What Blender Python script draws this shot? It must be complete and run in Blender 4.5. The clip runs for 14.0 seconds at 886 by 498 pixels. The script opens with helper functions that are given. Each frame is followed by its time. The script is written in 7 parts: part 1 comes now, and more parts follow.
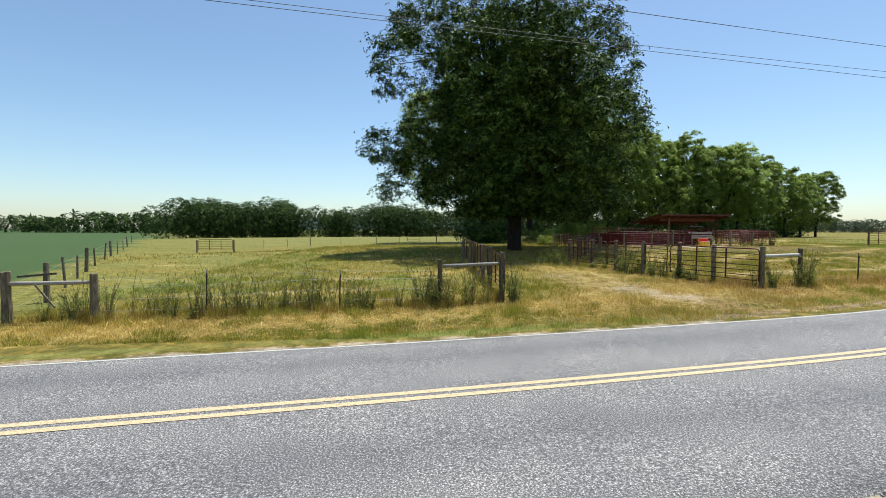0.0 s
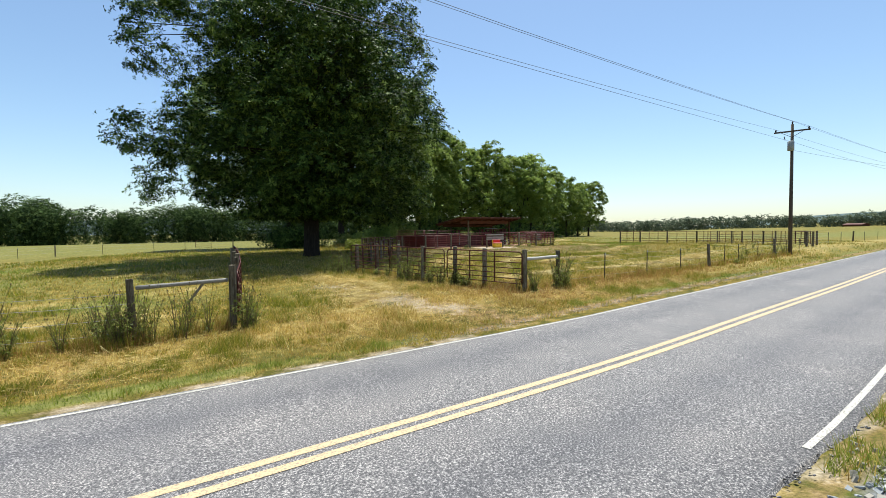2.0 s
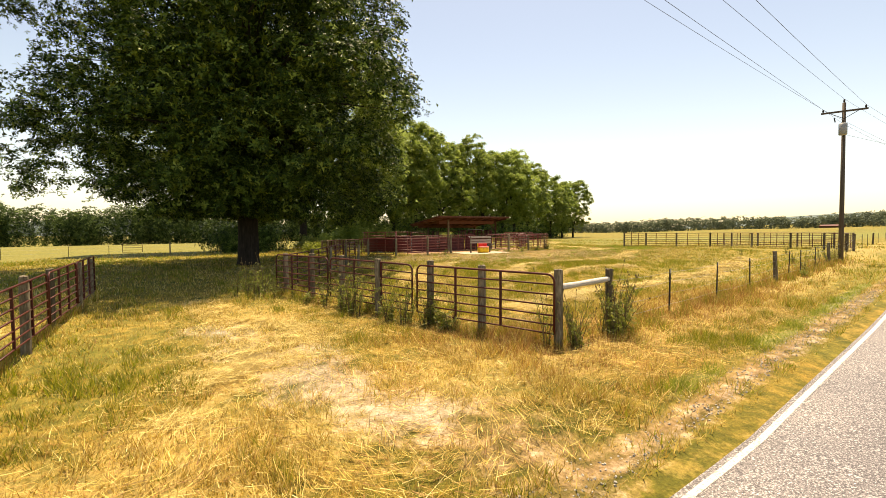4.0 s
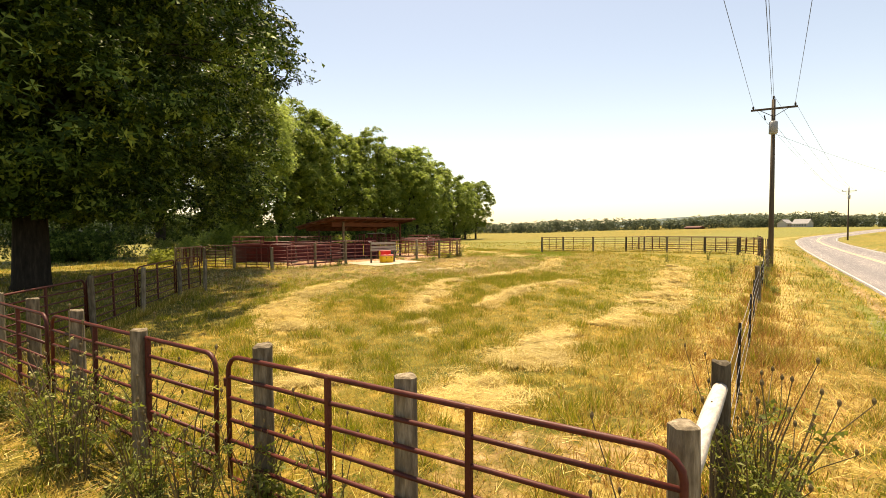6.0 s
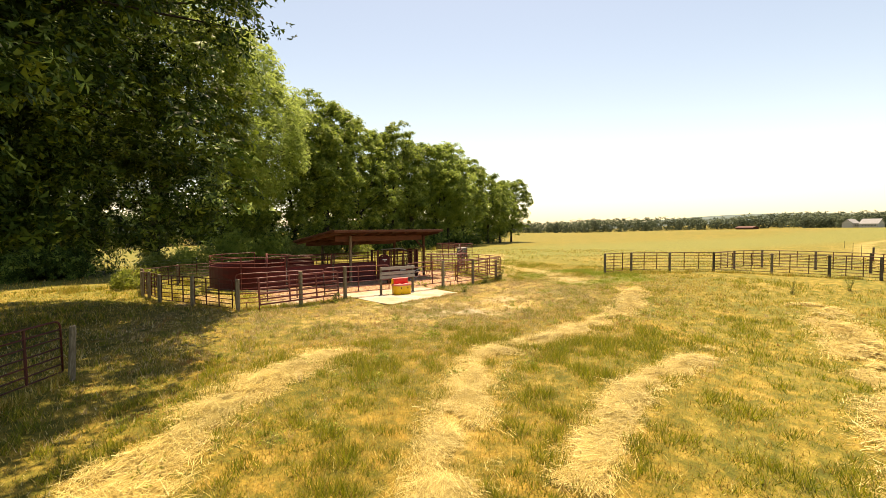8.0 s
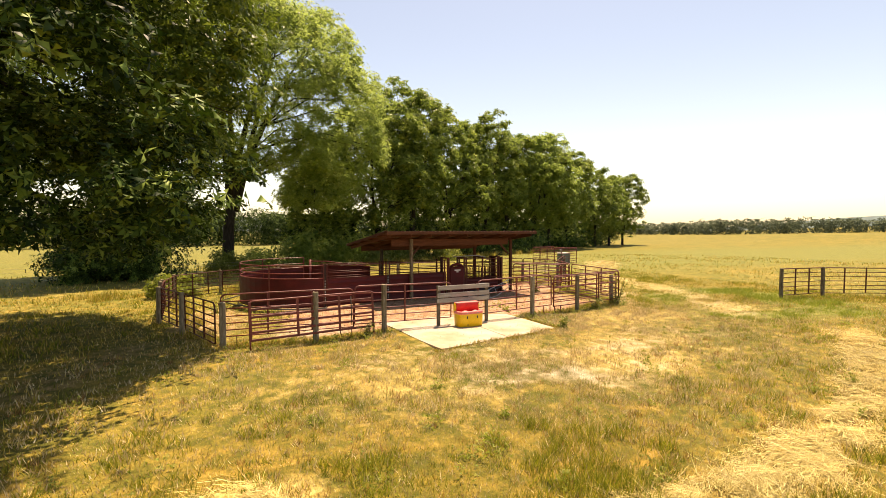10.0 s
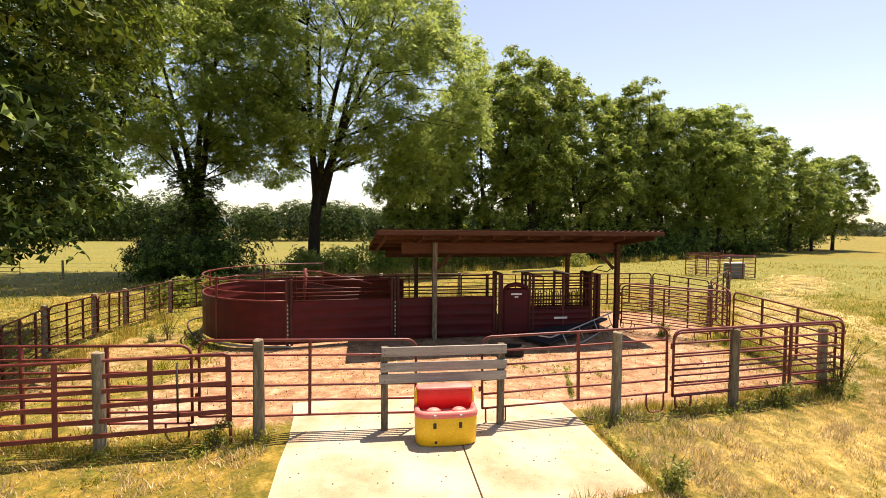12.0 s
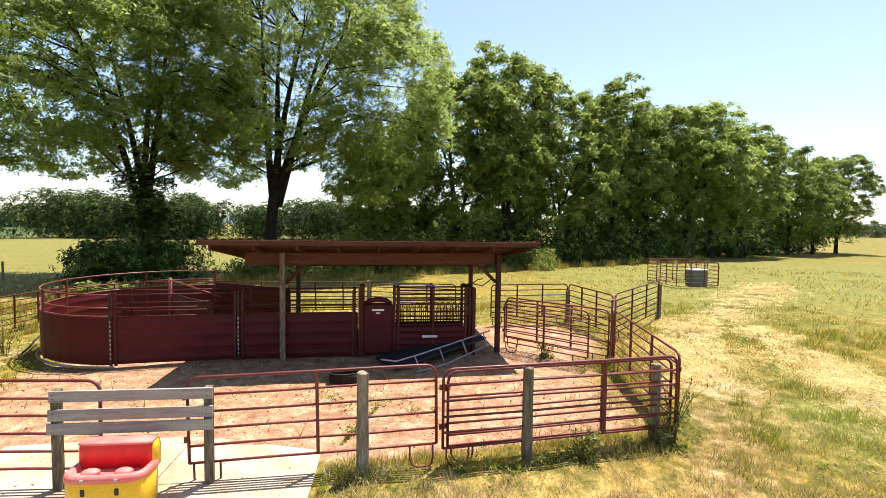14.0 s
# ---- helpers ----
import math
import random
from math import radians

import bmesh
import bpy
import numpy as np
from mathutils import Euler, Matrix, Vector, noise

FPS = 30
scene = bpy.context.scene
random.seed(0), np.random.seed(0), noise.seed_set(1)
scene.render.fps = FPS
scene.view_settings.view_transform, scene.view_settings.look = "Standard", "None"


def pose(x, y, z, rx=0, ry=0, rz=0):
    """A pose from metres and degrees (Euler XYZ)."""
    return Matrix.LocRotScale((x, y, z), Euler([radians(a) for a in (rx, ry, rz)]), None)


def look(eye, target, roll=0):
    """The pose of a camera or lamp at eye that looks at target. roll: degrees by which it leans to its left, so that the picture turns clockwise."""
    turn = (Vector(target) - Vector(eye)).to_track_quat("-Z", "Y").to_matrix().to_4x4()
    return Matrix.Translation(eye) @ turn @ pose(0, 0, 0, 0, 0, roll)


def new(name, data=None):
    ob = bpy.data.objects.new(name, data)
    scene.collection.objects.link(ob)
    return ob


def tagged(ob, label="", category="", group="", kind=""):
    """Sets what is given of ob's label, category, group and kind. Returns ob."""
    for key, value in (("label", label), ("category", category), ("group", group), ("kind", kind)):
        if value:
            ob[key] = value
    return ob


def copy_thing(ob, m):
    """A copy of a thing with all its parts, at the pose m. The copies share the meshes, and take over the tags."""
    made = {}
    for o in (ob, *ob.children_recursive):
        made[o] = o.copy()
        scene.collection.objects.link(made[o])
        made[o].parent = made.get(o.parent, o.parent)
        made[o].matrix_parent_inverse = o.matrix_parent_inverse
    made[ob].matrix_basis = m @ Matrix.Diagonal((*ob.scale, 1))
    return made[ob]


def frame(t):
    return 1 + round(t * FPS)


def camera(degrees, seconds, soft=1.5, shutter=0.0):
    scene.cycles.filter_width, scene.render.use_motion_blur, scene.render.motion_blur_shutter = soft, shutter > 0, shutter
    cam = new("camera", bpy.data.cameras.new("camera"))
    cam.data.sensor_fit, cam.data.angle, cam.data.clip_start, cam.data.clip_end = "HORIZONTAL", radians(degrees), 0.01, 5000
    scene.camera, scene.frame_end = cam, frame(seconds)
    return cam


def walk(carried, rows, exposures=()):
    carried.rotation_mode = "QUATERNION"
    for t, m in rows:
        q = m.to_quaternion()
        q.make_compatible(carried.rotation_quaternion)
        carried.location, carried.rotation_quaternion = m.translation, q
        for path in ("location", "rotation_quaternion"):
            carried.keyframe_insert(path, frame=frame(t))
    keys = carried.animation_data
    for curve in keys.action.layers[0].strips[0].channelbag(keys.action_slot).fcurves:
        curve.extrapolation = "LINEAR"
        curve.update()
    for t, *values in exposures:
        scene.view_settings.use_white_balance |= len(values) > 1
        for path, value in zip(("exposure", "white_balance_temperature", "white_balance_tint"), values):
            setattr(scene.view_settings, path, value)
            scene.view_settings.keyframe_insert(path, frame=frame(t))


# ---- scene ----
cam = camera(87.4, 14.0, 0.5)
PATH = [
    (0, (-5.356, -8.503, 1.725), (-5.261, -6.507, 1.641), 0.1),
    (0.5, (-4.283, -8.16, 1.751), (-3.86, -6.206, 1.674), -0.4),
    (1, (-3.698, -8.013, 1.784), (-2.978, -6.149, 1.709), -0.6),
    (1.5, (-3.183, -7.538, 1.818), (-2.391, -5.703, 1.739), -0.5),
    (2, (-2.226, -6.274, 1.814), (-1.422, -4.444, 1.738), -0.5),
    (4.5, (1.998, 2.757, 1.889), (2.961, 4.508, 1.818), -0.4),
    (5, (2.566, 4.025, 1.833), (3.716, 5.659, 1.758), -0.4),
    (5.5, (3.596, 5.574, 1.817), (4.827, 7.149, 1.741), -0.5),
    (6, (4.987, 7.476, 2.232), (6.235, 9.037, 2.156), -0.4),
    (6.5, (6.109, 9.198, 3.198), (7.366, 10.751, 3.118), -0.5),
    (7, (7.334, 10.995, 3.357), (8.598, 12.543, 3.274), -0.4),
    (9.5, (14.157, 18.926, 3.479), (14.985, 20.744, 3.398), -0.1),
    (10, (15.133, 20.514, 3.452), (15.888, 22.364, 3.372), 0.0),
    (10.5, (17.029, 22.37, 3.426), (17.518, 24.307, 3.35), -0.0),
    (11, (18.644, 24.175, 3.449), (18.959, 26.148, 3.368), 0.2),
    (11.5, (20.187, 26.095, 3.491), (20.36, 28.085, 3.401), 0.4),
    (12, (21.621, 27.999, 3.479), (21.744, 29.993, 3.386), 0.5),
    (12.5, (22.789, 29.098, 3.456), (22.885, 31.094, 3.363), 0.6),
    (13, (23.67, 29.392, 3.504), (23.748, 31.388, 3.408), 0.7),
    (13.5, (25.007, 29.308, 3.669), (25.071, 31.305, 3.57), 0.9),
    (14, (26.203, 29.224, 3.816), (26.27, 31.221, 3.716), 0.8),
]
EXPOSURES = [(0.0, 0.49, 6150, 3), (2.2, 0.62, 6250, 4), (4.4, 1.12, 10000, 16), (7.0, 1.12, 9700, 14), (9.3, 1.08, 9800, 16), (10.5, 1.13, 9500, 20), (12.5, 1.12, 7700, 19), (14.0, 1.24, 6800, 14)]
walk(cam, [(t, look(eye, target, roll)) for t, eye, target, roll in PATH], EXPOSURES)

# ---------------------------------------------------------------- light
SUN = Vector((0.215, 0.28, 1.0)).normalized()
world = bpy.data.worlds.new("sky")
scene.world = world
world.use_nodes = True
wn = world.node_tree
wn.nodes.clear()
sky = wn.nodes.new("ShaderNodeTexSky")
sky.sky_type = "NISHITA"
sky.sun_disc = False
sky.sun_elevation = math.asin(SUN.z)
sky.sun_rotation = math.atan2(SUN.x, SUN.y)
sky.air_density, sky.dust_density, sky.ozone_density = 1.0, 0.7, 1.6
back = wn.nodes.new("ShaderNodeBackground")
back.inputs["Strength"].default_value = 0.108
wout = wn.nodes.new("ShaderNodeOutputWorld")
wn.links.new(sky.outputs[0], back.inputs["Color"])
wn.links.new(back.outputs[0], wout.inputs["Surface"])

sun_data = bpy.data.lights.new("sun", "SUN")
sun_data.energy = 5.0
sun_data.angle = radians(0.53)
sun_data.color = (1.0, 0.95, 0.86)
sun_ob = new("sun", sun_data)
sun_ob.matrix_world = look(SUN * 60, (0, 0, 0))

# ---------------------------------------------------------------- materials


def nodes_of(name):
    m = bpy.data.materials.new(name)
    m.use_nodes = True
    t = m.node_tree
    b = t.nodes["Principled BSDF"]
    return m, t, b


def add(t, kind, **sets):
    n = t.nodes.new(kind)
    for key, value in sets.items():
        n.inputs[key].default_value = value
    return n


def ramp(t, source, stops):
    r = t.nodes.new("ShaderNodeValToRGB")
    e = r.color_ramp.elements
    while len(e) < len(stops):
        e.new(0.5)
    for k, (p, c) in zip(e, stops):
        k.position, k.color = p, (*c, 1)
    t.links.new(source, r.inputs[0])
    return r.outputs[0]


def noise_of(t, scale, detail=4.0, rough=0.6, stretch=None, coords="Object"):
    tc = t.nodes.new("ShaderNodeTexCoord")
    n = add(t, "ShaderNodeTexNoise", Scale=scale, Detail=detail, Roughness=rough)
    src = tc.outputs[coords]
    if stretch:
        mp = t.nodes.new("ShaderNodeMapping")
        mp.inputs["Scale"].default_value = stretch
        t.links.new(src, mp.inputs[0])
        src = mp.outputs[0]
    t.links.new(src, n.inputs["Vector"])
    return n.outputs[0]


def mixed(t, fac, a, b, mode="MIX"):
    n = t.nodes.new("ShaderNodeMix")
    n.data_type, n.blend_type = "RGBA", mode
    for sock, v in ((n.inputs[0], fac), (n.inputs[6], a), (n.inputs[7], b)):
        if isinstance(v, (int, float)):
            sock.default_value = v
        elif isinstance(v, tuple):
            sock.default_value = (*v, 1)
        else:
            t.links.new(v, sock)
    return n.outputs[2]


def math_of(t, op, a, b=0.0, clamp=False):
    n = t.nodes.new("ShaderNodeMath")
    n.operation, n.use_clamp = op, clamp
    for sock, v in ((n.inputs[0], a), (n.inputs[1], b)):
        if isinstance(v, (int, float)):
            sock.default_value = v
        else:
            t.links.new(v, sock)
    return n.outputs[0]


def bump_to(t, b, source, strength=0.3, distance=0.02):
    n = add(t, "ShaderNodeBump", Strength=strength, Distance=distance)
    t.links.new(source, n.inputs["Height"])
    t.links.new(n.outputs[0], b.inputs["Normal"])


def weathered(name, stops, scale=6.0, rough=0.6, metal=0.0, stretch=None, fine=60.0, spread=0.25, bump=0.25, coat=0.0, gloss=0.4):
    """A surface with stains at one scale, grain at another, and a shift of tone from piece to piece."""
    m, t, b = nodes_of(name)
    big = noise_of(t, scale, 5.0, 0.62, stretch)
    small = noise_of(t, fine, 3.0, 0.6, stretch)
    col = ramp(t, big, stops)
    grain = ramp(t, small, [(0.3, (0.72, 0.72, 0.72)), (0.7, (1.12, 1.12, 1.12))])
    col = mixed(t, 0.6, col, grain, "MULTIPLY")
    info = t.nodes.new("ShaderNodeObjectInfo")
    tone = ramp(t, info.outputs["Random"], [(0.0, (1 - spread,) * 3), (1.0, (1 + spread * 0.5,) * 3)])
    col = mixed(t, 1.0, col, tone, "MULTIPLY")
    t.links.new(col, b.inputs["Base Color"])
    rr = ramp(t, big, [(0.3, (rough - 0.1,) * 3), (0.7, (min(1, rough + 0.15),) * 3)])
    t.links.new(rr, b.inputs["Roughness"])
    b.inputs["Metallic"].default_value = metal
    b.inputs["Coat Weight"].default_value = coat
    b.inputs["Specular IOR Level"].default_value = gloss
    bump_to(t, b, small, bump, 0.01)
    return m


def leafy(name, stops, rough=0.5, through_light=0.35, glow=(0.30, 0.42, 0.05), gloss=0.3):
    m, t, b = nodes_of(name)
    geo = t.nodes.new("ShaderNodeNewGeometry")
    col = ramp(t, geo.outputs["Random Per Island"], stops)
    patch = noise_of(t, 0.35, 2.0)
    col = mixed(t, 0.5, col, ramp(t, patch, [(0.3, (0.7, 0.75, 0.7)), (0.7, (1.25, 1.2, 1.0))]), "MULTIPLY")
    t.links.new(col, b.inputs["Base Color"])
    b.inputs["Roughness"].default_value = rough
    b.inputs["Specular IOR Level"].default_value = gloss
    tr = t.nodes.new("ShaderNodeBsdfTranslucent")
    t.links.new(mixed(t, 0.5, col, glow), tr.inputs["Color"])
    mx = t.nodes.new("ShaderNodeMixShader")
    mx.inputs[0].default_value = through_light
    out = t.nodes["Material Output"]
    t.links.new(b.outputs[0], mx.inputs[1])
    t.links.new(tr.outputs[0], mx.inputs[2])
    t.links.new(mx.outputs[0], out.inputs["Surface"])
    return m


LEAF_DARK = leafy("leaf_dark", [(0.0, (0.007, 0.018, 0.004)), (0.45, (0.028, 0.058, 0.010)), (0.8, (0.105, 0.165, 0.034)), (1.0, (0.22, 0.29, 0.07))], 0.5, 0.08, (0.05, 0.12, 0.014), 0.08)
LEAF_LIGHT = leafy("leaf_light", [(0.0, (0.055, 0.095, 0.022)), (0.5, (0.145, 0.20, 0.044)), (0.85, (0.24, 0.29, 0.066)), (1.0, (0.35, 0.37, 0.11))], 0.42, 0.6, (0.52, 0.66, 0.18), 0.1)
LEAF_MID = leafy("leaf_mid", [(0.0, (0.030, 0.054, 0.012)), (0.5, (0.115, 0.165, 0.036)), (0.85, (0.26, 0.315, 0.074)), (1.0, (0.40, 0.43, 0.12))], 0.42, 0.4, (0.42, 0.56, 0.11), 0.1)
# lighter than LEAF_DARK, so the shade tree's east boughs look sunlit by colour
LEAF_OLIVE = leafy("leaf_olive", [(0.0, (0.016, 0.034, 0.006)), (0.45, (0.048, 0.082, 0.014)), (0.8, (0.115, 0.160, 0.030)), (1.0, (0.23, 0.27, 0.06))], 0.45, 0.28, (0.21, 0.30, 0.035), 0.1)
LEAF_FAR = leafy("leaf_far", [(0.0, (0.010, 0.024, 0.009)), (0.5, (0.034, 0.062, 0.019)), (1.0, (0.115, 0.165, 0.052))], 0.75, 0.15, (0.10, 0.15, 0.04), 0.05)
# leaves of the farthest woods, with distance haze painted into the pale grey-green
LEAF_HAZE_TINT = leafy("leaf_haze_tint", [(0.0, (0.045, 0.064, 0.045)), (0.6, (0.085, 0.108, 0.066)), (1.0, (0.13, 0.15, 0.09))], 0.8, 0.2, (0.20, 0.24, 0.16), 0.1)
PALE_WALL = weathered("pale_house_wall", [(0.3, (0.36, 0.36, 0.35)), (0.7, (0.48, 0.48, 0.46))], 2, 0.7)
LEAF_WEED = leafy("leaf_weed", [(0.0, (0.050, 0.072, 0.012)), (0.5, (0.125, 0.150, 0.028)), (0.85, (0.24, 0.25, 0.07)), (1.0, (0.40, 0.38, 0.16))], 0.55, 0.45, (0.34, 0.40, 0.06))
BLADE_DRY = leafy("blade_dry", [(0.0, (0.190, 0.106, 0.020)), (0.3, (0.392, 0.252, 0.056)), (0.65, (0.582, 0.431, 0.118)), (0.88, (0.739, 0.588, 0.213)), (1.0, (0.840, 0.706, 0.336))], 0.55, 0.35, (0.60, 0.42, 0.10))
BLADE_RUST = leafy("blade_rust", [(0.0, (0.13, 0.05, 0.018)), (0.4, (0.27, 0.125, 0.04)), (0.8, (0.42, 0.235, 0.08)), (1.0, (0.56, 0.38, 0.16))], 0.6, 0.35, (0.50, 0.26, 0.08))
BLADE_GREEN = leafy("blade_green", [(0.0, (0.046, 0.069, 0.006)), (0.45, (0.144, 0.159, 0.014)), (0.8, (0.276, 0.247, 0.025)), (1.0, (0.483, 0.368, 0.069))], 0.5, 0.4, (0.34, 0.38, 0.03))
BLADE_LUSH = leafy("blade_lush", [(0.0, (0.085, 0.115, 0.014)), (0.6, (0.19, 0.225, 0.030)), (1.0, (0.33, 0.325, 0.075))], 0.55, 0.4, (0.42, 0.50, 0.06))
BLADE_TAN = leafy("blade_tan", [(0.0, (0.26, 0.17, 0.085)), (0.4, (0.50, 0.365, 0.205)), (0.8, (0.68, 0.54, 0.335)), (1.0, (0.80, 0.69, 0.48))], 0.6, 0.3, (0.6, 0.45, 0.2))
HAY = leafy("hay", [(0.0, (0.259, 0.178, 0.049)), (0.4, (0.464, 0.346, 0.108)), (0.8, (0.648, 0.518, 0.200)), (1.0, (0.778, 0.659, 0.313))], 0.5, 0.15, (0.6, 0.46, 0.15))
STEM = weathered("weed_stem", [(0.3, (0.10, 0.07, 0.03)), (0.7, (0.17, 0.13, 0.06))], 9, 0.8)
BARK = weathered("bark", [(0.3, (0.018, 0.015, 0.012)), (0.55, (0.036, 0.029, 0.023)), (0.75, (0.062, 0.052, 0.042))], 3.0, 0.95, 0, (3, 3, 0.6), 14, 0.1, 0.8, 0.0, 0.1)
# lighter copy of POST_WOOD, with light bounced off the ground painted in
POST_LIT = weathered("bounce_lit_post_wood", [(0.25, (0.11, 0.083, 0.054)), (0.48, (0.22, 0.18, 0.122)), (0.62, (0.32, 0.275, 0.20)), (0.78, (0.42, 0.375, 0.29))], 5.0, 0.9, 0, (4, 4, 0.7), 30, 0.4, 0.6, 0.0, 0.15)
POST_WOOD = weathered("weathered_post_wood", [(0.25, (0.06, 0.045, 0.030)), (0.48, (0.145, 0.118, 0.080)), (0.62, (0.23, 0.195, 0.14)), (0.78, (0.33, 0.285, 0.21))], 5.0, 0.9, 0, (4, 4, 0.7), 30, 0.45, 0.6, 0.0, 0.15)
BOARD_WOOD = weathered("grey_board_wood", [(0.25, (0.17, 0.15, 0.13)), (0.5, (0.30, 0.275, 0.245)), (0.75, (0.38, 0.36, 0.32))], 3.0, 0.85, 0, (0.6, 8, 8), 24, 0.15, 0.5)
SHED_WOOD = weathered("shed_timber", [(0.3, (0.075, 0.030, 0.018)), (0.7, (0.15, 0.065, 0.038))], 3.0, 0.85, 0, (0.6, 6, 6), 24, 0.3, 0.4, 0.0, 0.15)
RED_PAINT = weathered("red_gate_paint", [(0.25, (0.085, 0.017, 0.013)), (0.5, (0.155, 0.024, 0.020)), (0.70, (0.21, 0.045, 0.034)), (0.8, (0.20, 0.10, 0.065))], 4.0, 0.45, 0.0, None, 45, 0.2, 0.2, 0.1)
DARK_PAINT = weathered("dark_red_paint", [(0.25, (0.045, 0.010, 0.008)), (0.55, (0.085, 0.017, 0.012)), (0.8, (0.11, 0.035, 0.022))], 4.0, 0.5, 0.0, None, 45, 0.2, 0.2, 0.0, 0.25)
SHEET_RED = weathered("red_sheet_steel", [(0.25, (0.042, 0.004, 0.006)), (0.55, (0.080, 0.007, 0.009)), (0.8, (0.115, 0.016, 0.014))], 1.6, 0.5, 0.0, (1, 1, 3), 30, 0.15, 0.1, 0.0, 0.22)
ROOF_METAL = weathered("roof_metal", [(0.3, (0.08, 0.028, 0.020)), (0.6, (0.13, 0.045, 0.030)), (0.8, (0.19, 0.09, 0.06))], 2.0, 0.55, 0.2, None, 30, 0.1, 0.1, 0.0, 0.3)
STEEL_DARK = weathered("dark_steel", [(0.3, (0.025, 0.022, 0.02)), (0.7, (0.06, 0.05, 0.042))], 8, 0.6, 0.4)
STEEL_RAW = weathered("galvanised_steel", [(0.3, (0.30, 0.31, 0.32)), (0.7, (0.46, 0.47, 0.48))], 8, 0.45, 0.6)
BLACK_MAT = weathered("black_rubber_mat", [(0.3, (0.012, 0.013, 0.018)), (0.7, (0.03, 0.03, 0.036))], 5, 0.7)
WIRE = weathered("line_wire", [(0.3, (0.025, 0.025, 0.027)), (0.7, (0.05, 0.05, 0.052))], 8, 0.7, 0.0)
POLE_WOOD = weathered("pole_wood", [(0.3, (0.060, 0.048, 0.038)), (0.7, (0.13, 0.105, 0.082))], 2.5, 0.9, 0, (5, 5, 0.3), 25, 0.1, 0.4, 0.0, 0.15)
GREY_TANK = weathered("grey_enamel", [(0.3, (0.30, 0.32, 0.33)), (0.7, (0.40, 0.42, 0.43))], 5, 0.4)
GREEN_TANK = weathered("green_grey_paint", [(0.3, (0.07, 0.11, 0.10)), (0.7, (0.13, 0.18, 0.16))], 5, 0.5)
WHITE_PAINT = weathered("white_paint", [(0.3, (0.68, 0.68, 0.66)), (0.7, (0.82, 0.82, 0.80))], 5, 0.5)
YELLOW_PLASTIC = weathered("yellow_plastic", [(0.3, (0.72, 0.42, 0.015)), (0.7, (0.82, 0.52, 0.03))], 3, 0.38, 0, None, 40, 0.0, 0.05)
RED_PLASTIC = weathered("red_plastic", [(0.3, (0.55, 0.018, 0.02)), (0.7, (0.68, 0.03, 0.03))], 3, 0.35, 0, None, 40, 0.0, 0.05)
PALE_RED = weathered("sun_bleached_red_plastic", [(0.3, (0.60, 0.12, 0.11)), (0.7, (0.72, 0.24, 0.21))], 3, 0.5, 0, None, 40, 0.0, 0.05)
WOOL_WHITE = weathered("bleached_white_wood", [(0.3, (0.36, 0.33, 0.28)), (0.7, (0.60, 0.57, 0.52))], 6, 0.85, 0, (1, 6, 6), 40, 0.0, 0.4)
CONCRETE = weathered("concrete", [(0.28, (0.30, 0.18, 0.095)), (0.42, (0.37, 0.275, 0.18)), (0.55, (0.41, 0.345, 0.26)), (0.75, (0.46, 0.41, 0.33))], 0.9, 0.85, 0, None, 40, 0.0, 0.2)
STONE = weathered("grey_quarry_stone", [(0.25, (0.20, 0.215, 0.225)), (0.42, (0.36, 0.38, 0.395)), (0.56, (0.50, 0.52, 0.53)), (0.72, (0.66, 0.67, 0.66))], 2.4, 0.75, 0, None, 26, 0.55, 0.7)
GRAVEL = weathered("fine_gravel", [(0.25, (0.34, 0.30, 0.24)), (0.5, (0.48, 0.44, 0.37)), (0.75, (0.60, 0.57, 0.51))], 5.0, 0.9, 0, None, 50, 0.4, 0.6)
CLOD = weathered("dry_clod", [(0.3, (0.13, 0.065, 0.036)), (0.5, (0.24, 0.135, 0.08)), (0.7, (0.40, 0.29, 0.19))], 1.3, 0.95, 0, None, 30, 0.3, 0.5, 0.0, 0.1)
ROOF_GREY = weathered("grey_roof", [(0.3, (0.22, 0.22, 0.23)), (0.7, (0.32, 0.32, 0.33))], 1.0, 0.8)
# hill colour carries the aerial haze as a blue-green tint
HILL_HAZE_TINT = weathered("hill_haze_tint", [(0.3, (0.09, 0.13, 0.13)), (0.7, (0.12, 0.16, 0.15))], 0.01, 1.0, 0, None, 0.05)
GLASS = weathered("window_glass", [(0.3, (0.03, 0.035, 0.04)), (0.7, (0.05, 0.055, 0.06))], 1, 0.1)

# asphalt: salt-and-pepper chip seal with paler wheel tracks
ASPHALT, t, b = nodes_of("asphalt")
chips = noise_of(t, 40.0, 3.0, 0.85)
broad = noise_of(t, 0.55, 4.0, 0.6)
col = ramp(t, chips, [(0.36, (0.028, 0.029, 0.034)), (0.47, (0.098, 0.098, 0.103)), (0.56, (0.20, 0.197, 0.20)), (0.63, (0.56, 0.55, 0.53))])
col = mixed(t, 0.8, col, ramp(t, broad, [(0.3, (0.78, 0.79, 0.82)), (0.7, (1.12, 1.10, 1.08))]), "MULTIPLY")
track = add(t, "ShaderNodeAttribute")
track.attribute_name = "track"
col = mixed(t, 1.0, col, (1.05, 0.985, 0.95), "MULTIPLY")
col = mixed(t, track.outputs["Fac"], col, mixed(t, 1.0, col, (0.70, 0.71, 0.75), "MULTIPLY"))
t.links.new(col, b.inputs["Base Color"])
b.inputs["Roughness"].default_value = 0.78
bump_to(t, b, chips, 0.5, 0.01)


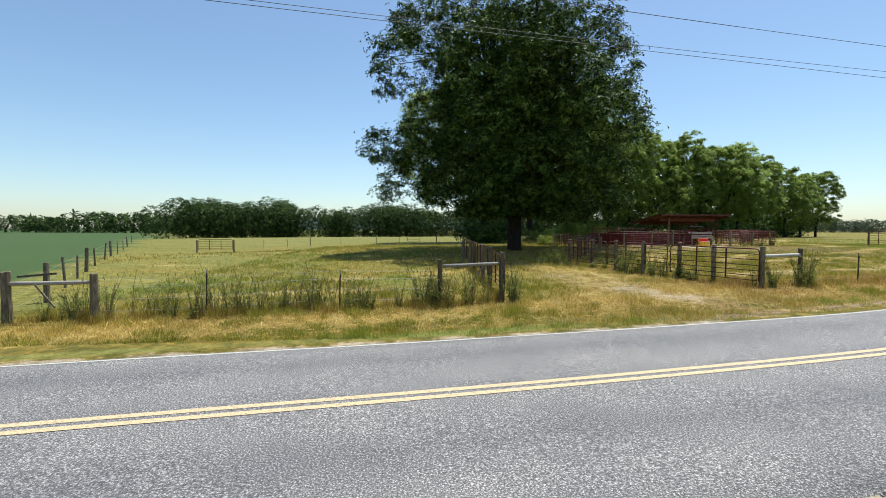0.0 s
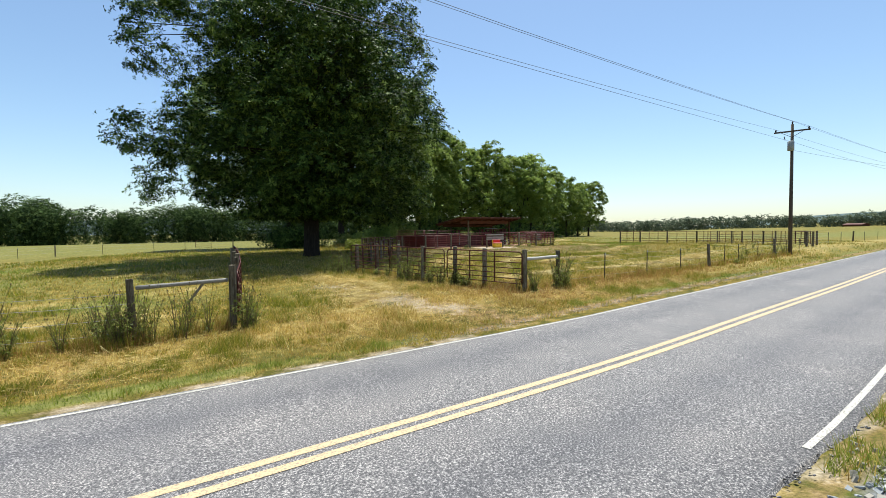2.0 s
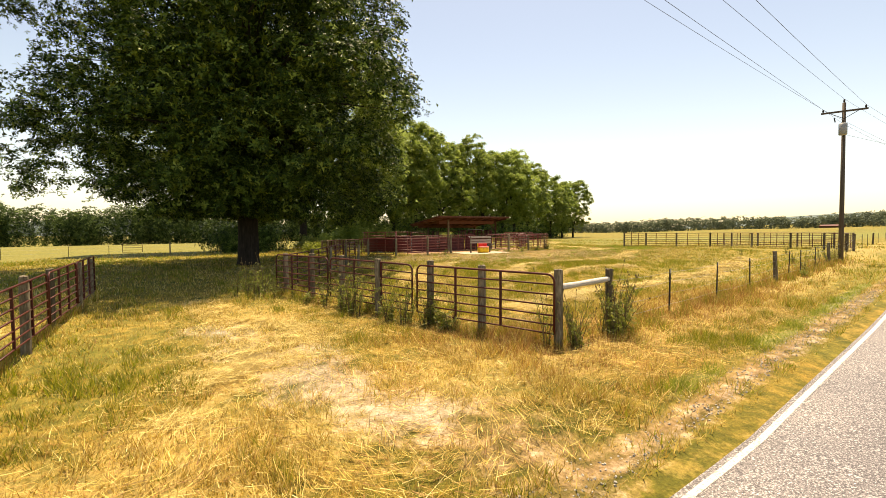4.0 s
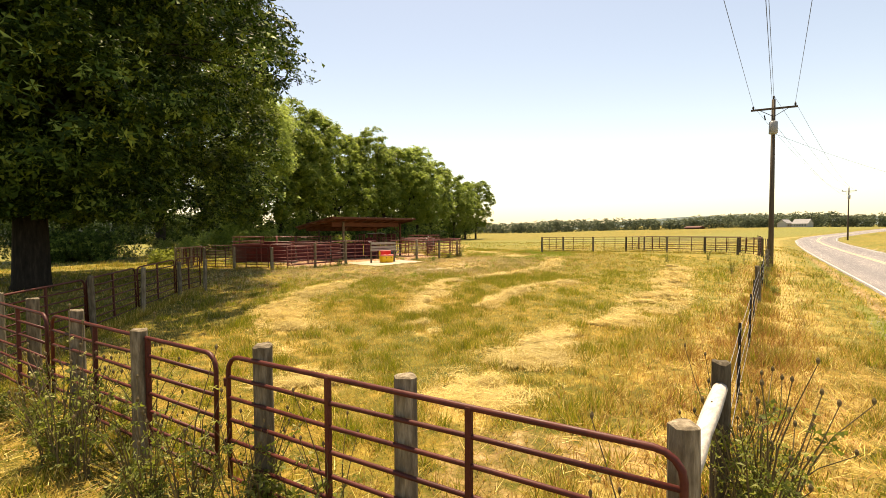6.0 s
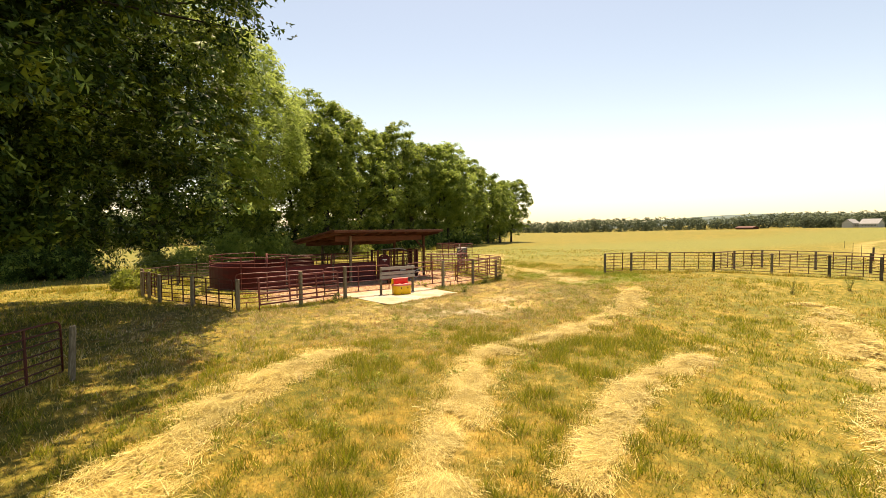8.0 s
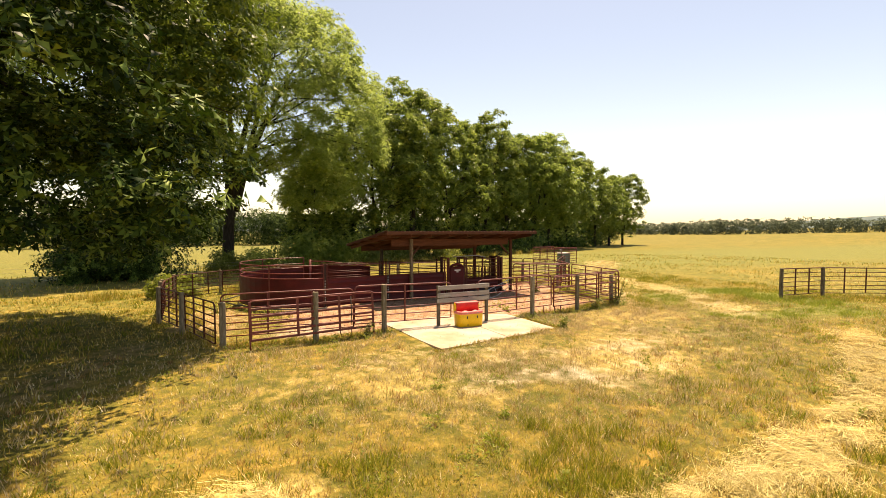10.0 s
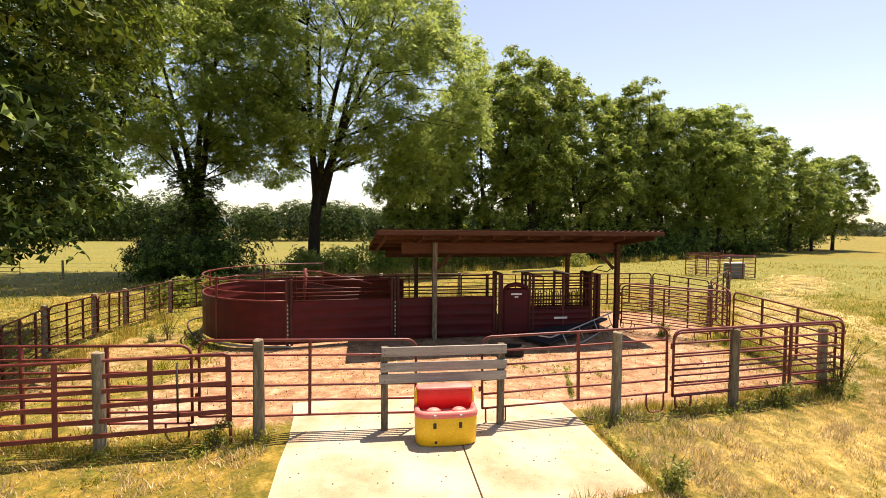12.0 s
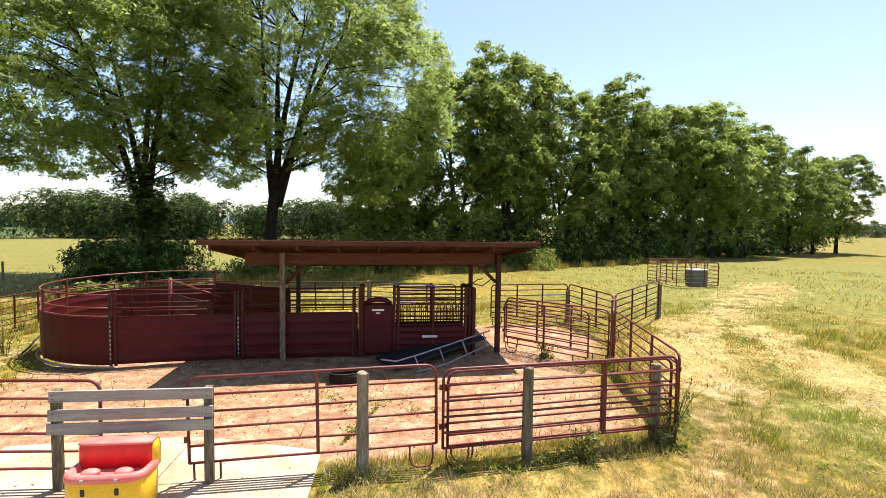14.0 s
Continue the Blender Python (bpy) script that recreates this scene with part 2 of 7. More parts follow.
def road_paint(name, colour, worn):
    m, t, b = nodes_of(name)
    n = noise_of(t, 30.0, 3.0, 0.7)
    t.links.new(ramp(t, n, [(0.38, worn), (0.52, colour), (1.0, tuple(min(1, c * 1.1) for c in colour))]), b.inputs["Base Color"])
    b.inputs["Roughness"].default_value = 0.7
    bump_to(t, b, n, 0.3, 0.01)
    return m


YELLOW_LINE = road_paint("yellow_road_paint", (0.55, 0.40, 0.225), (0.27, 0.215, 0.15))
WHITE_LINE = road_paint("white_road_paint", (0.50, 0.47, 0.42), (0.24, 0.22, 0.19))

# ground: grass, straw, red dirt, pale gravel and crop, by zones stored in the mesh
GROUND, t, b = nodes_of("ground")
zone = add(t, "ShaderNodeAttribute")
zone.attribute_name = "zone"
sep = t.nodes.new("ShaderNodeSeparateColor")
t.links.new(zone.outputs["Color"], sep.inputs[0])
other = add(t, "ShaderNodeAttribute")
other.attribute_name = "other"
sep2 = t.nodes.new("ShaderNodeSeparateColor")
t.links.new(other.outputs["Color"], sep2.inputs[0])
n1 = noise_of(t, 0.22, 5.0, 0.65)
n2 = noise_of(t, 2.6, 8.0, 0.72)
n3 = noise_of(t, 22.0, 3.0, 0.7)
n4 = noise_of(t, 8.0, 4.0, 0.7, (1.0, 0.25, 1.0))
grass = ramp(t, n2, [(0.28, (0.060, 0.074, 0.014)), (0.45, (0.130, 0.124, 0.025)), (0.6, (0.265, 0.205, 0.050)), (0.75, (0.41, 0.31, 0.098))])
grass = mixed(t, 0.9, grass, ramp(t, n1, [(0.3, (0.58, 0.74, 0.5)), (0.7, (1.35, 1.12, 1.0))]), "MULTIPLY")
straw = ramp(t, n4, [(0.28, (0.18, 0.122, 0.036)), (0.46, (0.38, 0.28, 0.095)), (0.70, (0.60, 0.48, 0.22))])
dirt = ramp(t, n2, [(0.28, (0.15, 0.066, 0.036)), (0.45, (0.28, 0.150, 0.088)), (0.58, (0.38, 0.245, 0.155)), (0.72, (0.52, 0.42, 0.30))])
pale = ramp(t, n2, [(0.3, (0.25, 0.205, 0.145)), (0.55, (0.39, 0.34, 0.265)), (0.75, (0.52, 0.475, 0.40))])
crop = ramp(t, n2, [(0.3, (0.034, 0.066, 0.018)), (0.7, (0.062, 0.098, 0.028))])
lush = ramp(t, n2, [(0.3, (0.085, 0.098, 0.020)), (0.7, (0.235, 0.225, 0.060))])


def zone_mask(value, hard=2.2):
    x = math_of(t, "ADD", value, math_of(t, "MULTIPLY", math_of(t, "SUBTRACT", n2, 0.5), 0.9))
    return math_of(t, "MULTIPLY", math_of(t, "SUBTRACT", x, 0.28), hard, True)


# zone alpha darkens grass and straw close to STRETCH and VERGE_WAY
grass = mixed(t, zone.outputs["Alpha"], grass, mixed(t, 1.0, grass, (0.82, 0.76, 0.66), "MULTIPLY"))
straw = mixed(t, zone.outputs["Alpha"], straw, mixed(t, 1.0, straw, (0.95, 0.90, 0.80), "MULTIPLY"))
col = mixed(t, zone_mask(sep.outputs[0]), grass, straw)
col = mixed(t, zone_mask(sep2.outputs[1]), col, lush)
col = mixed(t, zone_mask(sep.outputs[1]), col, dirt)
col = mixed(t, zone_mask(sep.outputs[2]), col, pale)
col = mixed(t, zone_mask(sep2.outputs[0]), col, crop)
col = mixed(t, zone_mask(sep2.outputs[2]), col, ramp(t, n2, [(0.3, (0.09, 0.095, 0.10)), (0.7, (0.22, 0.23, 0.24))]))
col = mixed(t, 0.7, col, ramp(t, n3, [(0.3, (0.42, 0.42, 0.38)), (0.7, (1.32, 1.32, 1.30))]), "MULTIPLY")
t.links.new(col, b.inputs["Base Color"])
b.inputs["Roughness"].default_value = 0.95
b.inputs["Specular IOR Level"].default_value = 0.2
bump_to(t, b, n3, 0.7, 0.03)

# ---------------------------------------------------------------- mesh tools


class Form:
    """Collects faces; becomes one mesh."""

    def __init__(self):
        self.v, self.f = [], []

    def grid(self, rings, close=True, caps=True):
        n, base = len(rings[0]), len(self.v)
        for r in rings:
            self.v.extend(tuple(p) for p in r)
        for i in range(len(rings) - 1):
            for j in range(n if close else n - 1):
                k = (j + 1) % n
                a = base + i * n
                self.f.append((a + j, a + k, a + n + k, a + n + j))
        if caps and close:
            self.f.append(tuple(base + j for j in reversed(range(n))))
            e = base + (len(rings) - 1) * n
            self.f.append(tuple(e + j for j in range(n)))
        return self

    def tube(self, pts, r, n=6, loop=False):
        pts = [Vector(p) for p in pts]
        rr = r if isinstance(r, (list, tuple)) else [r] * len(pts)
        rings, up = [], None
        for i, p in enumerate(pts):
            if loop:
                d = pts[(i + 1) % len(pts)] - pts[i - 1]
            else:
                d = pts[min(i + 1, len(pts) - 1)] - pts[max(i - 1, 0)]
            d.normalize()
            if up is None:
                up = Vector((0, 0, 1)) if abs(d.z) < 0.9 else Vector((1, 0, 0))
            a = d.cross(up).normalized()
            up = a.cross(d).normalized()
            rings.append([p + (a * math.cos(q) + up * math.sin(q)) * rr[i] for q in (2 * math.pi * k / n for k in range(n))])
        if loop:
            rings.append(rings[0])
        return self.grid(rings, True, not loop)

    def box(self, c, size, bevel=0.0, turn=None):
        x, y, z = (q / 2 for q in size)
        k = min(bevel, x * 0.9, y * 0.9, z * 0.9)
        m = turn or Matrix.Identity(3)
        if k <= 0:
            lv = [((-x, -y), (x, -y), (x, y), (-x, y))] * 2
            zs = (-z, z)
        else:
            o = ((-x + k, -y), (x - k, -y), (x, -y + k), (x, y - k), (x - k, y), (-x + k, y), (-x, y - k), (-x, -y + k))
            i = ((-x + k, -y + k), (x - k, -y + k), (x - k, -y + k), (x - k, y - k), (x - k, y - k), (-x + k, y - k), (-x + k, y - k), (-x + k, -y + k))
            lv, zs = [i, o, o, i], (-z, -z + k, z - k, z)
        rings = [[Vector(c) + m @ Vector((a, q, h)) for a, q in ring] for ring, h in zip(lv, zs)]
        return self.grid(rings)

    def mesh(self, name, smooth=False):
        me = bpy.data.meshes.new(name)
        me.from_pydata(self.v, [], self.f)
        if smooth:
            me.polygons.foreach_set("use_smooth", [True] * len(me.polygons))
        me.update()
        return me


def part(name, form, material, parent=None, label="", smooth=False):
    me = form.mesh(name, smooth) if isinstance(form, Form) else form
    if not me.materials:
        me.materials.append(material)
    ob = new(name, me)
    if parent is not None:
        ob.parent = parent
    return tagged(ob, label)


def thing(name, m, label, category, group="", kind=""):
    ob = new(name)
    ob.empty_display_size = 0.2
    ob.matrix_world = m
    return tagged(ob, label, category, group, kind)


def raw_mesh(name, verts, per_face, material):
    """A mesh of separate little faces from an array (faces, corners, 3)."""
    me = bpy.data.meshes.new(name)
    n = len(verts)
    me.vertices.add(n * per_face)
    me.vertices.foreach_set("co", np.ascontiguousarray(verts, dtype=np.float32).ravel())
    me.loops.add(n * per_face)
    me.loops.foreach_set("vertex_index", np.arange(n * per_face, dtype=np.int32))
    me.polygons.add(n)
    me.polygons.foreach_set("loop_start", np.arange(0, n * per_face, per_face, dtype=np.int32))
    me.update(calc_edges=True)
    me.materials.append(material)
    return me


# ---------------------------------------------------------------- lie of the land
EDGE = np.array([(-150, -62), (-80, -24), (-45, -8.5), (-25, -1.9), (-13.4, 0.75), (-4.9, 2.2), (3.7, 3.95), (9.4, 5.35), (18.5, 7.6), (34, 11.9), (50, 16.6), (77, 24.5), (101, 31.3), (124, 37.4), (150, 42.3), (185, 44), (240, 41), (320, 33), (420, 10)], float)
EDGE_Z = np.array([-2, -1.4, -1.1, -0.98, -0.90, -0.85, -0.80, -0.67, -0.56, -0.5, -0.5, -0.48, -0.42, -0.25, 0.05, 0.55, 2.0, 4.0, 6.0])
LANE = 3.3


def smooth_line(points, z, step=1.0):
    d = np.r_[0, np.cumsum(np.hypot(*np.diff(points, axis=0).T))]
    s = np.arange(0, d[-1], step)
    out = np.stack([np.interp(s, d, points[:, 0]), np.interp(s, d, points[:, 1]), np.interp(s, d, z)], 1)
    k = np.hanning(13)
    k /= k.sum()
    for i in range(3):
        pad = np.r_[np.full(6, out[0, i]), out[:, i], np.full(6, out[-1, i])]
        out[:, i] = np.convolve(pad, k, "valid")
    return out[6:-6]


LEFT = smooth_line(EDGE, EDGE_Z)
HEAD = np.gradient(LEFT[:, :2], axis=0)
HEAD /= np.linalg.norm(HEAD, axis=1)[:, None]
SIDE = np.stack([HEAD[:, 1], -HEAD[:, 0]], 1)
CENTRE = LEFT.copy()
CENTRE[:, :2] += SIDE * LANE


def road_at(x, y):
    """Distance from the road's middle (right of it positive), and the road's height there."""
    x, y = np.atleast_1d(x).astype(float), np.atleast_1d(y).astype(float)
    off, zz = np.empty(len(x)), np.empty(len(x))
    for a in range(0, len(x), 4000):
        dx, dy = x[a:a + 4000, None] - CENTRE[None, :, 0], y[a:a + 4000, None] - CENTRE[None, :, 1]
        i = np.argmin(dx * dx + dy * dy, axis=1)
        r = np.arange(len(i))
        off[a:a + 4000] = dx[r, i] * SIDE[i, 0] + dy[r, i] * SIDE[i, 1]
        zz[a:a + 4000] = CENTRE[i, 2]
    return off, zz


NEAR_LAND = np.array([(14, 35.5, 0.0), (22, 35.6, 0.05), (30, 37, 0.05), (22, 42, 0.05), (28.5, 43, 0.05), (11.6, 42.5, -0.1), (11.3, 46.4, -0.3), (42.8, 56.4, 0.14), (38.4, 34.8, 0.2), (46, 31, 0.15), (48, 24, 0.12), (7.8, 8.7, -0.52), (6.4, 12, -0.5), (4.9, 16, -0.42), (13.1, 10.2, -0.54), (20.8, 12.4, -0.57), (29, 14.7, -0.52), (40, 17.5, -0.4), (-2.4, 8.1, -0.88), (-4.7, 7.2, -0.98), (-15, 5.5, -1.05), (-24, 15, -0.85)])
FAR_LAND = np.array([(-33, 49, -1.0), (3.5, 35, -0.25), (20, 22, -0.15), (14, 27, -0.12), (5, 65, -0.4), (20, 80, -0.5), (-50, 230, -3.2), (-130, 170, -2.6), (5, 228, -3.2), (-150, 60, -1.5), (95, 106, 0.0), (60, 60, 0.2), (150, 230, -0.5), (250, 120, 2.2), (326, 90, 3.2), (300, 300, 0.0), (134, 32, -0.15), (300, -60, 3.5), (550, 200, 8.0), (0, -30, -1.0), (60, -25, -0.6), (-60, -40, -1.4)])
LAND = np.vstack([NEAR_LAND, FAR_LAND])


def lane_in(x):
    """How far the far edge line lies inside the usual lane width."""
    return np.interp(x, [-20, 3, 8, 16, 24, 40, 70], [0.08, 0.10, 0.32, 0.30, 0.24, 0.12, 0.0])


def tar_edge(x):
    """Where the asphalt ends on the near side: it flares out and crumbles by the gravel drive."""
    return 3.66 + 0.15 * np.clip((x - 3.6) / 0.6, 0, 1) - 0.2 * np.clip((x - 4) / 12, 0, 1) + 0.22 * np.clip((6.5 - x) / 8.0, 0, 1) + 0.05 * np.sin(x * 2.3) * (x < 5) + 0.03 * np.sin(x * 7.1) * (x < 5)


def land(x, y):
    x, y = np.atleast_1d(x).astype(float), np.atleast_1d(y).astype(float)
    w = 1.0 / ((x[:, None] - LAND[None, :, 0]) ** 2 + (y[:, None] - LAND[None, :, 1]) ** 2 + 6.0) ** 1.6
    z = (w * LAND[None, :, 2]).sum(1) / w.sum(1)
    off, rz = road_at(x, y)
    a = np.abs(off)
    k = np.clip((np.where(off > 0, a - 0.6, a) - LANE - 0.35) / 3.2, 0, 1)
    k = k * k * (3 - 2 * k)
    side = rz - np.where((off > -LANE + lane_in(x) - 0.16) & (off < tar_edge(x) + 0.03), 0.09, 0.015)
    inside = np.minimum(np.minimum(2.45 - np.abs(x - 22.25), y - 32.6 - (x - 20) * 0.23), 37.0 - y)
    bank = 0.05 * np.exp(-(np.clip(-inside, 0, None) / 0.8) ** 2) - 0.12 * np.clip((inside - 0.12) / 0.3, 0, 1)
    return side * (1 - k) + z * k + bank


def G(x, y):
    return float(land(x, y)[0])


def patches(x, y, seed, scale):
    """Smooth random patches about one scale across, from -1 to 1."""
    r = np.random.default_rng(seed)
    out = np.zeros(len(x))
    for k, gain in ((1.0, 1.0), (2.1, 0.55)):
        grid = r.uniform(-1, 1, (96, 96))
        u, v = (x * 0.8 + y * 0.6) * k / scale, (y * 0.8 - x * 0.6) * k / scale
        i, j = np.floor(u).astype(int), np.floor(v).astype(int)
        a, b = u - i, v - j
        a, b = a * a * (3 - 2 * a), b * b * (3 - 2 * b)
        i0, i1, j0, j1 = i % 96, (i + 1) % 96, j % 96, (j + 1) % 96
        out += gain * ((grid[i0, j0] * (1 - a) + grid[i1, j0] * a) * (1 - b) + (grid[i0, j1] * (1 - a) + grid[i1, j1] * a) * b)
    return out / 1.1


def line_dist(x, y, pts):
    best = np.full(len(x), 1e9)
    for (ax, ay), (bx, by) in zip(pts[:-1], pts[1:]):
        dx, dy = bx - ax, by - ay
        k = np.clip(((x - ax) * dx + (y - ay) * dy) / (dx * dx + dy * dy), 0, 1)
        best = np.minimum(best, np.hypot(x - ax - k * dx, y - ay - k * dy))
    return best


VERGE_WAY = [(2.5, 6), (9, 7.4), (15, 9.2)]
STRETCH = [(-14, 4.0), (-4, 5.0), (1.5, 4.2), (4.5, 8.0), (8, 13), (13.5, 20), (18, 26), (22, 31.5), (28, 33), (32.5, 37.5)]
HAY_ROWS = [
    ([(8.2, 15.2), (9.3, 18.2), (10.1, 22.6), (12.8, 25.6), (14.2, 26.4), (15.4, 26.9)], 0.72),
    ([(12.2, 17.2), (14.2, 20.0), (16.6, 22.6), (18.9, 24.5), (22.6, 24.8), (25.2, 25.6), (29.3, 26.8), (34, 29.7)], 0.55),
    ([(9.6, 12.9), (13.5, 14.4), (18.2, 14.8), (23.8, 16.5), (30.6, 19.2), (37, 22.5)], 0.8),
    ([(15.5, 18.6), (19.5, 20.4), (25, 21.0)], 0.4),
    ([(33.5, 33.5), (35.8, 38), (38.5, 46)], 1.2),
    ([(33, 40), (35.5, 45.5), (42, 52), (50, 60)], 1.4),
    ([(0.6, 8.6), (2.6, 11.5), (2.4, 15.5), (1.0, 19)], 1.1),
]


def zones(x, y):
    """Straw, red dirt, pale gravel; crop, lush green."""
    off, _ = road_at(x, y)
    straw = np.clip(0.16 + 0.16 * patches(x, y, 12, 4.0), 0, 1)
    for pts, w in HAY_ROWS:
        d = line_dist(x, y, pts)
        straw = np.maximum(straw, np.clip(0.78 + 0.45 * patches(x, y, 17, 1.9), 0.25, 1.0) * np.exp(-(d / w) ** 2))
    for pts in ([(-34, 20), (-20, 15.5), (-9, 15), (-4, 17)], [(-40, 30), (-22, 24), (-10, 23.5), (-4, 26)], [(-44, 44), (-24, 35), (-12, 34)], [(-16, 10.5), (-10, 10.8), (-4.5, 11.6)]):
        straw = np.maximum(straw, np.clip(0.45 + 0.5 * patches(x, y, 21, 3.0), 0, 0.8) * np.exp(-(line_dist(x, y, pts) / 0.9) ** 2))
    verge = np.exp(-((off + LANE + 3.6) / 2.2) ** 2)
    straw = np.maximum(straw, 0.55 * verge)
    ring = np.exp(-((np.hypot((x - 23.5) / 9.0, (y - 31.0) / 3.6)) ** 2) * 1.1)
    straw = np.maximum(straw, np.clip(0.62 + 0.35 * patches(x, y, 15, 2.2), 0.2, 0.95) * ring)
    straw = np.maximum(straw, 0.55 * np.exp(-((x - 28.5) / 5.5) ** 2 - ((y - 34.6) / 2.6) ** 2))
    straw = np.maximum(straw, 0.5 * np.exp(-((x - 21) / 10) ** 2 - ((y - 49) / 3.5) ** 2))
    straw = np.maximum(straw, 0.55 * np.exp(-(line_dist(x, y, [(7.8, 8.4), (14, 10.6), (30, 15.2), (41, 18.4)]) / 1.8) ** 2))
    pen = np.clip(1.15 - np.maximum(np.abs((x - 23.3) / 7.6), np.abs((y - 40.2) / 4.6)) ** 6, 0, 1)
    pen = np.maximum(pen, np.clip(1.0 - np.hypot((x - 29.5) / 2.8, (y - 44.5) / 3.0) ** 4, 0, 1))
    pen *= np.clip((y - np.interp(x, [14, 19, 25.3, 30.4], [35.6, 35.7, 36.3, 37.5])) / 0.4, 0, 1)
    pen = np.maximum(pen, 0.55 * np.clip(1.0 - np.hypot((x - 13.6) / 1.8, (y - 40.5) / 4.5) ** 4, 0, 1))
    dirt = pen
    dirt = np.maximum(dirt, 0.42 * np.exp(-(line_dist(x, y, [(30.5, 35.5), (33.5, 39.5), (34.5, 43)]) / 1.1) ** 2))
    dirt = np.maximum(dirt, 0.42 * np.exp(-(line_dist(x, y, [(7.2, 10.6), (9.3, 11.6), (10.4, 10.2)]) / 1.0) ** 2))
    dirt = np.maximum(dirt, np.where(x < 3, 0.5, 0.55) * np.exp(-((off + LANE + np.where(x < 3, 0.14, 0.6)) / np.where(x < 3, 0.26, 0.4)) ** 2))
    dirt = np.maximum(dirt, 0.46 * np.exp(-(line_dist(x, y, [(4.8, 5.4), (3.6, 7.6), (2.8, 9.6)]) / 1.5) ** 2))
    dirt = np.maximum(dirt, 0.26 * np.exp(-((off + LANE + 3.0) / 1.8) ** 2) * (x > 3))
    dirt = np.maximum(dirt, 0.40 * np.exp(-(line_dist(x, y, [(11.8, 36.5), (10.5, 33)]) / 1.4) ** 2))
    track_in = line_dist(x, y, [(3.8, 7.4), (3.2, 9.0), (2.6, 10.8), (1.4, 14)])
    pale = np.clip(0.42 + 0.2 * patches(x, y, 31, 1.4), 0.25, 0.6) * np.exp(-(track_in / 1.4) ** 2)
    pale = np.maximum(pale, 0.36 * np.exp(-(line_dist(x, y, [(3.0, 4.25), (9.5, 5.88), (16, 7.45), (24, 9.6)]) / 0.36) ** 2))
    pale = np.maximum(pale, 0.6 * np.exp(-((off + LANE + 0.10) / 0.24) ** 2) * (x < 3))
    near_side = np.clip((off - 3.6) / 0.2, 0, 1)
    patch = np.clip(1.5 - np.hypot((x + 0.8) / 3.9, (y + 6.4) / 3.4) ** 2, 0, 1)
    pale = np.maximum(pale, near_side * patch)
    pale = np.maximum(pale, 0.55 * np.clip(1.0 - np.hypot((x - 16.9) / 2.4, (y - 36.8) / 1.4) ** 2, 0, 1))
    crop = np.clip(((-22.5 - 0.52 * (y - 12)) - x) / 1.5, 0, 1) * (y > 2)
    lush = 0.8 * np.exp(-((off + LANE + np.where(x < 4, 0.66, 1.08)) / np.where(x < 4, 0.36, 0.28)) ** 2) * np.clip(0.8 + 0.5 * patches(x, y, 14, 2.5), 0.35, 1.2) * (1 - 0.85 * np.exp(-((x - 5.2) / 3.0) ** 2))
    dirt = np.maximum(dirt, 0.5 * np.exp(-((off - 3.95) / 0.4) ** 2) * (1 - patch))
    pale = np.maximum(pale, 0.62 * np.exp(-((off - 3.84) / 0.16) ** 2) * (x > 2.6))
    lush = np.maximum(lush, 0.7 * np.exp(-((off - 4.5) / 0.4) ** 2) * np.clip((x - 4.0) / 1.5, 0, 1))
    lush = np.maximum(lush, np.clip(0.5 + 0.35 * patches(x, y, 28, 2.4), 0.1, 0.8) * np.clip(1.3 - np.hypot((x - 36) / 6.5, (y - 36) / 6.5) ** 2, 0, 1))
    lush = np.maximum(lush, 0.62 * np.clip((x - 30) / 9, 0, 1) * np.clip((y - 40) / 14, 0, 1) * (1 - np.clip((y - 75) / 30, 0, 1)))
    pale = np.maximum(pale, 0.50 * np.clip(0.7 + 0.5 * patches(x, y, 25, 1.7), 0, 1.2) * ring)
    for pts, w in HAY_ROWS[4:6]:
        pale = np.maximum(pale, 0.40 * np.exp(-(line_dist(x, y, pts) / (w * 1.3)) ** 2))
    dirt = np.maximum(dirt, 0.20 * np.clip(0.5 + 0.7 * patches(x, y, 26, 2.3), 0, 1.2) * ring)
    dirt = np.maximum(dirt, 0.46 * np.clip(0.45 + 0.8 * patches(x, y, 27, 1.6), 0, 1.2) * np.exp(-((x - 33.0) / 2.6) ** 2 - ((y - 39.0) / 3.4) ** 2))
    mown = np.clip((y - 52) / 10, 0, 1) * np.clip((30 - x) / 12, 0, 1)
    lush = np.maximum(lush, 0.52 * mown)
    west = np.clip((-2.5 - x) / 3, 0, 1) * np.clip((y - 7.8 - 0.08 * (x + 4)) / 1.5, 0, 1)
    lush = np.maximum(lush, np.clip(0.40 + 0.22 * patches(x, y, 29, 3.2), 0.1, 0.62) * west)
    rock = np.clip((off - 4.0) / 0.5, 0, 1) * np.clip((7.6 - off) / 0.8, 0, 1) * np.clip((x - 2.0) / 0.6, 0, 1) * np.clip((15 - x) / 2, 0, 1)
    return np.stack([straw, dirt, pale], 1), np.stack([crop, lush, rock], 1)


def spaced(fine_from, fine_to, step, reach):
    mid = list(np.arange(fine_from, fine_to, step))
    up, s, p = [], step, fine_to
    while p < reach:
        up.append(p)
        s *= 1.16
        p += s
    down, s, p = [], step, fine_from
    while p > -reach:
        s *= 1.16
        p -= s
        down.append(p)
    return np.array(down[::-1] + mid + up)


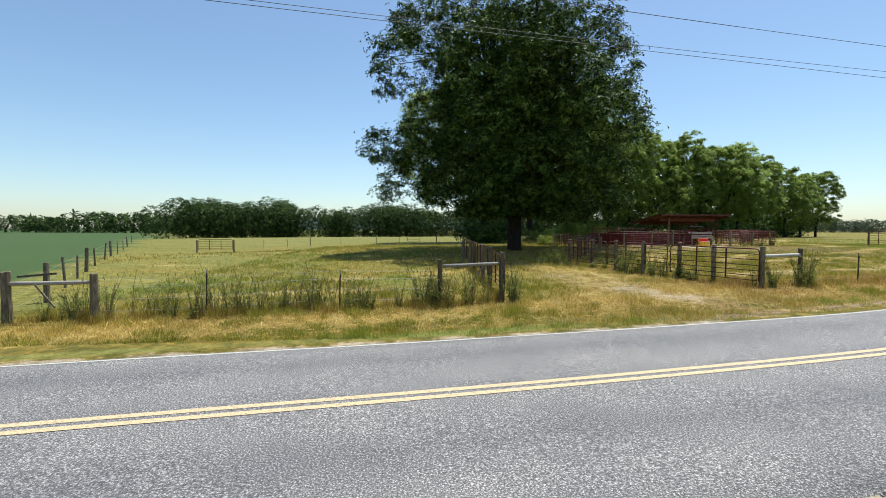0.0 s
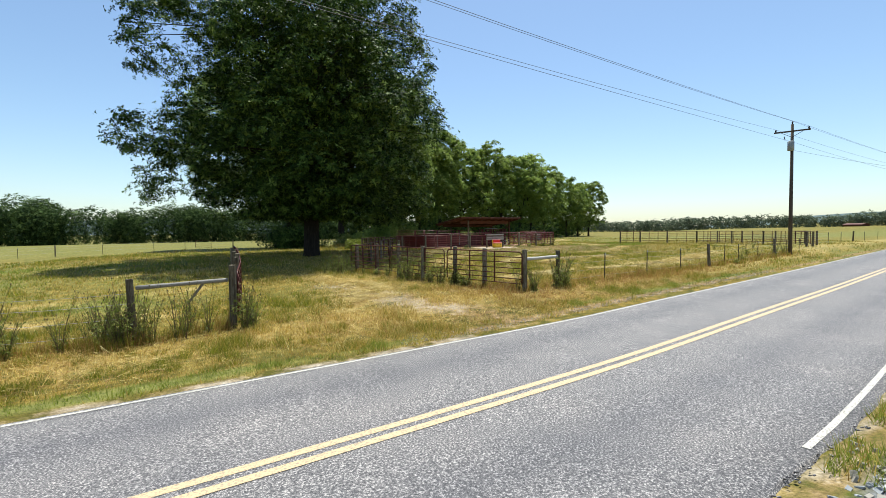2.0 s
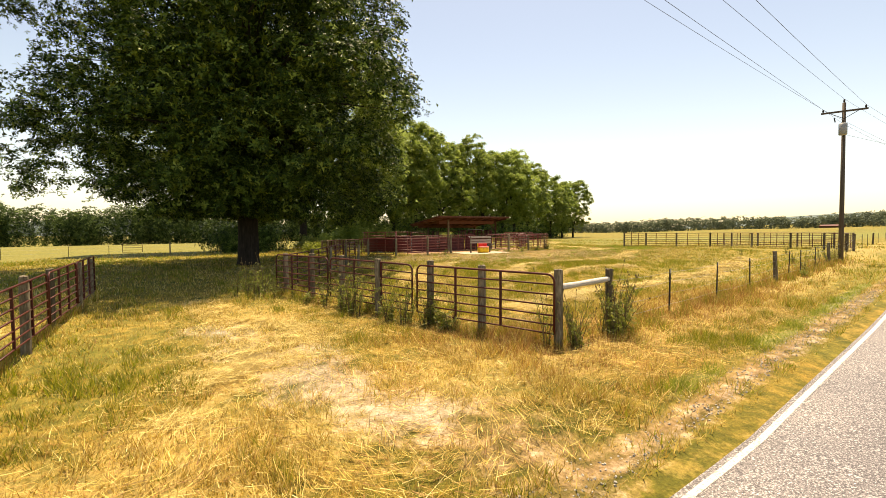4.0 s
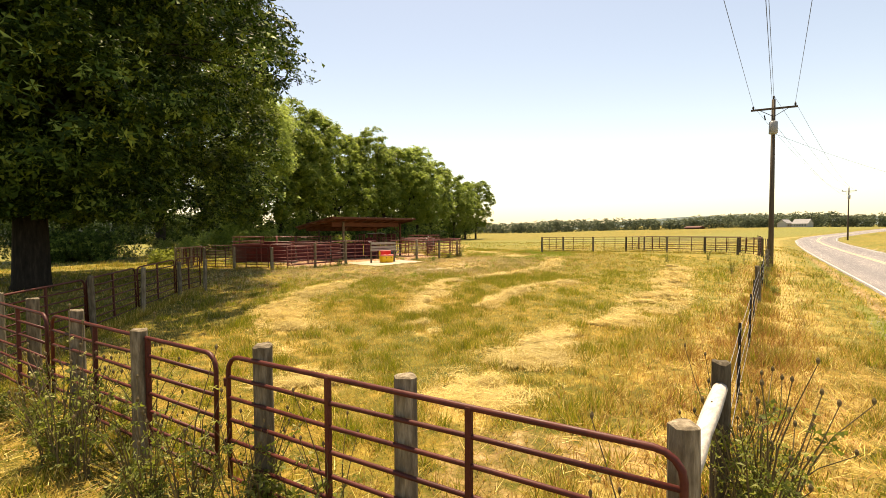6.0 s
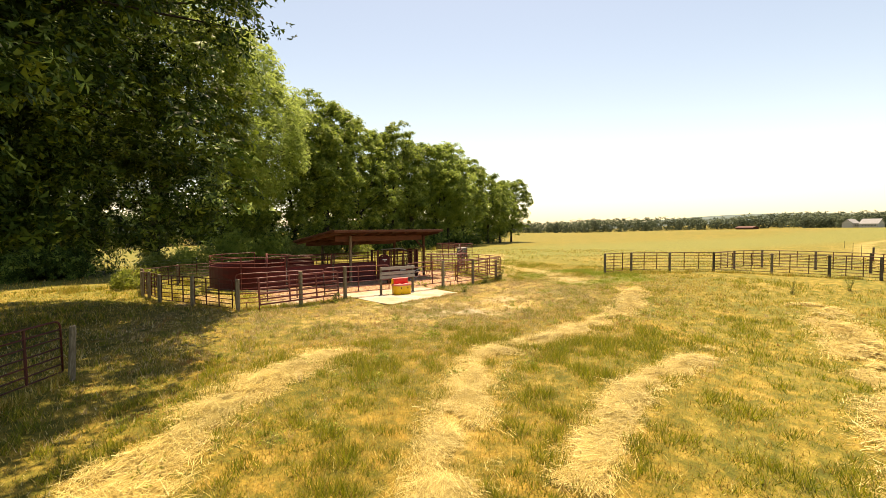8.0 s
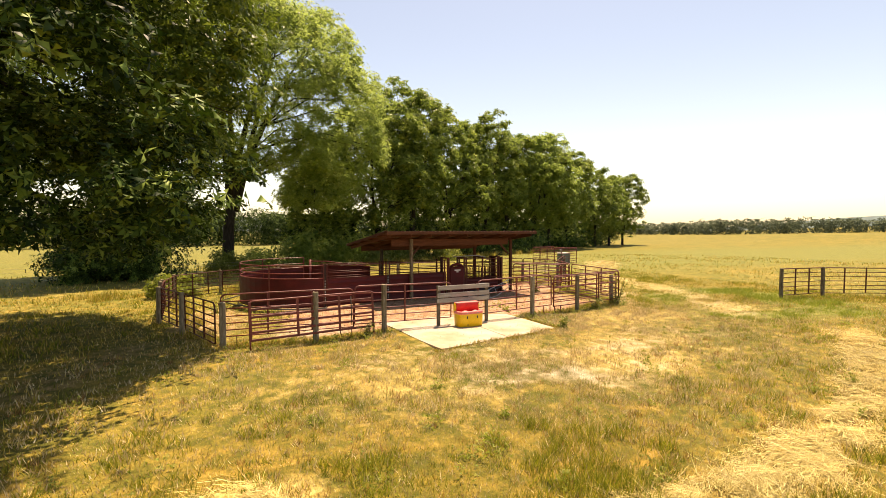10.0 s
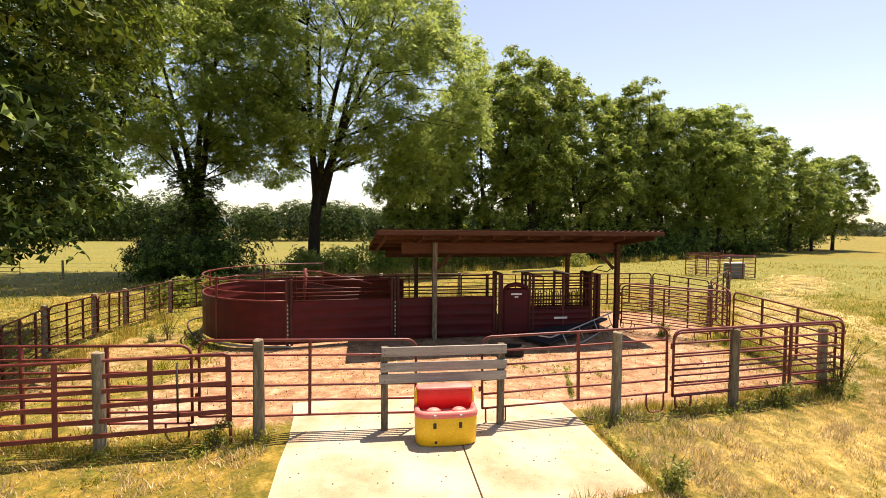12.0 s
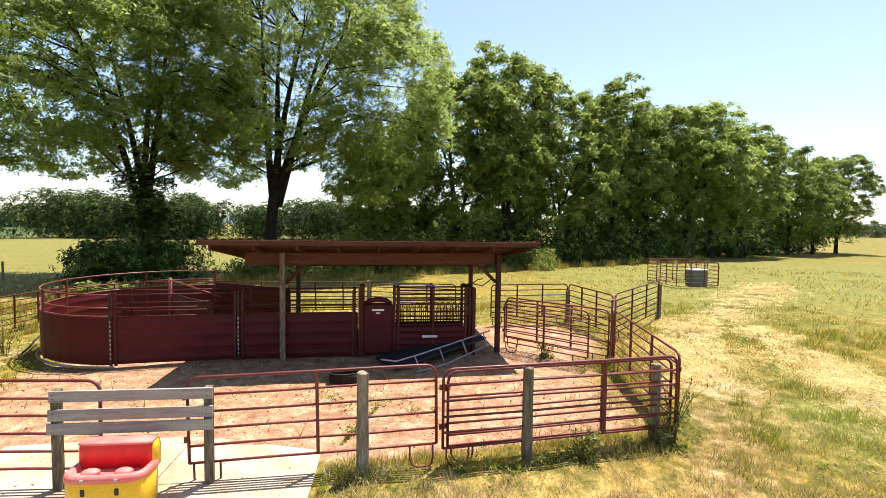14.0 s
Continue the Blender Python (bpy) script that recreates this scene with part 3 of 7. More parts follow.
def build_ground():
    xs, ys = spaced(-14, 50, 0.36, 2600), spaced(-8, 58, 0.36, 2600)
    gx, gy = np.meshgrid(xs, ys)
    x, y = gx.ravel(), gy.ravel()
    z = np.concatenate([land(x[a:a + 20000], y[a:a + 20000]) for a in range(0, len(x), 20000)])
    near = np.exp(-((x - 18) ** 2 + (y - 24) ** 2) / 2500.0)
    off, _ = road_at(x, y)
    rough = np.clip((np.abs(off) - LANE - 0.6) / 1.0, 0, 1)
    rng = np.random.default_rng(4)
    z += near * rough * (rng.random(len(x)) - 0.5) * 0.035
    nx, ny = len(xs), len(ys)
    i = np.arange(nx * ny).reshape(ny, nx)
    quads = np.stack([i[:-1, :-1], i[:-1, 1:], i[1:, 1:], i[1:, :-1]], -1).reshape(-1, 4)
    me = bpy.data.meshes.new("ground")
    me.vertices.add(len(x))
    me.vertices.foreach_set("co", np.stack([x, y, z], 1).astype(np.float32).ravel())
    me.loops.add(len(quads) * 4)
    me.loops.foreach_set("vertex_index", quads.astype(np.int32).ravel())
    me.polygons.add(len(quads))
    me.polygons.foreach_set("loop_start", np.arange(0, len(quads) * 4, 4, dtype=np.int32))
    me.polygons.foreach_set("use_smooth", np.ones(len(quads), dtype=bool))
    me.update(calc_edges=True)
    a, c = zones(x, y)
    way = np.minimum(line_dist(x, y, STRETCH), line_dist(x, y, VERGE_WAY))
    near_lines = np.exp(-(way / 7.5) ** 2)
    for name, rgb in (("zone", a), ("other", c)):
        at = me.attributes.new(name, "FLOAT_COLOR", "POINT")
        at.data.foreach_set("color", np.c_[rgb, near_lines].astype(np.float32).ravel())
    me.materials.append(GROUND)
    return tagged(new("ground", me), "dry yellow-green pasture with hay rows and red dirt", "ground", kind="structure")


build_ground()


def strip(offsets, lift, first=0, last=None, rows=None, taper=0.0):
    """A band along the road between offsets from its middle."""
    f = Form()
    rings = []
    for i in range(first, last or len(CENTRE)):
        c, s = CENTRE[i], SIDE[i]
        flare = float(tar_edge(c[0])) if rows else 1.0
        at_x = [o * flare if rows and k >= len(offsets) - 2 else o for k, o in enumerate(offsets)]
        at_x = [o - taper * min(1.0, max(0.0, (c[0] - 4) / 12)) for o in at_x]
        at_x = [o + float(lane_in(c[0])) if o < -LANE + 0.3 else o for o in at_x]
        rings.append([(c[0] + s[0] * o, c[1] + s[1] * o, c[2] + lift + (rows[k] if rows else 0)) for k, o in enumerate(at_x)])
    f.grid(rings, False, False)
    return f


road = thing("road", Matrix.Identity(4), "grey two-lane asphalt road with yellow centre lines", "road", kind="structure")
cols = [-LANE - 0.13, -LANE - 0.11, -2.6, -1.9, -1.2, -0.5, 0, 0.5, 1.2, 1.9, 2.8, 0.98, 1.0]
bed = part("asphalt", strip(cols, 0.0, rows=[-0.2, -0.01, 0.01, 0.015, 0.02, 0.03, 0.035, 0.03, 0.02, 0.015, 0.01, -0.01, -0.2]), ASPHALT, road, smooth=True)
at = bed.data.attributes.new("track", "FLOAT", "POINT")
wear = [0, 0, 0.2, 0.9, 0.15, 0.05, 0.5, 0.05, 0.15, 0.9, 0.2, 0, 0]
at.data.foreach_set("value", np.tile(wear, len(CENTRE)).astype(np.float32))
for o in (0.04, 0.30):
    part("yellow_line", strip([o, o + 0.14], 0.0385), YELLOW_LINE, road, "faded yellow centre line")
NEAR_EDGE = 3.60
part("white_line", strip([-LANE - 0.03, -LANE + 0.05], 0.001), WHITE_LINE, road, "worn white edge line")
start = int(np.argmin(np.hypot(CENTRE[:, 0] - 2.9, CENTRE[:, 1] - 0.3)))
part("white_line", strip([NEAR_EDGE - 0.04, NEAR_EDGE + 0.045], 0.001, start, taper=0.32), WHITE_LINE, road, "worn white edge line")

# ---------------------------------------------------------------- fences and gates
R3 = Matrix.Rotation


def rounded_frame(length, low, high, r=0.16):
    pts = [(0, 0, low)]
    for k in range(5):
        a = math.pi - k * math.pi / 8
        pts.append((r + r * math.cos(a), 0, high - r + r * math.sin(a)))
    for k in range(5):
        a = math.pi / 2 - k * math.pi / 8
        pts.append((length - r + r * math.cos(a), 0, high - r + r * math.sin(a)))
    pts.append((length, 0, low))
    return pts


GATES = {}


def gate(length, height, bars, stays, paint, low, legs, label, category, group):
    """A tubular gate or stock panel: bent frame, each bar, each stay, feet."""
    length = round(length * 10) / 10
    key = (length, height, bars, stays, paint.name, low, legs, label, group)
    if key in GATES:
        return copy_thing(GATES[key], Matrix.Identity(4))
    top = thing("metal_gate" if category == "gate" else "livestock_panel", Matrix.Identity(4), label, category, group)
    part("frame", Form().tube(rounded_frame(length, low, low + height), 0.024, 8), paint, top, smooth=True)
    gaps = [0.0, 0.15, 0.31, 0.48, 0.66, 0.83, 1.0] if bars == 6 else [k / bars for k in range(bars + 1)]
    rng = random.Random(int(length * 100) + bars)
    for k in gaps[:-1]:
        z = low + height * k
        sag = rng.uniform(-0.012, 0.012)
        part("bar", Form().tube([(0, 0, z), (length * 0.33, 0, z + sag), (length * 0.7, 0, z - sag * 0.6), (length, 0, z)], 0.019, 6), paint, top, smooth=True)
    for k in range(stays):
        x = length * (k + 1) / (stays + 1)
        part("stay", Form().box((x, 0.0, low + height / 2), (0.048, 0.050, height + 0.02), 0.006), paint, top)
    if legs:
        for x in (0.06, length - 0.42):
            u = [(x, 0, low), (x, 0, 0.14), (x + 0.05, 0, 0.04), (x + 0.12, 0, 0.015), (x + 0.28, 0, 0.015), (x + 0.34, 0, 0.05), (x + 0.36, 0, 0.14), (x + 0.36, 0, low)]
            part("foot", Form().tube(u, 0.016, 6), paint, top, smooth=True)
    for z in (0.28, 0.78):
        part("hinge_lug", Form().tube([(-0.045, 0, low + height * z - 0.04), (-0.045, 0, low + height * z + 0.04)], 0.022, 6), paint, top)
    GATES[key] = top
    return top


def set_between(ob, p, q, lean=0.0, zp=None, zq=None):
    z0 = G(*p) if zp is None else zp
    z1 = G(*q) if zq is None else zq
    d = math.hypot(q[0] - p[0], q[1] - p[1])
    ob.matrix_world = pose(p[0], p[1], z0, lean, -math.degrees(math.atan2(z1 - z0, d)), 0).copy()
    yaw = math.degrees(math.atan2(q[1] - p[1], q[0] - p[0]))
    ob.matrix_world = Matrix.Translation((p[0], p[1], z0)) @ pose(0, 0, 0, 0, 0, yaw) @ pose(0, 0, 0, lean, -math.degrees(math.atan2(z1 - z0, d)), 0)


def run(p, q, paint=None, height=1.25, bars=6, stays=2, low=0.32, legs=True, label="", category="livestock panel", group="", lean=0.0):
    d = math.hypot(q[0] - p[0], q[1] - p[1])
    ob = gate(d, height, bars, stays, paint or RED_PAINT, low, legs, label, category, group)
    set_between(ob, p, q, lean)
    return ob


POSTS = {}


def post_at(x, y, top, r=0.072, lean=(0, 0), label="weathered grey round wooden fence post", group="wooden fence posts"):
    z = G(x, y)
    h = round((top - z) * 20) / 20
    # posts at the pen take the wood with bounce light in its colour
    wood = POST_LIT if y > 34 and x < 32 else POST_WOOD
    key = (h, r, label, wood.name)
    if key not in POSTS:
        rng = random.Random(int(h * 1000 + r * 7000))
        rings = []
        for k in range(7):
            s = k / 6
            zz = -0.25 + (h + 0.25) * s
            rings.append([(r * (1.04 - 0.1 * s) * math.cos(a) * (1 + rng.uniform(-0.06, 0.06)), r * (1.04 - 0.1 * s) * math.sin(a) * (1 + rng.uniform(-0.06, 0.06)), zz + (rng.uniform(-0.015, 0.015) if k == 6 else 0)) for a in (2 * math.pi * j / 12 for j in range(12))])
        rings.append([(p[0] * 0.8, p[1] * 0.8, p[2] + 0.012) for p in rings[-1]])
        POSTS[key] = Form().grid(rings).mesh("fence_post", False)
        POSTS[key].materials.append(wood)
    ob = new("fence_post", POSTS[key])
    ob.matrix_world = pose(x, y, z, lean[0], lean[1], (x * 77 + y * 31) % 360)
    return tagged(ob, label, "fence post", group)


TEES = {}


def tee_post(x, y, top, lean=(0, 0)):
    z = G(x, y)
    h = round((top - z) * 10) / 10
    if h not in TEES:
        body = Form().box((0, 0, h / 2 - 0.15), (0.045, 0.006, h + 0.3)).box((0, 0.02, h / 2 - 0.15), (0.006, 0.04, h + 0.3))
        for k in range(int(h / 0.12)):
            body.box((0, -0.006, 0.1 + k * 0.12), (0.014, 0.008, 0.02))
        me = body.mesh("steel_post")
        me.materials.append(STEEL_DARK)
        tip = Form().box((0, -0.001, h - 0.06), (0.047, 0.009, 0.122)).mesh("painted_tip")
        tip.materials.append(STEEL_RAW)
        TEES[h] = (me, tip)
    top_ob = thing("steel_fence_post", pose(x, y, z, lean[0], lean[1], 15), "thin dark steel T post with a pale tip", "fence post", "steel fence posts")
    part("steel_post", TEES[h][0], STEEL_DARK, top_ob)
    part("painted_tip", TEES[h][1], STEEL_RAW, top_ob)
    return top_ob


def strands(name, pts, heights, label, r=0.0035):
    top = thing(name, Matrix.Identity(4), label, "wire fence")
    for h in heights:
        f = Form()
        row = []
        for (ax, ay), (bx, by) in zip(pts[:-1], pts[1:]):
            for k in range(4):
                s = k / 4
                x, y = ax + (bx - ax) * s, ay + (by - ay) * s
                row.append((x, y, G(x, y) + h - 0.03 * math.sin(math.pi * s)))
        row.append((*pts[-1], G(*pts[-1]) + h))
        part("strand", f.tube(row, r, 4), STEEL_RAW, top)
    return top


def brace_rail(p, q, z, r=0.06, material=None):
    """A horizontal brace between two posts, with its leaning prop."""
    f = Form()
    n = 5
    f.tube([Vector((p[0], p[1], z)).lerp(Vector((q[0], q[1], z + 0.03)), k / n) for k in range(n + 1)], [r * (1 + 0.08 * math.sin(k * 2.3)) for k in range(n + 1)], 9)
    ob = part("brace_rail", f, material or BOARD_WOOD, smooth=True)
    return tagged(ob, "bleached wooden brace rail between two posts", "brace rail")


def prop_board(p, q):
    d = Vector(q) - Vector(p)
    turn = d.to_track_quat("X", "Z").to_matrix()
    ob = part("prop_board", Form().box((Vector(p) + Vector(q)) / 2, (d.length, 0.03, 0.06), 0.004, turn), POST_WOOD)
    return tagged(ob, "loose weathered board leaning on the brace", "board")


# gate line on the east of the track
EAST = [(7.76, 8.69), (7.0, 10.48), (6.38, 12.0), (5.55, 13.75), (5.0, 15.65), (4.45, 17.6), (3.85, 19.6)]
for (x, y), top in zip(EAST, (1.09, 1.10, 1.13, 1.12, 1.17, 1.15, 1.12)):
    post_at(x, y, top, 0.095)
GLAB = "dark red six-bar tubular farm gate in dry grass"
run((6.15, 12.35), (7.58, 8.62), DARK_PAINT, 1.22, 6, 2, 0.3, False, GLAB, "gate", "gates along the track")
run((4.72, 16.05), (6.08, 12.45), DARK_PAINT, 1.22, 6, 2, 0.3, False, GLAB, "gate", "gates along the track")
run((3.52, 19.65), (4.66, 16.15), DARK_PAINT, 1.22, 6, 2, 0.3, False, GLAB, "gate", "gates along the track")
post_at(9.73, 9.22, 0.955, 0.085)
brace_rail((7.76, 8.69), (9.73, 9.22), 0.72, 0.065, WOOL_WHITE)
SHADE = [(3.9, 19.7), (5.35, 22.2), (6.65, 24.5), (8.05, 26.85), (9.2, 28.5)]
for x, y in SHADE[1:]:
    post_at(x, y, 1.15, 0.072, (2, -2))
for a, c in zip(SHADE[:-1], SHADE[1:]):
    run((a[0] - 0.1, a[1] + 0.1), (c[0] - 0.16, c[1]), DARK_PAINT, 1.22, 6, 1, 0.25, False, "dark red stock panel in the shade of the tree", "livestock panel", "shaded panels")

# gate line on the west of the track
WEST = [(-2.43, 8.09), (-2.35, 11.6), (-2.3, 14.2), (-2.45, 16.6), (-2.4, 19.2), (-2.6, 21.8)]
for (x, y), top in zip(WEST, (0.93, 0.98, 1.0, 1.0, 1.02, 1.02)):
    post_at(x, y, top, 0.095)
for a, c in (((-2.3, 8.3), (-2.2, 12.0)), ((-2.2, 12.1), (-2.25, 15.6)), ((-2.25, 15.7), (-2.35, 18.7)), ((-2.35, 18.8), (-2.5, 21.9))):
    run(a, c, DARK_PAINT, 1.25, 6, 2, 0.35, False, "dark six-bar tubular gate along the grass track", "gate", "gates along the track")
post_at(-4.68, 7.25, 0.70, 0.085, (0, 2))
brace_rail((-4.6, 7.28), (-2.55, 8.05), 0.48, 0.055)
prop_board((-3.15, 7.79, 0.46), (-3.52, 7.60, -0.05))

# corner brace far west
post_at(-15.0, 5.6, 0.42, 0.11)
post_at(-17.45, 5.55, 0.45, 0.13)
brace_rail((-17.4, 5.55), (-15.05, 5.6), 0.12, 0.06)
prop_board((-16.6, 5.5, 0.10), (-15.9, 5.3, -0.55))
prop_board((-17.3, 5.75, 0.30), (-16.5, 6.2, 0.36))
for x, y, top in ((-12.0, 6.1, 0.46), (-8.06, 6.95, 0.38)):
    tee_post(x, y, top, (1, 1.5))
strands("wire_fence", [(-15, 5.6), (-12, 6.1), (-8.06, 6.95), (-4.7, 7.25)], (0.35, 0.7, 1.05, 1.3), "rusty wire strands in tall weeds")
WESTLINE = [(-17.45, 5.6), (-19.0, 9.0), (-21.0, 12.6), (-23.2, 16.4), (-25.4, 20.2), (-27.6, 24.2), (-30.8, 30), (-34.5, 36.5), (-38, 43), (-43, 52), (-48, 61), (-54, 72)]
for k, (x, y) in enumerate(WESTLINE[1:]):
    if k % 3 == 0:
        post_at(x, y, G(x, y) + 1.45, 0.10, (3, -3))
    else:
        post_at(x, y, G(x, y) + 1.2 + 0.15 * (k % 2), 0.055, (-4 + 3 * k % 7, 5 - 2 * k % 9), "thin leaning wooden fence stake")
strands("wire_fence", WESTLINE, (0.4, 0.8, 1.15), "sagging wire strands beside the crop")

# road-side fence, east
EASTLINE = [(9.73, 9.22), (13.14, 10.21), (16.95, 11.29), (20.79, 12.41), (24.57, 13.47), (26.9, 14.1), (29.3, 14.75), (33.2, 15.9), (36.5, 16.7), (39.3, 17.4), (43, 18.5), (48, 20.1), (55, 22.3), (63, 25), (72, 28), (82, 31.2), (95, 35.2), (110, 40)]
for k, (x, y) in enumerate(EASTLINE[1:], 1):
    if k in (4, 8, 11, 14):
        post_at(x, y, G(x, y) + 1.42, 0.09, (1, 2))
    else:
        tee_post(x, y, G(x, y) + 1.3, (0.6 * (k % 3), 1.2 - (k % 4)))
strands("wire_fence", EASTLINE[:13], (0.3, 0.62, 0.95, 1.22), "thin wire strands along the road verge")

# field fence far behind, with a single steel gate
FIELD = [(-27.5, 58), (-24.5, 59), (-21.5, 60), (-17.2, 60.8), (-12, 61.2), (-8.6, 61.4), (-3, 62), (3, 62.5), (9, 63), (16, 63.5)]
for k, (x, y) in enumerate(FIELD):
    (post_at(x, y, G(x, y) + 1.3, 0.07) if k % 4 == 2 else tee_post(x, y, G(x, y) + 1.15))
strands("wire_fence", FIELD, (0.45, 0.85, 1.1), "thin wire strands across the pasture", 0.004)
run((-31.2, 46.6), (-27.2, 46.4), DARK_PAINT, 1.2, 6, 2, 0.3, False, "lone dark tubular gate standing in the pasture", "gate", "")
for x in (-31.3, -27.1):
    post_at(x, 46.5, G(x, 46.5) + 1.45, 0.09)
run((-7.4, 61.5), (-5.6, 61.7), DARK_PAINT, 1.0, 4, 0, 0.3, False, "small steel gate in the field fence", "gate", "")

# ---------------------------------------------------------------- cattle pen
FRONT = {"a": (14.25, 35.41, 1.36), "b": (16.87, 35.21, 1.54), "c": (19.13, 35.52, 1.62), "d": (25.27, 36.03, 1.64), "e": (27.86, 36.56, 1.52), "f": (30.31, 37.25, 1.41)}
for x, y, top in FRONT.values():
    post_at(x, y, top, 0.09)
PL = "rusty red six-bar livestock panel of the pen"
run((14.2, 35.56), (18.05, 35.5), RED_PAINT, label=PL, group="pen panels")
run((18.15, 35.62), (21.6, 35.74), RED_PAINT, 1.25, 5, 1, 0.37, False, PL, group="pen panels")
run((22.82, 35.86), (26.4, 36.34), RED_PAINT, 1.25, 5, 1, 0.37, True, PL, group="pen panels")
run((26.48, 36.30), (30.56, 37.08), RED_PAINT, 1.25, 5, 2, 0.30, True, PL, group="pen panels")
run((26.56, 36.44), (30.6, 37.24), RED_PAINT, 1.2, 6, 2, 0.27, True, PL, group="pen panels")
run((30.7, 37.2), (31.2, 41.25), RED_PAINT, label=PL, group="pen panels")
run((31.1, 41.4), (28.7, 43.5), RED_PAINT, label=PL, group="pen panels")
run((28.55, 43.0), (30.5, 41.3), RED_PAINT, 1.25, 6, 1, 0.3, True, PL, group="pen panels")
run((31.25, 41.5), (32.3, 44.0), RED_PAINT, label=PL, group="pen panels")
run((32.3, 44.1), (31.75, 47.0), DARK_PAINT, label=PL, group="pen panels")
run((31.7, 47.1), (28.6, 46.6), DARK_PAINT, label=PL, group="pen panels")
run((32.42, 44.2), (35.9, 48.2), DARK_PAINT, 1.3, 6, 2, 0.3, True, "open dark red gate at the back of the pen", "gate", "")
for x, y, top in ((32.3, 44.03, 1.5), (31.72, 47.08, 1.36), (35.98, 48.3, 1.5)):
    post_at(x, y, top, 0.09)
SIDE_LINE = [(14.05, 35.45), (12.95, 38.2), (11.82, 40.98), (11.5, 43.4), (11.25, 45.4), (11.3, 48.4), (13.4, 50.2), (16.6, 50.3), (20.2, 49.4), (23.8, 49.2), (27.4, 48.4)]
for a, c in zip(SIDE_LINE[:-1], SIDE_LINE[1:]):
    run(a, c, DARK_PAINT, 1.2, 6, 2, 0.15, False, "dark red livestock panel around the pen", group="pen panels")
for x, y in SIDE_LINE[1:-1]:
    post_at(x - 0.1, y, G(x, y) + 1.38, 0.085)



def wide_gate(length, height, low):
    """A heavy gate of flat bars between two upright ends, with broad stays."""
    top = thing("wide_bar_gate", Matrix.Identity(4), "heavy dark red gate with broad flat bars leaning on posts", "gate")
    part("top_tube", Form().tube(rounded_frame(length, low, low + height, 0.10), 0.026, 8), RED_PAINT, top, smooth=True)
    for k in range(5):
        part("flat_bar", Form().box((length / 2, 0, low + 0.03 + k * height / 5.2), (length - 0.03, 0.024, 0.072), 0.006), RED_PAINT, top)
    for x in (0.02, length * 0.36, length * 0.70, length - 0.02):
        part("stay", Form().box((x, -0.018, low + height / 2), (0.075, 0.018, height - 0.02), 0.004), RED_PAINT, top)
    for x in (0.0, length):
        part("leg", Form().tube([(x, 0, -0.02), (x, 0, low + 0.1)], 0.026, 8), RED_PAINT, top, smooth=True)
    part("cross_brace", Form().tube([(length - 0.75, -0.03, low + height * 0.12), (length - 0.75, -0.03, low + height * 0.92)], 0.016, 6), STEEL_DARK, top, smooth=True)
    return top


set_between(wide_gate(3.78, 1.16, 0.24), (15.0, 34.86), (18.62, 35.34), -3.0, 0.0, 0.06)

# concrete pad with the feeder and its board screen
pad = thing("concrete_pad", Matrix.Identity(4), "sunlit pale concrete feeding pad stained by red soil", "pad")
for outline in ([(19.95, 32.95), (20.02, 32.60), (20.45, 32.68), (22.52, 33.16), (22.33, 35.75), (19.62, 35.55), (19.70, 34.6), (19.82, 33.7)], [(22.535, 33.165), (23.6, 33.41), (24.74, 33.68), (24.66, 34.6), (24.58, 35.9), (22.345, 35.75)], [(19.60, 35.562), (22.33, 35.762), (22.2, 37.25), (21.0, 37.15), (19.3, 36.9), (19.5, 36.2)], [(22.345, 35.762), (24.578, 35.912), (24.5, 36.75), (23.2, 37.05), (22.215, 37.25)]):
    cx, cy = sum(p[0] for p in outline) / len(outline), sum(p[1] for p in outline) / len(outline)
    part("slab", Form().grid([[(x, y, -0.1) for x, y in outline], [(x, y, 0.078) for x, y in outline], [(x + (cx - x) * 0.003, y + (cy - y) * 0.003, 0.092) for x, y in outline]]), CONCRETE, pad)

screen = thing("board_screen", pose(21.14, 35.60, 0.09, 0, 0, 4.6), "three grey planks nailed across two wooden posts", "screen")
for x in (0.0, 1.99):
    part("post", Form().box((x, 0.05, 0.70), (0.115, 0.09, 1.42), 0.008), POST_WOOD, screen)
for k, z in enumerate((0.88, 1.07, 1.33)):
    part("plank", Form().box((0.99 + 0.01 * k, -0.015, z), (2.16 - 0.02 * k, 0.035, 0.155), 0.005), BOARD_WOOD, screen)
for x in (0.0, 1.99):
    for z in (0.85, 0.92, 1.04, 1.10, 1.30, 1.36):
        part("nail", Form().tube([(x, -0.036, z), (x, -0.030, z)], 0.007, 6), STEEL_DARK, screen)

feeder = thing("mineral_feeder", pose(22.13, 35.27, 0.092, 0, 0, 4), "yellow and red plastic mineral feeder on the concrete pad", "feeder")


def superring(w, d, z, n=28, p=4.0, y=0.0):
    out = []
    for k in range(n):
        a = 2 * math.pi * k / n
        c, s = math.cos(a), math.sin(a)
        out.append((w / 2 * math.copysign(abs(c) ** (2 / p), c), y + d / 2 * math.copysign(abs(s) ** (2 / p), s), z))
    return out


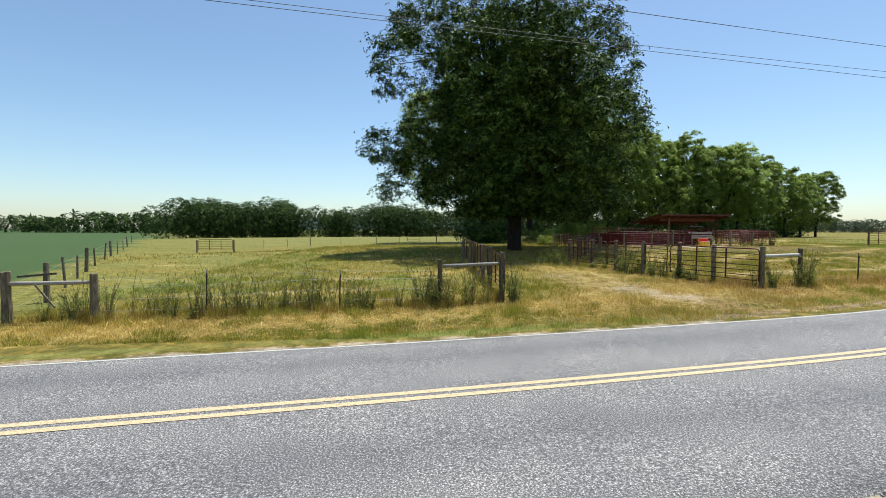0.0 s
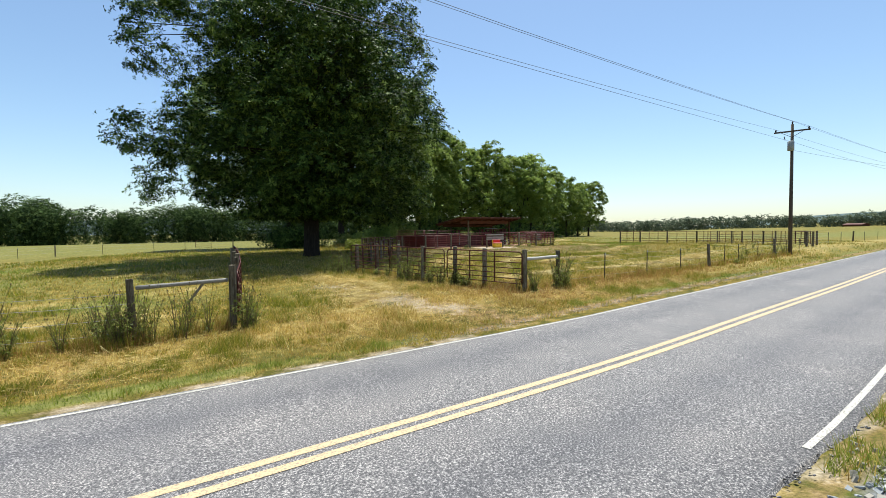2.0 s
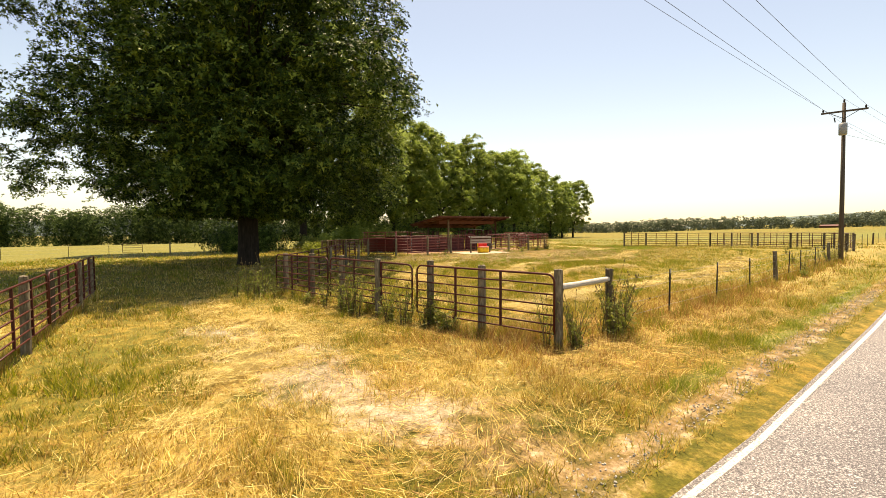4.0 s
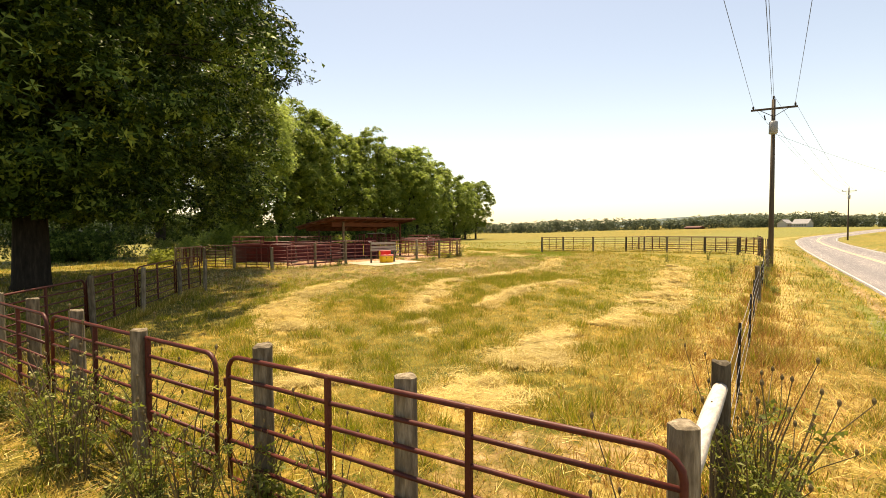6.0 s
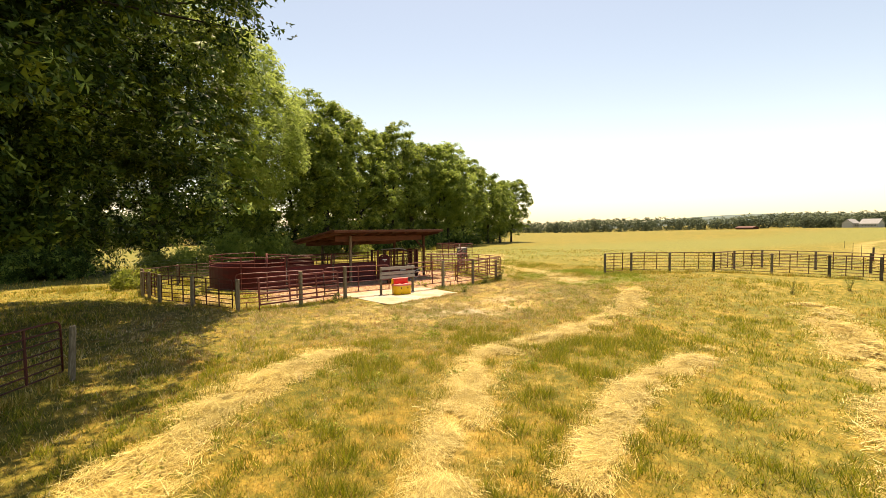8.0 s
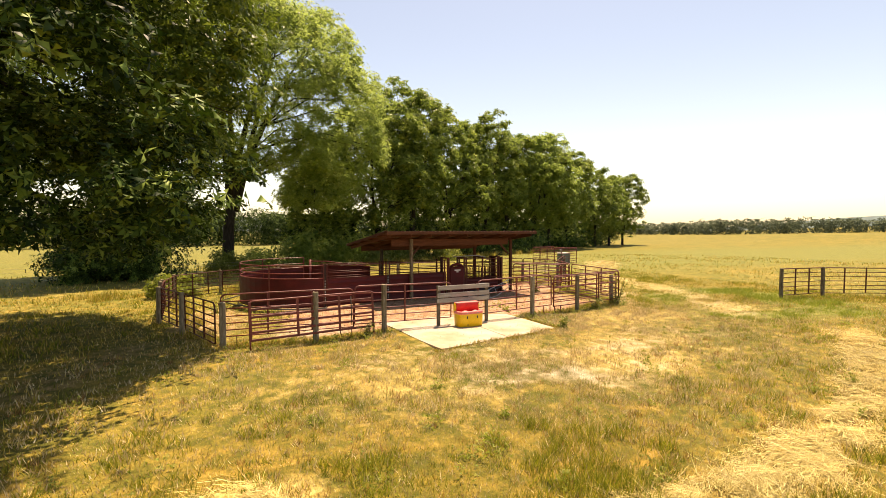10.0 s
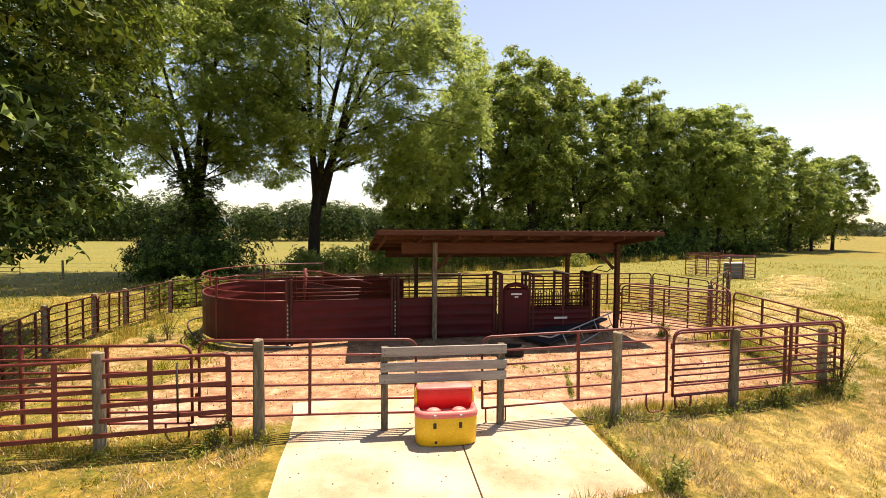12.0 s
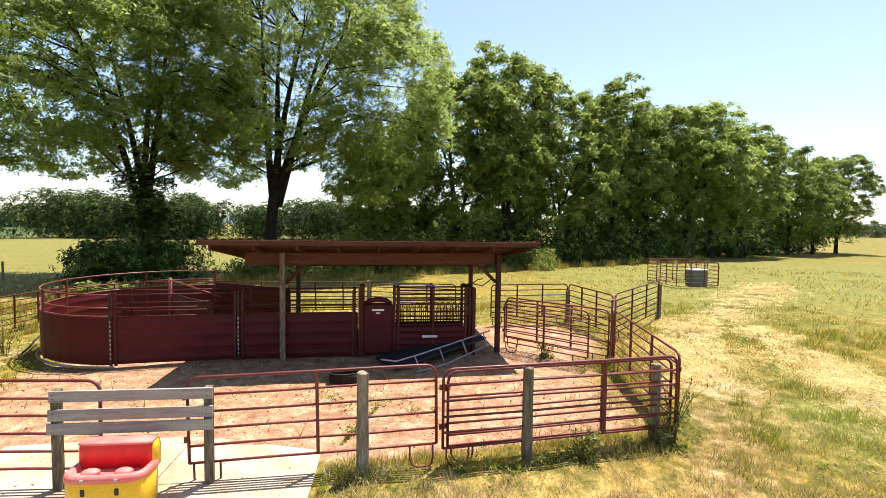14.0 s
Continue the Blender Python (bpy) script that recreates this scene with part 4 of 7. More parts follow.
part("tub", Form().grid([superring(0.91, 0.50, 0.0), superring(0.96, 0.56, 0.025), superring(0.98, 0.58, 0.25), superring(0.98, 0.58, 0.45), superring(0.96, 0.56, 0.47)]), YELLOW_PLASTIC, feeder, "bright yellow plastic tub", True)
part("rear_body", Form().grid([superring(0.98, 0.24, 0.45, 28, 5.0, 0.17), superring(0.975, 0.235, 0.70, 28, 5.0, 0.175), superring(0.95, 0.22, 0.78, 28, 5.0, 0.18), superring(0.90, 0.18, 0.795, 28, 5.0, 0.18)]), YELLOW_PLASTIC, feeder, "yellow rear body behind the red hood", True)
part("rim", Form().grid([superring(0.96, 0.56, 0.44), superring(1.00, 0.60, 0.455), superring(1.01, 0.61, 0.50), superring(0.98, 0.58, 0.54), superring(0.90, 0.50, 0.55), superring(0.84, 0.44, 0.53), superring(0.82, 0.42, 0.48)]), PALE_RED, feeder, "sun-bleached red rolled rim", True)
part("hood", Form().grid([superring(0.90, 0.22, 0.46, 28, 7.0, 0.14), superring(0.90, 0.22, 0.77, 28, 7.0, 0.145), superring(0.885, 0.205, 0.795, 28, 7.0, 0.145)]), RED_PLASTIC, feeder, "bright red upright hood", True)
part("hood_top", Form().grid([superring(0.91, 0.228, 0.788, 28, 7.0, 0.146), superring(0.925, 0.24, 0.802, 28, 7.0, 0.146), superring(0.915, 0.23, 0.82, 28, 7.0, 0.146), superring(0.86, 0.18, 0.828, 28, 7.0, 0.146)]), PALE_RED, feeder, "sun-bleached pink top of the hood", True)
for x in (-0.2, 0.2):
    dome = []
    for k in range(5):
        a = k * math.pi / 8
        dome.append([(x + 0.115 * math.cos(a) * math.cos(q), -0.12 + 0.085 * math.cos(a) * math.sin(q), 0.505 + 0.055 * math.sin(a)) for q in (2 * math.pi * j / 14 for j in range(14))])
    part("float_dome", Form().grid(dome), PALE_RED, feeder, "sun-bleached pink domed float", True)
    part("latch", Form().box((x, -0.285, 0.34), (0.05, 0.03, 0.09), 0.008), STEEL_DARK, feeder)
    part("bolt", Form().box((x, -0.308, 0.50), (0.045, 0.02, 0.035), 0.006), STEEL_RAW, feeder)
part("drain_plug", Form().tube([(-0.18, -0.27, 0.08), (-0.18, -0.295, 0.08)], 0.022, 8), BLACK_MAT, feeder)

# crowding tub: curved sheet steel with rails above
TC, TR = Vector((17.75, 44.70, 0.0)), 3.25


def tub_arc(a0, a1, r, n=26):
    return [(TC.x + r * math.cos(radians(a0 + (a1 - a0) * k / n)), TC.y + r * math.sin(radians(a0 + (a1 - a0) * k / n))) for k in range(n + 1)]


tub = thing("crowding_tub", Matrix.Identity(4), "curved dark red sheet-steel cattle crowding tub with rails", "cattle tub")


def sheet(pts, z0, z1, thick=0.03, ribs=4):
    """A standing sheet with shallow pressed ribs along its length."""
    f = Form()
    levels = []
    for k in range(ribs * 3 + 1):
        s = k / (ribs * 3)
        levels.append((z0 + (z1 - z0) * s, 0.014 if k % 3 == 1 else 0.0))
    rings = []
    for i, (x, y) in enumerate(pts):
        a, c = pts[max(i - 1, 0)], pts[min(i + 1, len(pts) - 1)]
        d = Vector((c[0] - a[0], c[1] - a[1])).normalized()
        n = Vector((d.y, -d.x))
        ring = [(x + n.x * (thick / 2 + b), y + n.y * (thick / 2 + b), z) for z, b in levels]
        ring += [(x - n.x * thick / 2, y - n.y * thick / 2, z) for z, b in reversed(levels)]
        rings.append(ring)
    return f.grid(rings)


ARC = tub_arc(-86, -270, TR)
part("curved_sheet", sheet(ARC, 0.06, 1.31), SHEET_RED, tub)
for z, r in ((1.33, 0.026), (1.56, 0.022), (1.90, 0.026)):
    part("rail", Form().tube([(x, y, z) for x, y in ARC], r, 6), RED_PAINT, tub, smooth=True)
for k in (0, 6, 13, 20, 26):
    x, y = ARC[k]
    part("upright", Form().box((x, y, 0.98), (0.06, 0.06, 1.92), 0.006), RED_PAINT, tub)
part("sweep_gate", sheet([(17.75, 44.75), (18.9, 43.6), (20.1, 42.7)], 0.25, 1.50), SHEET_RED, tub, "lighter red sweep gate inside the tub")
part("pivot_post", Form().tube([(17.75, 44.7, 0), (17.75, 44.7, 1.98)], 0.06, 10), RED_PAINT, tub, smooth=True)
part("sweep_rail", Form().tube([(17.75, 44.7, 1.9), (18.5, 43.9, 1.92), (20.3, 42.6, 1.70)], 0.024, 6), RED_PAINT, tub, smooth=True)
back_sheet = [(17.75, 47.95), (19.2, 47.2), (21.2, 46.3)]
part("back_sheet", sheet(back_sheet, 0.1, 1.45), SHEET_RED, tub)
# added pale tube that imitates the strip of sunlit ground below the sheet
footing = []
for x, y in tub_arc(-84, -200, TR + 0.10):
    footing.append((x, y, 0.02))
tagged(part("footing", Form().tube(footing, [0.035] * len(footing), 8), CONCRETE, smooth=True), "pale strip along the tub standing in for sunlit ground", "footing")
hose = [(x + 0.25 * math.sin(k * 0.5), y, 0.10 + 0.03 * math.sin(k)) for k, (x, y) in enumerate(tub_arc(-130, -215, TR + 0.55, 14))]
tagged(part("hose", Form().tube(hose, 0.028, 7), BLACK_MAT, smooth=True), "black rubber hose lying beside the tub", "hose")

# straight alley of sheet steel
ALLEY = [(18.02, 41.45), (21.05, 42.05), (24.22, 42.40)]
alley = thing("alley", Matrix.Identity(4), "straight dark red sheet-steel cattle alley", "cattle alley")
for a, c in zip(ALLEY[:-1], ALLEY[1:]):
    for gap in (0.0, 0.85):
        pa, pc = (a[0] - 0.12 * gap, a[1] + gap), (c[0] - 0.12 * gap, c[1] + gap)
        part("sheet_panel", sheet([pa, pc], 0.08, 1.30 if gap == 0 else 1.15), SHEET_RED, alley)
        for z in (1.32, 1.55, 1.90):
            part("rail", Form().tube([(*pa, z), (*pc, z)], 0.022, 6), DARK_PAINT, alley, smooth=True)
        for s in (0.03, 0.97):
            x, y = pa[0] + (pc[0] - pa[0]) * s, pa[1] + (pc[1] - pa[1]) * s
            part("upright", Form().box((x, y - 0.03, 1.0), (0.065, 0.05, 1.92), 0.006), DARK_PAINT, alley)
for x, y in ALLEY[:2]:
    strip_f = Form().box((x, y - 0.07, 1.0), (0.05, 0.012, 1.9))
    part("latch_strip", strip_f, STEEL_DARK, alley)
    for k in range(9):
        part("latch_plate", Form().box((x, y - 0.08, 0.25 + k * 0.12), (0.035, 0.008, 0.07), 0.002), STEEL_RAW, alley, "small pale latch plate")

# squeeze chute
chute = thing("squeeze_chute", pose(24.3, 42.35, 0.05, 0, 0, 5), "dark red cattle squeeze chute with barred sides", "squeeze chute")
part("cabinet", Form().box((0.52, -0.02, 0.82), (0.84, 0.16, 1.45), 0.05), SHEET_RED, chute, "tall rounded red cabinet door")
part("cabinet_hood", Form().tube([(0.16, -0.02, 1.52), (0.30, -0.02, 1.62), (0.52, -0.02, 1.66), (0.74, -0.02, 1.62), (0.88, -0.02, 1.52)], 0.07, 8), SHEET_RED, chute, smooth=True)
part("name_bar", Form().box((0.52, -0.105, 1.36), (0.34, 0.006, 0.05), 0.0), WHITE_PAINT, chute, "faded pale name bar")
part("name_bar", Form().box((2.0, -0.085, 0.58), (0.44, 0.006, 0.065), 0.0), WHITE_PAINT, chute, "faded pale name bar")
part("badge", Form().box((0.52, -0.105, 1.27), (0.12, 0.006, 0.05), 0.002), WHITE_PAINT, chute)
for depth in (0.0, 0.75):
    part("lower_panel", sheet([(1.0, depth), (3.1, depth)], 0.12, 0.85), SHEET_RED, chute, "dark red lower side panel")
    for k in range(11):
        x = 1.12 + k * 0.19
        part("drop_bar", Form().tube([(x - 0.06, depth, 0.85), (x - 0.06, depth, 1.36), (x - 0.03, depth, 1.42), (x + 0.03, depth, 1.42), (x + 0.06, depth, 1.36), (x + 0.06, depth, 0.85)], 0.013, 6), DARK_PAINT, chute, smooth=True)
    for z in (0.9, 1.15, 1.5, 1.68, 1.9):
        part("side_rail", Form().tube([(0.95, depth, z), (3.15, depth, z)], 0.026, 6), DARK_PAINT, chute, smooth=True)
    for x in (0.0, 0.07, 0.98, 1.10, 2.1, 3.05, 3.17):
        part("upright", Form().box((x, depth, 1.0), (0.07, 0.07, 2.0), 0.006), DARK_PAINT, chute)
for x in (0.03, 1.0, 2.1, 3.1):
    part("top_bar", Form().box((x, 0.37, 1.98), (0.07, 0.82, 0.07), 0.006), DARK_PAINT, chute)
part("head_gate", Form().box((3.28, 0.05, 1.0), (0.10, 0.30, 1.95), 0.01).box((3.28, 0.72, 1.0), (0.10, 0.30, 1.95), 0.01), DARK_PAINT, chute)
part("lever", Form().tube([(2.9, 0.1, 2.0), (3.15, -0.1, 2.12), (3.5, -0.15, 2.05), (3.75, -0.2, 2.25)], 0.018, 6), STEEL_DARK, chute, smooth=True)
part("lever", Form().tube([(3.2, 0.4, 1.95), (3.45, 0.3, 2.18), (3.6, 0.3, 2.2)], 0.018, 6), STEEL_DARK, chute, smooth=True)
part("hose_arm", Form().tube([(0.5, 0.3, 2.02), (1.2, 0.2, 2.06), (1.8, 0.1, 2.08), (2.3, 0.0, 1.98)], 0.03, 6), STEEL_RAW, chute, smooth=True)

# dark ramp with its pale rail frame lying in front of the chute
ramp_ob = thing("loading_ramp", pose(25.3, 40.6, 0.05, 0, 0, 36), "dark loading ramp with a bent pale pipe frame", "ramp")
part("deck", Form().box((1.9, 0.75, 0.28), (3.1, 1.15, 0.06), 0.01, R3(-0.12, 3, "Y")), BLACK_MAT, ramp_ob, "black rubber deck")
part("pipe_rail", Form().tube([(-0.2, 0.1, 0.45), (0.2, 0.0, 0.36), (0.9, 0.0, 0.42), (2.0, 0.0, 0.55), (3.4, 0.0, 0.72)], 0.022, 6), STEEL_RAW, ramp_ob, smooth=True)
part("pipe_rail", Form().tube([(0.7, -0.15, 0.03), (1.6, -0.15, 0.06), (2.6, -0.1, 0.22), (3.4, 0.0, 0.32)], 0.02, 6), STEEL_RAW, ramp_ob, smooth=True)
for k in range(4):
    x = 0.75 + k * 0.8
    part("rung", Form().tube([(x, 0.0, 0.40 + 0.09 * k), (x + 0.05, -0.08, 0.2 + 0.07 * k), (x + 0.08, -0.14, 0.04 + 0.08 * k)], 0.018, 6), STEEL_RAW, ramp_ob, smooth=True)
trough = thing("water_trough", pose(24.25, 40.25, 0.05, 0, 0, 5), "low rusty round metal trough in the shade", "trough")
part("bowl", Form().grid([[(0.36 * r * math.cos(a), 0.25 * r * math.sin(a), z) for a in (2 * math.pi * j / 18 for j in range(18))] for r, z in ((0.9, 0), (1.0, 0.05), (1.02, 0.24), (0.94, 0.24), (0.9, 0.08))]), BARK, trough, smooth=True)
part("lip", Form().tube([(0.37 * math.cos(a), 0.26 * math.sin(a), 0.245) for a in (2 * math.pi * j / 18 for j in range(18))], 0.012, 6, True), STEEL_DARK, trough, smooth=True)

# ---------------------------------------------------------------- shed
shed = thing("shed", pose(20.62, 40.62, 0.05, 0, 0, 8.0), "open cattle shed with a rusty red corrugated lean-to roof", "shed")
SW, SD, HF, HB = 8.75, 5.58, 3.37, 2.62
f = Form()
rings = []
nw = 174
for k in range(nw + 1):
    x = SW * k / nw
    w = 0.018 * math.cos(k * math.pi / 2)
    rings.append([(x, 0, HF + w), (x, SD, HB + w), (x, SD, HB + w - 0.006), (x, 0, HF + w - 0.006)])
part("roof", f.grid(rings), ROOF_METAL, shed, "rusty red corrugated roof")
for y in (0.08, 1.2, 2.4, 3.6, 4.8, 5.45):
    z = HF - (HF - HB) * y / SD - 0.07
    part("purlin", Form().box((SW / 2, y, z), (SW - 0.1, 0.05, 0.09), 0.004), SHED_WOOD, shed)
slope = math.atan2(HF - HB, SD)
for k in range(9):
    x = 0.25 + k * (SW - 0.5) / 8
    part("rafter", Form().box((x, SD / 2, (HF + HB) / 2 - 0.185), (0.05, SD - 0.15, 0.14), 0.004, R3(-slope, 3, "X")), SHED_WOOD, shed)
part("front_beam", Form().box((SW / 2 - 0.05, 1.32, 2.80), (SW - 1.7, 0.06, 0.34), 0.006), SHED_WOOD, shed, "wide brown timber front beam")
part("front_beam", Form().box((SW / 2 - 0.05, 1.46, 2.78), (SW - 1.8, 0.06, 0.30), 0.006), SHED_WOOD, shed)
part("rear_beam", Form().box((SW / 2, 4.85, 2.42), (SW - 1.2, 0.08, 0.26), 0.006), SHED_WOOD, shed)
for x, y, h in ((1.80, 1.25, 2.98), (7.95, 1.30, 2.95), (1.75, 4.85, 2.35), (7.95, 4.85, 2.35)):
    part("post", Form().box((x, y - 0.09, h / 2), (0.14, 0.14, h), 0.01), SHED_WOOD if x > 5 else POST_WOOD, shed)
part("knee_brace", Form().box((7.55, 1.35, 2.45), (1.0, 0.04, 0.10), 0.004, R3(0.78, 3, "Y")), SHED_WOOD, shed)
part("knee_brace", Form().box((2.2, 1.35, 2.45), (1.0, 0.04, 0.10), 0.004, R3(-0.78, 3, "Y")), SHED_WOOD, shed)
part("fascia", Form().box((SW / 2, -0.02, HF - 0.09), (SW, 0.03, 0.13), 0.004), SHED_WOOD, shed)
for s in (0.02, SW - 0.02):
    part("edge_trim", Form().box((s, SD / 2, (HF + HB) / 2 - 0.02), (0.03, SD, 0.12), 0.004, R3(-slope, 3, "X")), SHED_WOOD, shed)

# far cage and tank behind the pen
for a, c in (((41.8, 57.6), (44.8, 58.1)), ((41.8, 57.6), (41.5, 60.8)), ((44.8, 58.1), (44.4, 61.2)), ((41.5, 60.8), (44.4, 61.2))):
    run(a, c, RED_PAINT, 1.45, 6, 2, 0.1, False, "old red livestock panel of a small holding cage", group="cage panels")
for p, q in (((41.8, 57.6), (44.8, 58.1)), ((41.5, 60.8), (44.4, 61.2))):
    tagged(part("cage_bar", Form().tube([(*p, G(*p) + 1.62), (*q, G(*q) + 1.62)], 0.03, 6), RED_PAINT), "red steel bar along the cage top", "bar")
tank = thing("tank", pose(43.75, 58.75, G(43.75, 58.75), 0, 0, 9) @ Matrix.Diagonal((0.66, 0.66, 0.86, 1)), "green-grey metal tank with a white lid beside the cage", "tank")
part("body", Form().box((0, 0, 0.62), (1.7, 1.1, 1.15), 0.06), GREEN_TANK, tank)
part("lid", Form().box((0, 0, 1.23), (1.72, 1.12, 0.08), 0.03), WHITE_PAINT, tank, "dented white lid")
part("spout", Form().tube([(-0.8, -0.3, 1.3), (-0.9, -0.3, 1.62), (-1.1, -0.35, 1.66)], 0.10, 8), STEEL_RAW, tank, smooth=True)
for x in (-0.7, 0.7):
    part("skid", Form().box((x, 0, 0.03), (0.1, 1.1, 0.08), 0.01), STEEL_DARK, tank)

# pen in the middle distance beside the road fence
FP = [(38.36, 34.79), (41.3, 34.65), (44.3, 33.4), (46.6, 31.3), (47.9, 28.0), (48.4, 24.9), (48.6, 22.4), (47.2, 20.2)]
FQ = [(46.6, 31.3), (50.6, 31.6), (54.2, 31.0), (55.0, 27.6), (54.4, 24.2), (51.6, 21.6), (48.4, 20.8)]
for chain in (FP, FQ):
    for a, c in zip(chain[:-1], chain[1:]):
        run(a, c, DARK_PAINT, 1.25, 6, 2, 0.18, False, "dark tubular livestock panel of the roadside pen", group="roadside pen panels")
    for x, y in chain:
        post_at(x, y, G(x, y) + 1.46, 0.085)

# ---------------------------------------------------------------- poles and lines


def utility_pole(m, label):
    top = thing("utility_pole", m, label, "utility pole", "utility poles")
    part("pole", Form().tube([(0, 0, -0.5), (0, 0, 4), (0, 0, 10.85)], [0.16, 0.14, 0.105], 10), POLE_WOOD, top, smooth=True)
    part("crossarm", Form().box((0, -0.14, 10.25), (2.45, 0.09, 0.12), 0.008), POLE_WOOD, top)
    for s in (-1, 1):
        part("arm_brace", Form().tube([(s * 0.75, -0.16, 10.2), (0.0, -0.12, 9.75)], 0.02, 6), STEEL_DARK, top)
        part("insulator", Form().tube([(s * 1.1, -0.14, 10.31), (s * 1.1, -0.14, 10.38), (s * 1.1, -0.14, 10.46), (s * 1.1, -0.14, 10.52)], [0.03, 0.06, 0.055, 0.025], 8), STEEL_DARK, top, smooth=True)
    part("insulator", Form().tube([(0, 0, 10.85), (0, 0, 10.95), (0, 0, 11.05), (0, 0, 11.1)], [0.03, 0.06, 0.055, 0.02], 8), STEEL_DARK, top, smooth=True)
    part("transformer", Form().tube([(-0.05, -0.36, 8.62), (-0.05, -0.36, 8.66), (-0.05, -0.36, 9.36), (-0.05, -0.36, 9.42)], [0.2, 0.24, 0.24, 0.16], 14), GREY_TANK, top, "grey transformer can", True)
    part("bushing", Form().tube([(-0.05, -0.36, 9.4), (-0.05, -0.36, 9.7)], 0.035, 8), STEEL_DARK, top, smooth=True)
    part("cutout", Form().tube([(-0.45, -0.2, 9.55), (-0.52, -0.28, 9.85)], 0.035, 8), STEEL_DARK, top, smooth=True)
    return top


POLE_YAW = -65
pole = utility_pole(pose(40.02, 17.57, -0.4, 0, 0, POLE_YAW), "tall wooden utility pole with a crossarm and grey transformer")
copy_thing(pole, pose(132.0, 30.4, -0.2, 0, 0, POLE_YAW))
FAR_POLE = (-58.3, -9.62, -3.15, 0, 0, -75)
copy_thing(pole, pose(*FAR_POLE))
stub = part("pole_stub", Form().tube([(0, 0, -0.3), (0.1, 0, 4), (0.35, 0, 9.0)], [0.14, 0.12, 0.09], 8), POLE_WOOD, smooth=True)
stub.matrix_world = pose(150, 26.5, 0.0)
tagged(stub, "bare leaning wooden pole beside the road", "pole")


def wire(p, q, sag, n=20):
    pts = []
    for k in range(n + 1):
        s = k / n
        v = Vector(p).lerp(Vector(q), s)
        v.z -= 4 * sag * s * (1 - s)
        pts.append(v)
    ob = part("power_line", Form().tube(pts, 0.009, 4), WIRE)
    return tagged(ob, "thin overhead power line between poles", "power line", "power lines")


A1, A2, A3 = pose(40.02, 17.57, -0.4, 0, 0, POLE_YAW), pose(*FAR_POLE), pose(132.0, 30.4, -0.2, 0, 0, POLE_YAW)
for local, sag in (((-1.1, -0.14, 10.52), 0.68), ((1.1, -0.14, 10.52), 0.68), ((0, 0, 11.1), 0.68), ((0, -0.1, 9.38), 0.15)):
    v = Vector(local)
    wire(A1 @ v, A2 @ v, sag)
    wire(A1 @ v, A3 @ v, 1.2)
wire(A1 @ Vector((0, -0.12, 8.7)), (90, 8, 6.2), 1.0)

# ---------------------------------------------------------------- trees


def fan_mesh(name, c, nrm, size, rng, material, n=5):
    """Sprays of leaves: each a ragged fan of n blades round one centre, facing nrm."""
    m = len(c)
    nrm = nrm / (np.linalg.norm(nrm, axis=1)[:, None] + 1e-9)
    a = np.cross(nrm, rng.normal(size=(m, 3)))
    a /= np.linalg.norm(a, axis=1)[:, None] + 1e-9
    b = np.cross(nrm, a)
    size = np.broadcast_to(size, (m,)) * rng.uniform(0.7, 1.3, m)
    ang = 2 * math.pi * (np.arange(n)[None, :] + rng.uniform(-0.35, 0.35, (m, n))) / n
    v = np.empty((m, 1 + 2 * n, 3), np.float32)
    v[:, 0] = c
    for side, reach in ((-1, 1.0), (1, 0.66)):
        q = ang + side * rng.uniform(0.16, 0.34, (m, n))
        length = size[:, None] * rng.uniform(0.6, 1.2, (m, n)) * reach
        lift = size[:, None] * rng.uniform(-0.5, 0.22, (m, n))
        v[:, (1 if side < 0 else 2)::2] = c[:, None] + length[..., None] * (np.cos(q)[..., None] * a[:, None] + np.sin(q)[..., None] * b[:, None]) + lift[..., None] * nrm[:, None]
    base = (np.arange(m, dtype=np.int32) * (1 + 2 * n))[:, None, None]
    k = np.arange(n, dtype=np.int32)
    tri = base + np.stack([np.zeros(n, np.int32), 1 + 2 * k, 2 + 2 * k], 1)[None]
    me = bpy.data.meshes.new(name)
    me.vertices.add(m * (1 + 2 * n))
    me.vertices.foreach_set("co", v.ravel())
    me.loops.add(m * n * 3)
    me.loops.foreach_set("vertex_index", tri.astype(np.int32).ravel())
    me.polygons.add(m * n)
    me.polygons.foreach_set("loop_start", np.arange(0, m * n * 3, 3, dtype=np.int32))
    me.update(calc_edges=True)
    me.materials.append(material)
    return me


def crown_clumps(rng, n, lobes, low_cut):
    """Clump centres over the skins of rounded boughs, and the way each faces; few lie deep inside the crown."""
    c, k = np.array([q for q, _ in lobes], float), np.array([q for _, q in lobes], float)
    area = (k[:, 0] * k[:, 1] * k[:, 2]) ** (2 / 3)
    pick = rng.choice(len(lobes), n * 4, p=area / area.sum())
    d = rng.normal(size=(n * 4, 3))
    d[:, 2] += 0.25
    d /= np.linalg.norm(d, axis=1)[:, None]
    p = c[pick] + d * k[pick] * rng.uniform(0.72, 1.0, (n * 4, 1))
    deep = np.zeros(len(p))
    for q, r in zip(c, k):
        deep = np.maximum(deep, 1 - np.linalg.norm((p - q) / r, axis=1))
    keep = (p[:, 2] > low_cut) & (rng.random(len(p)) < np.clip(1.25 - 3.2 * deep, 0.10, 1.0))
    return p[keep][:n], d[keep][:n]


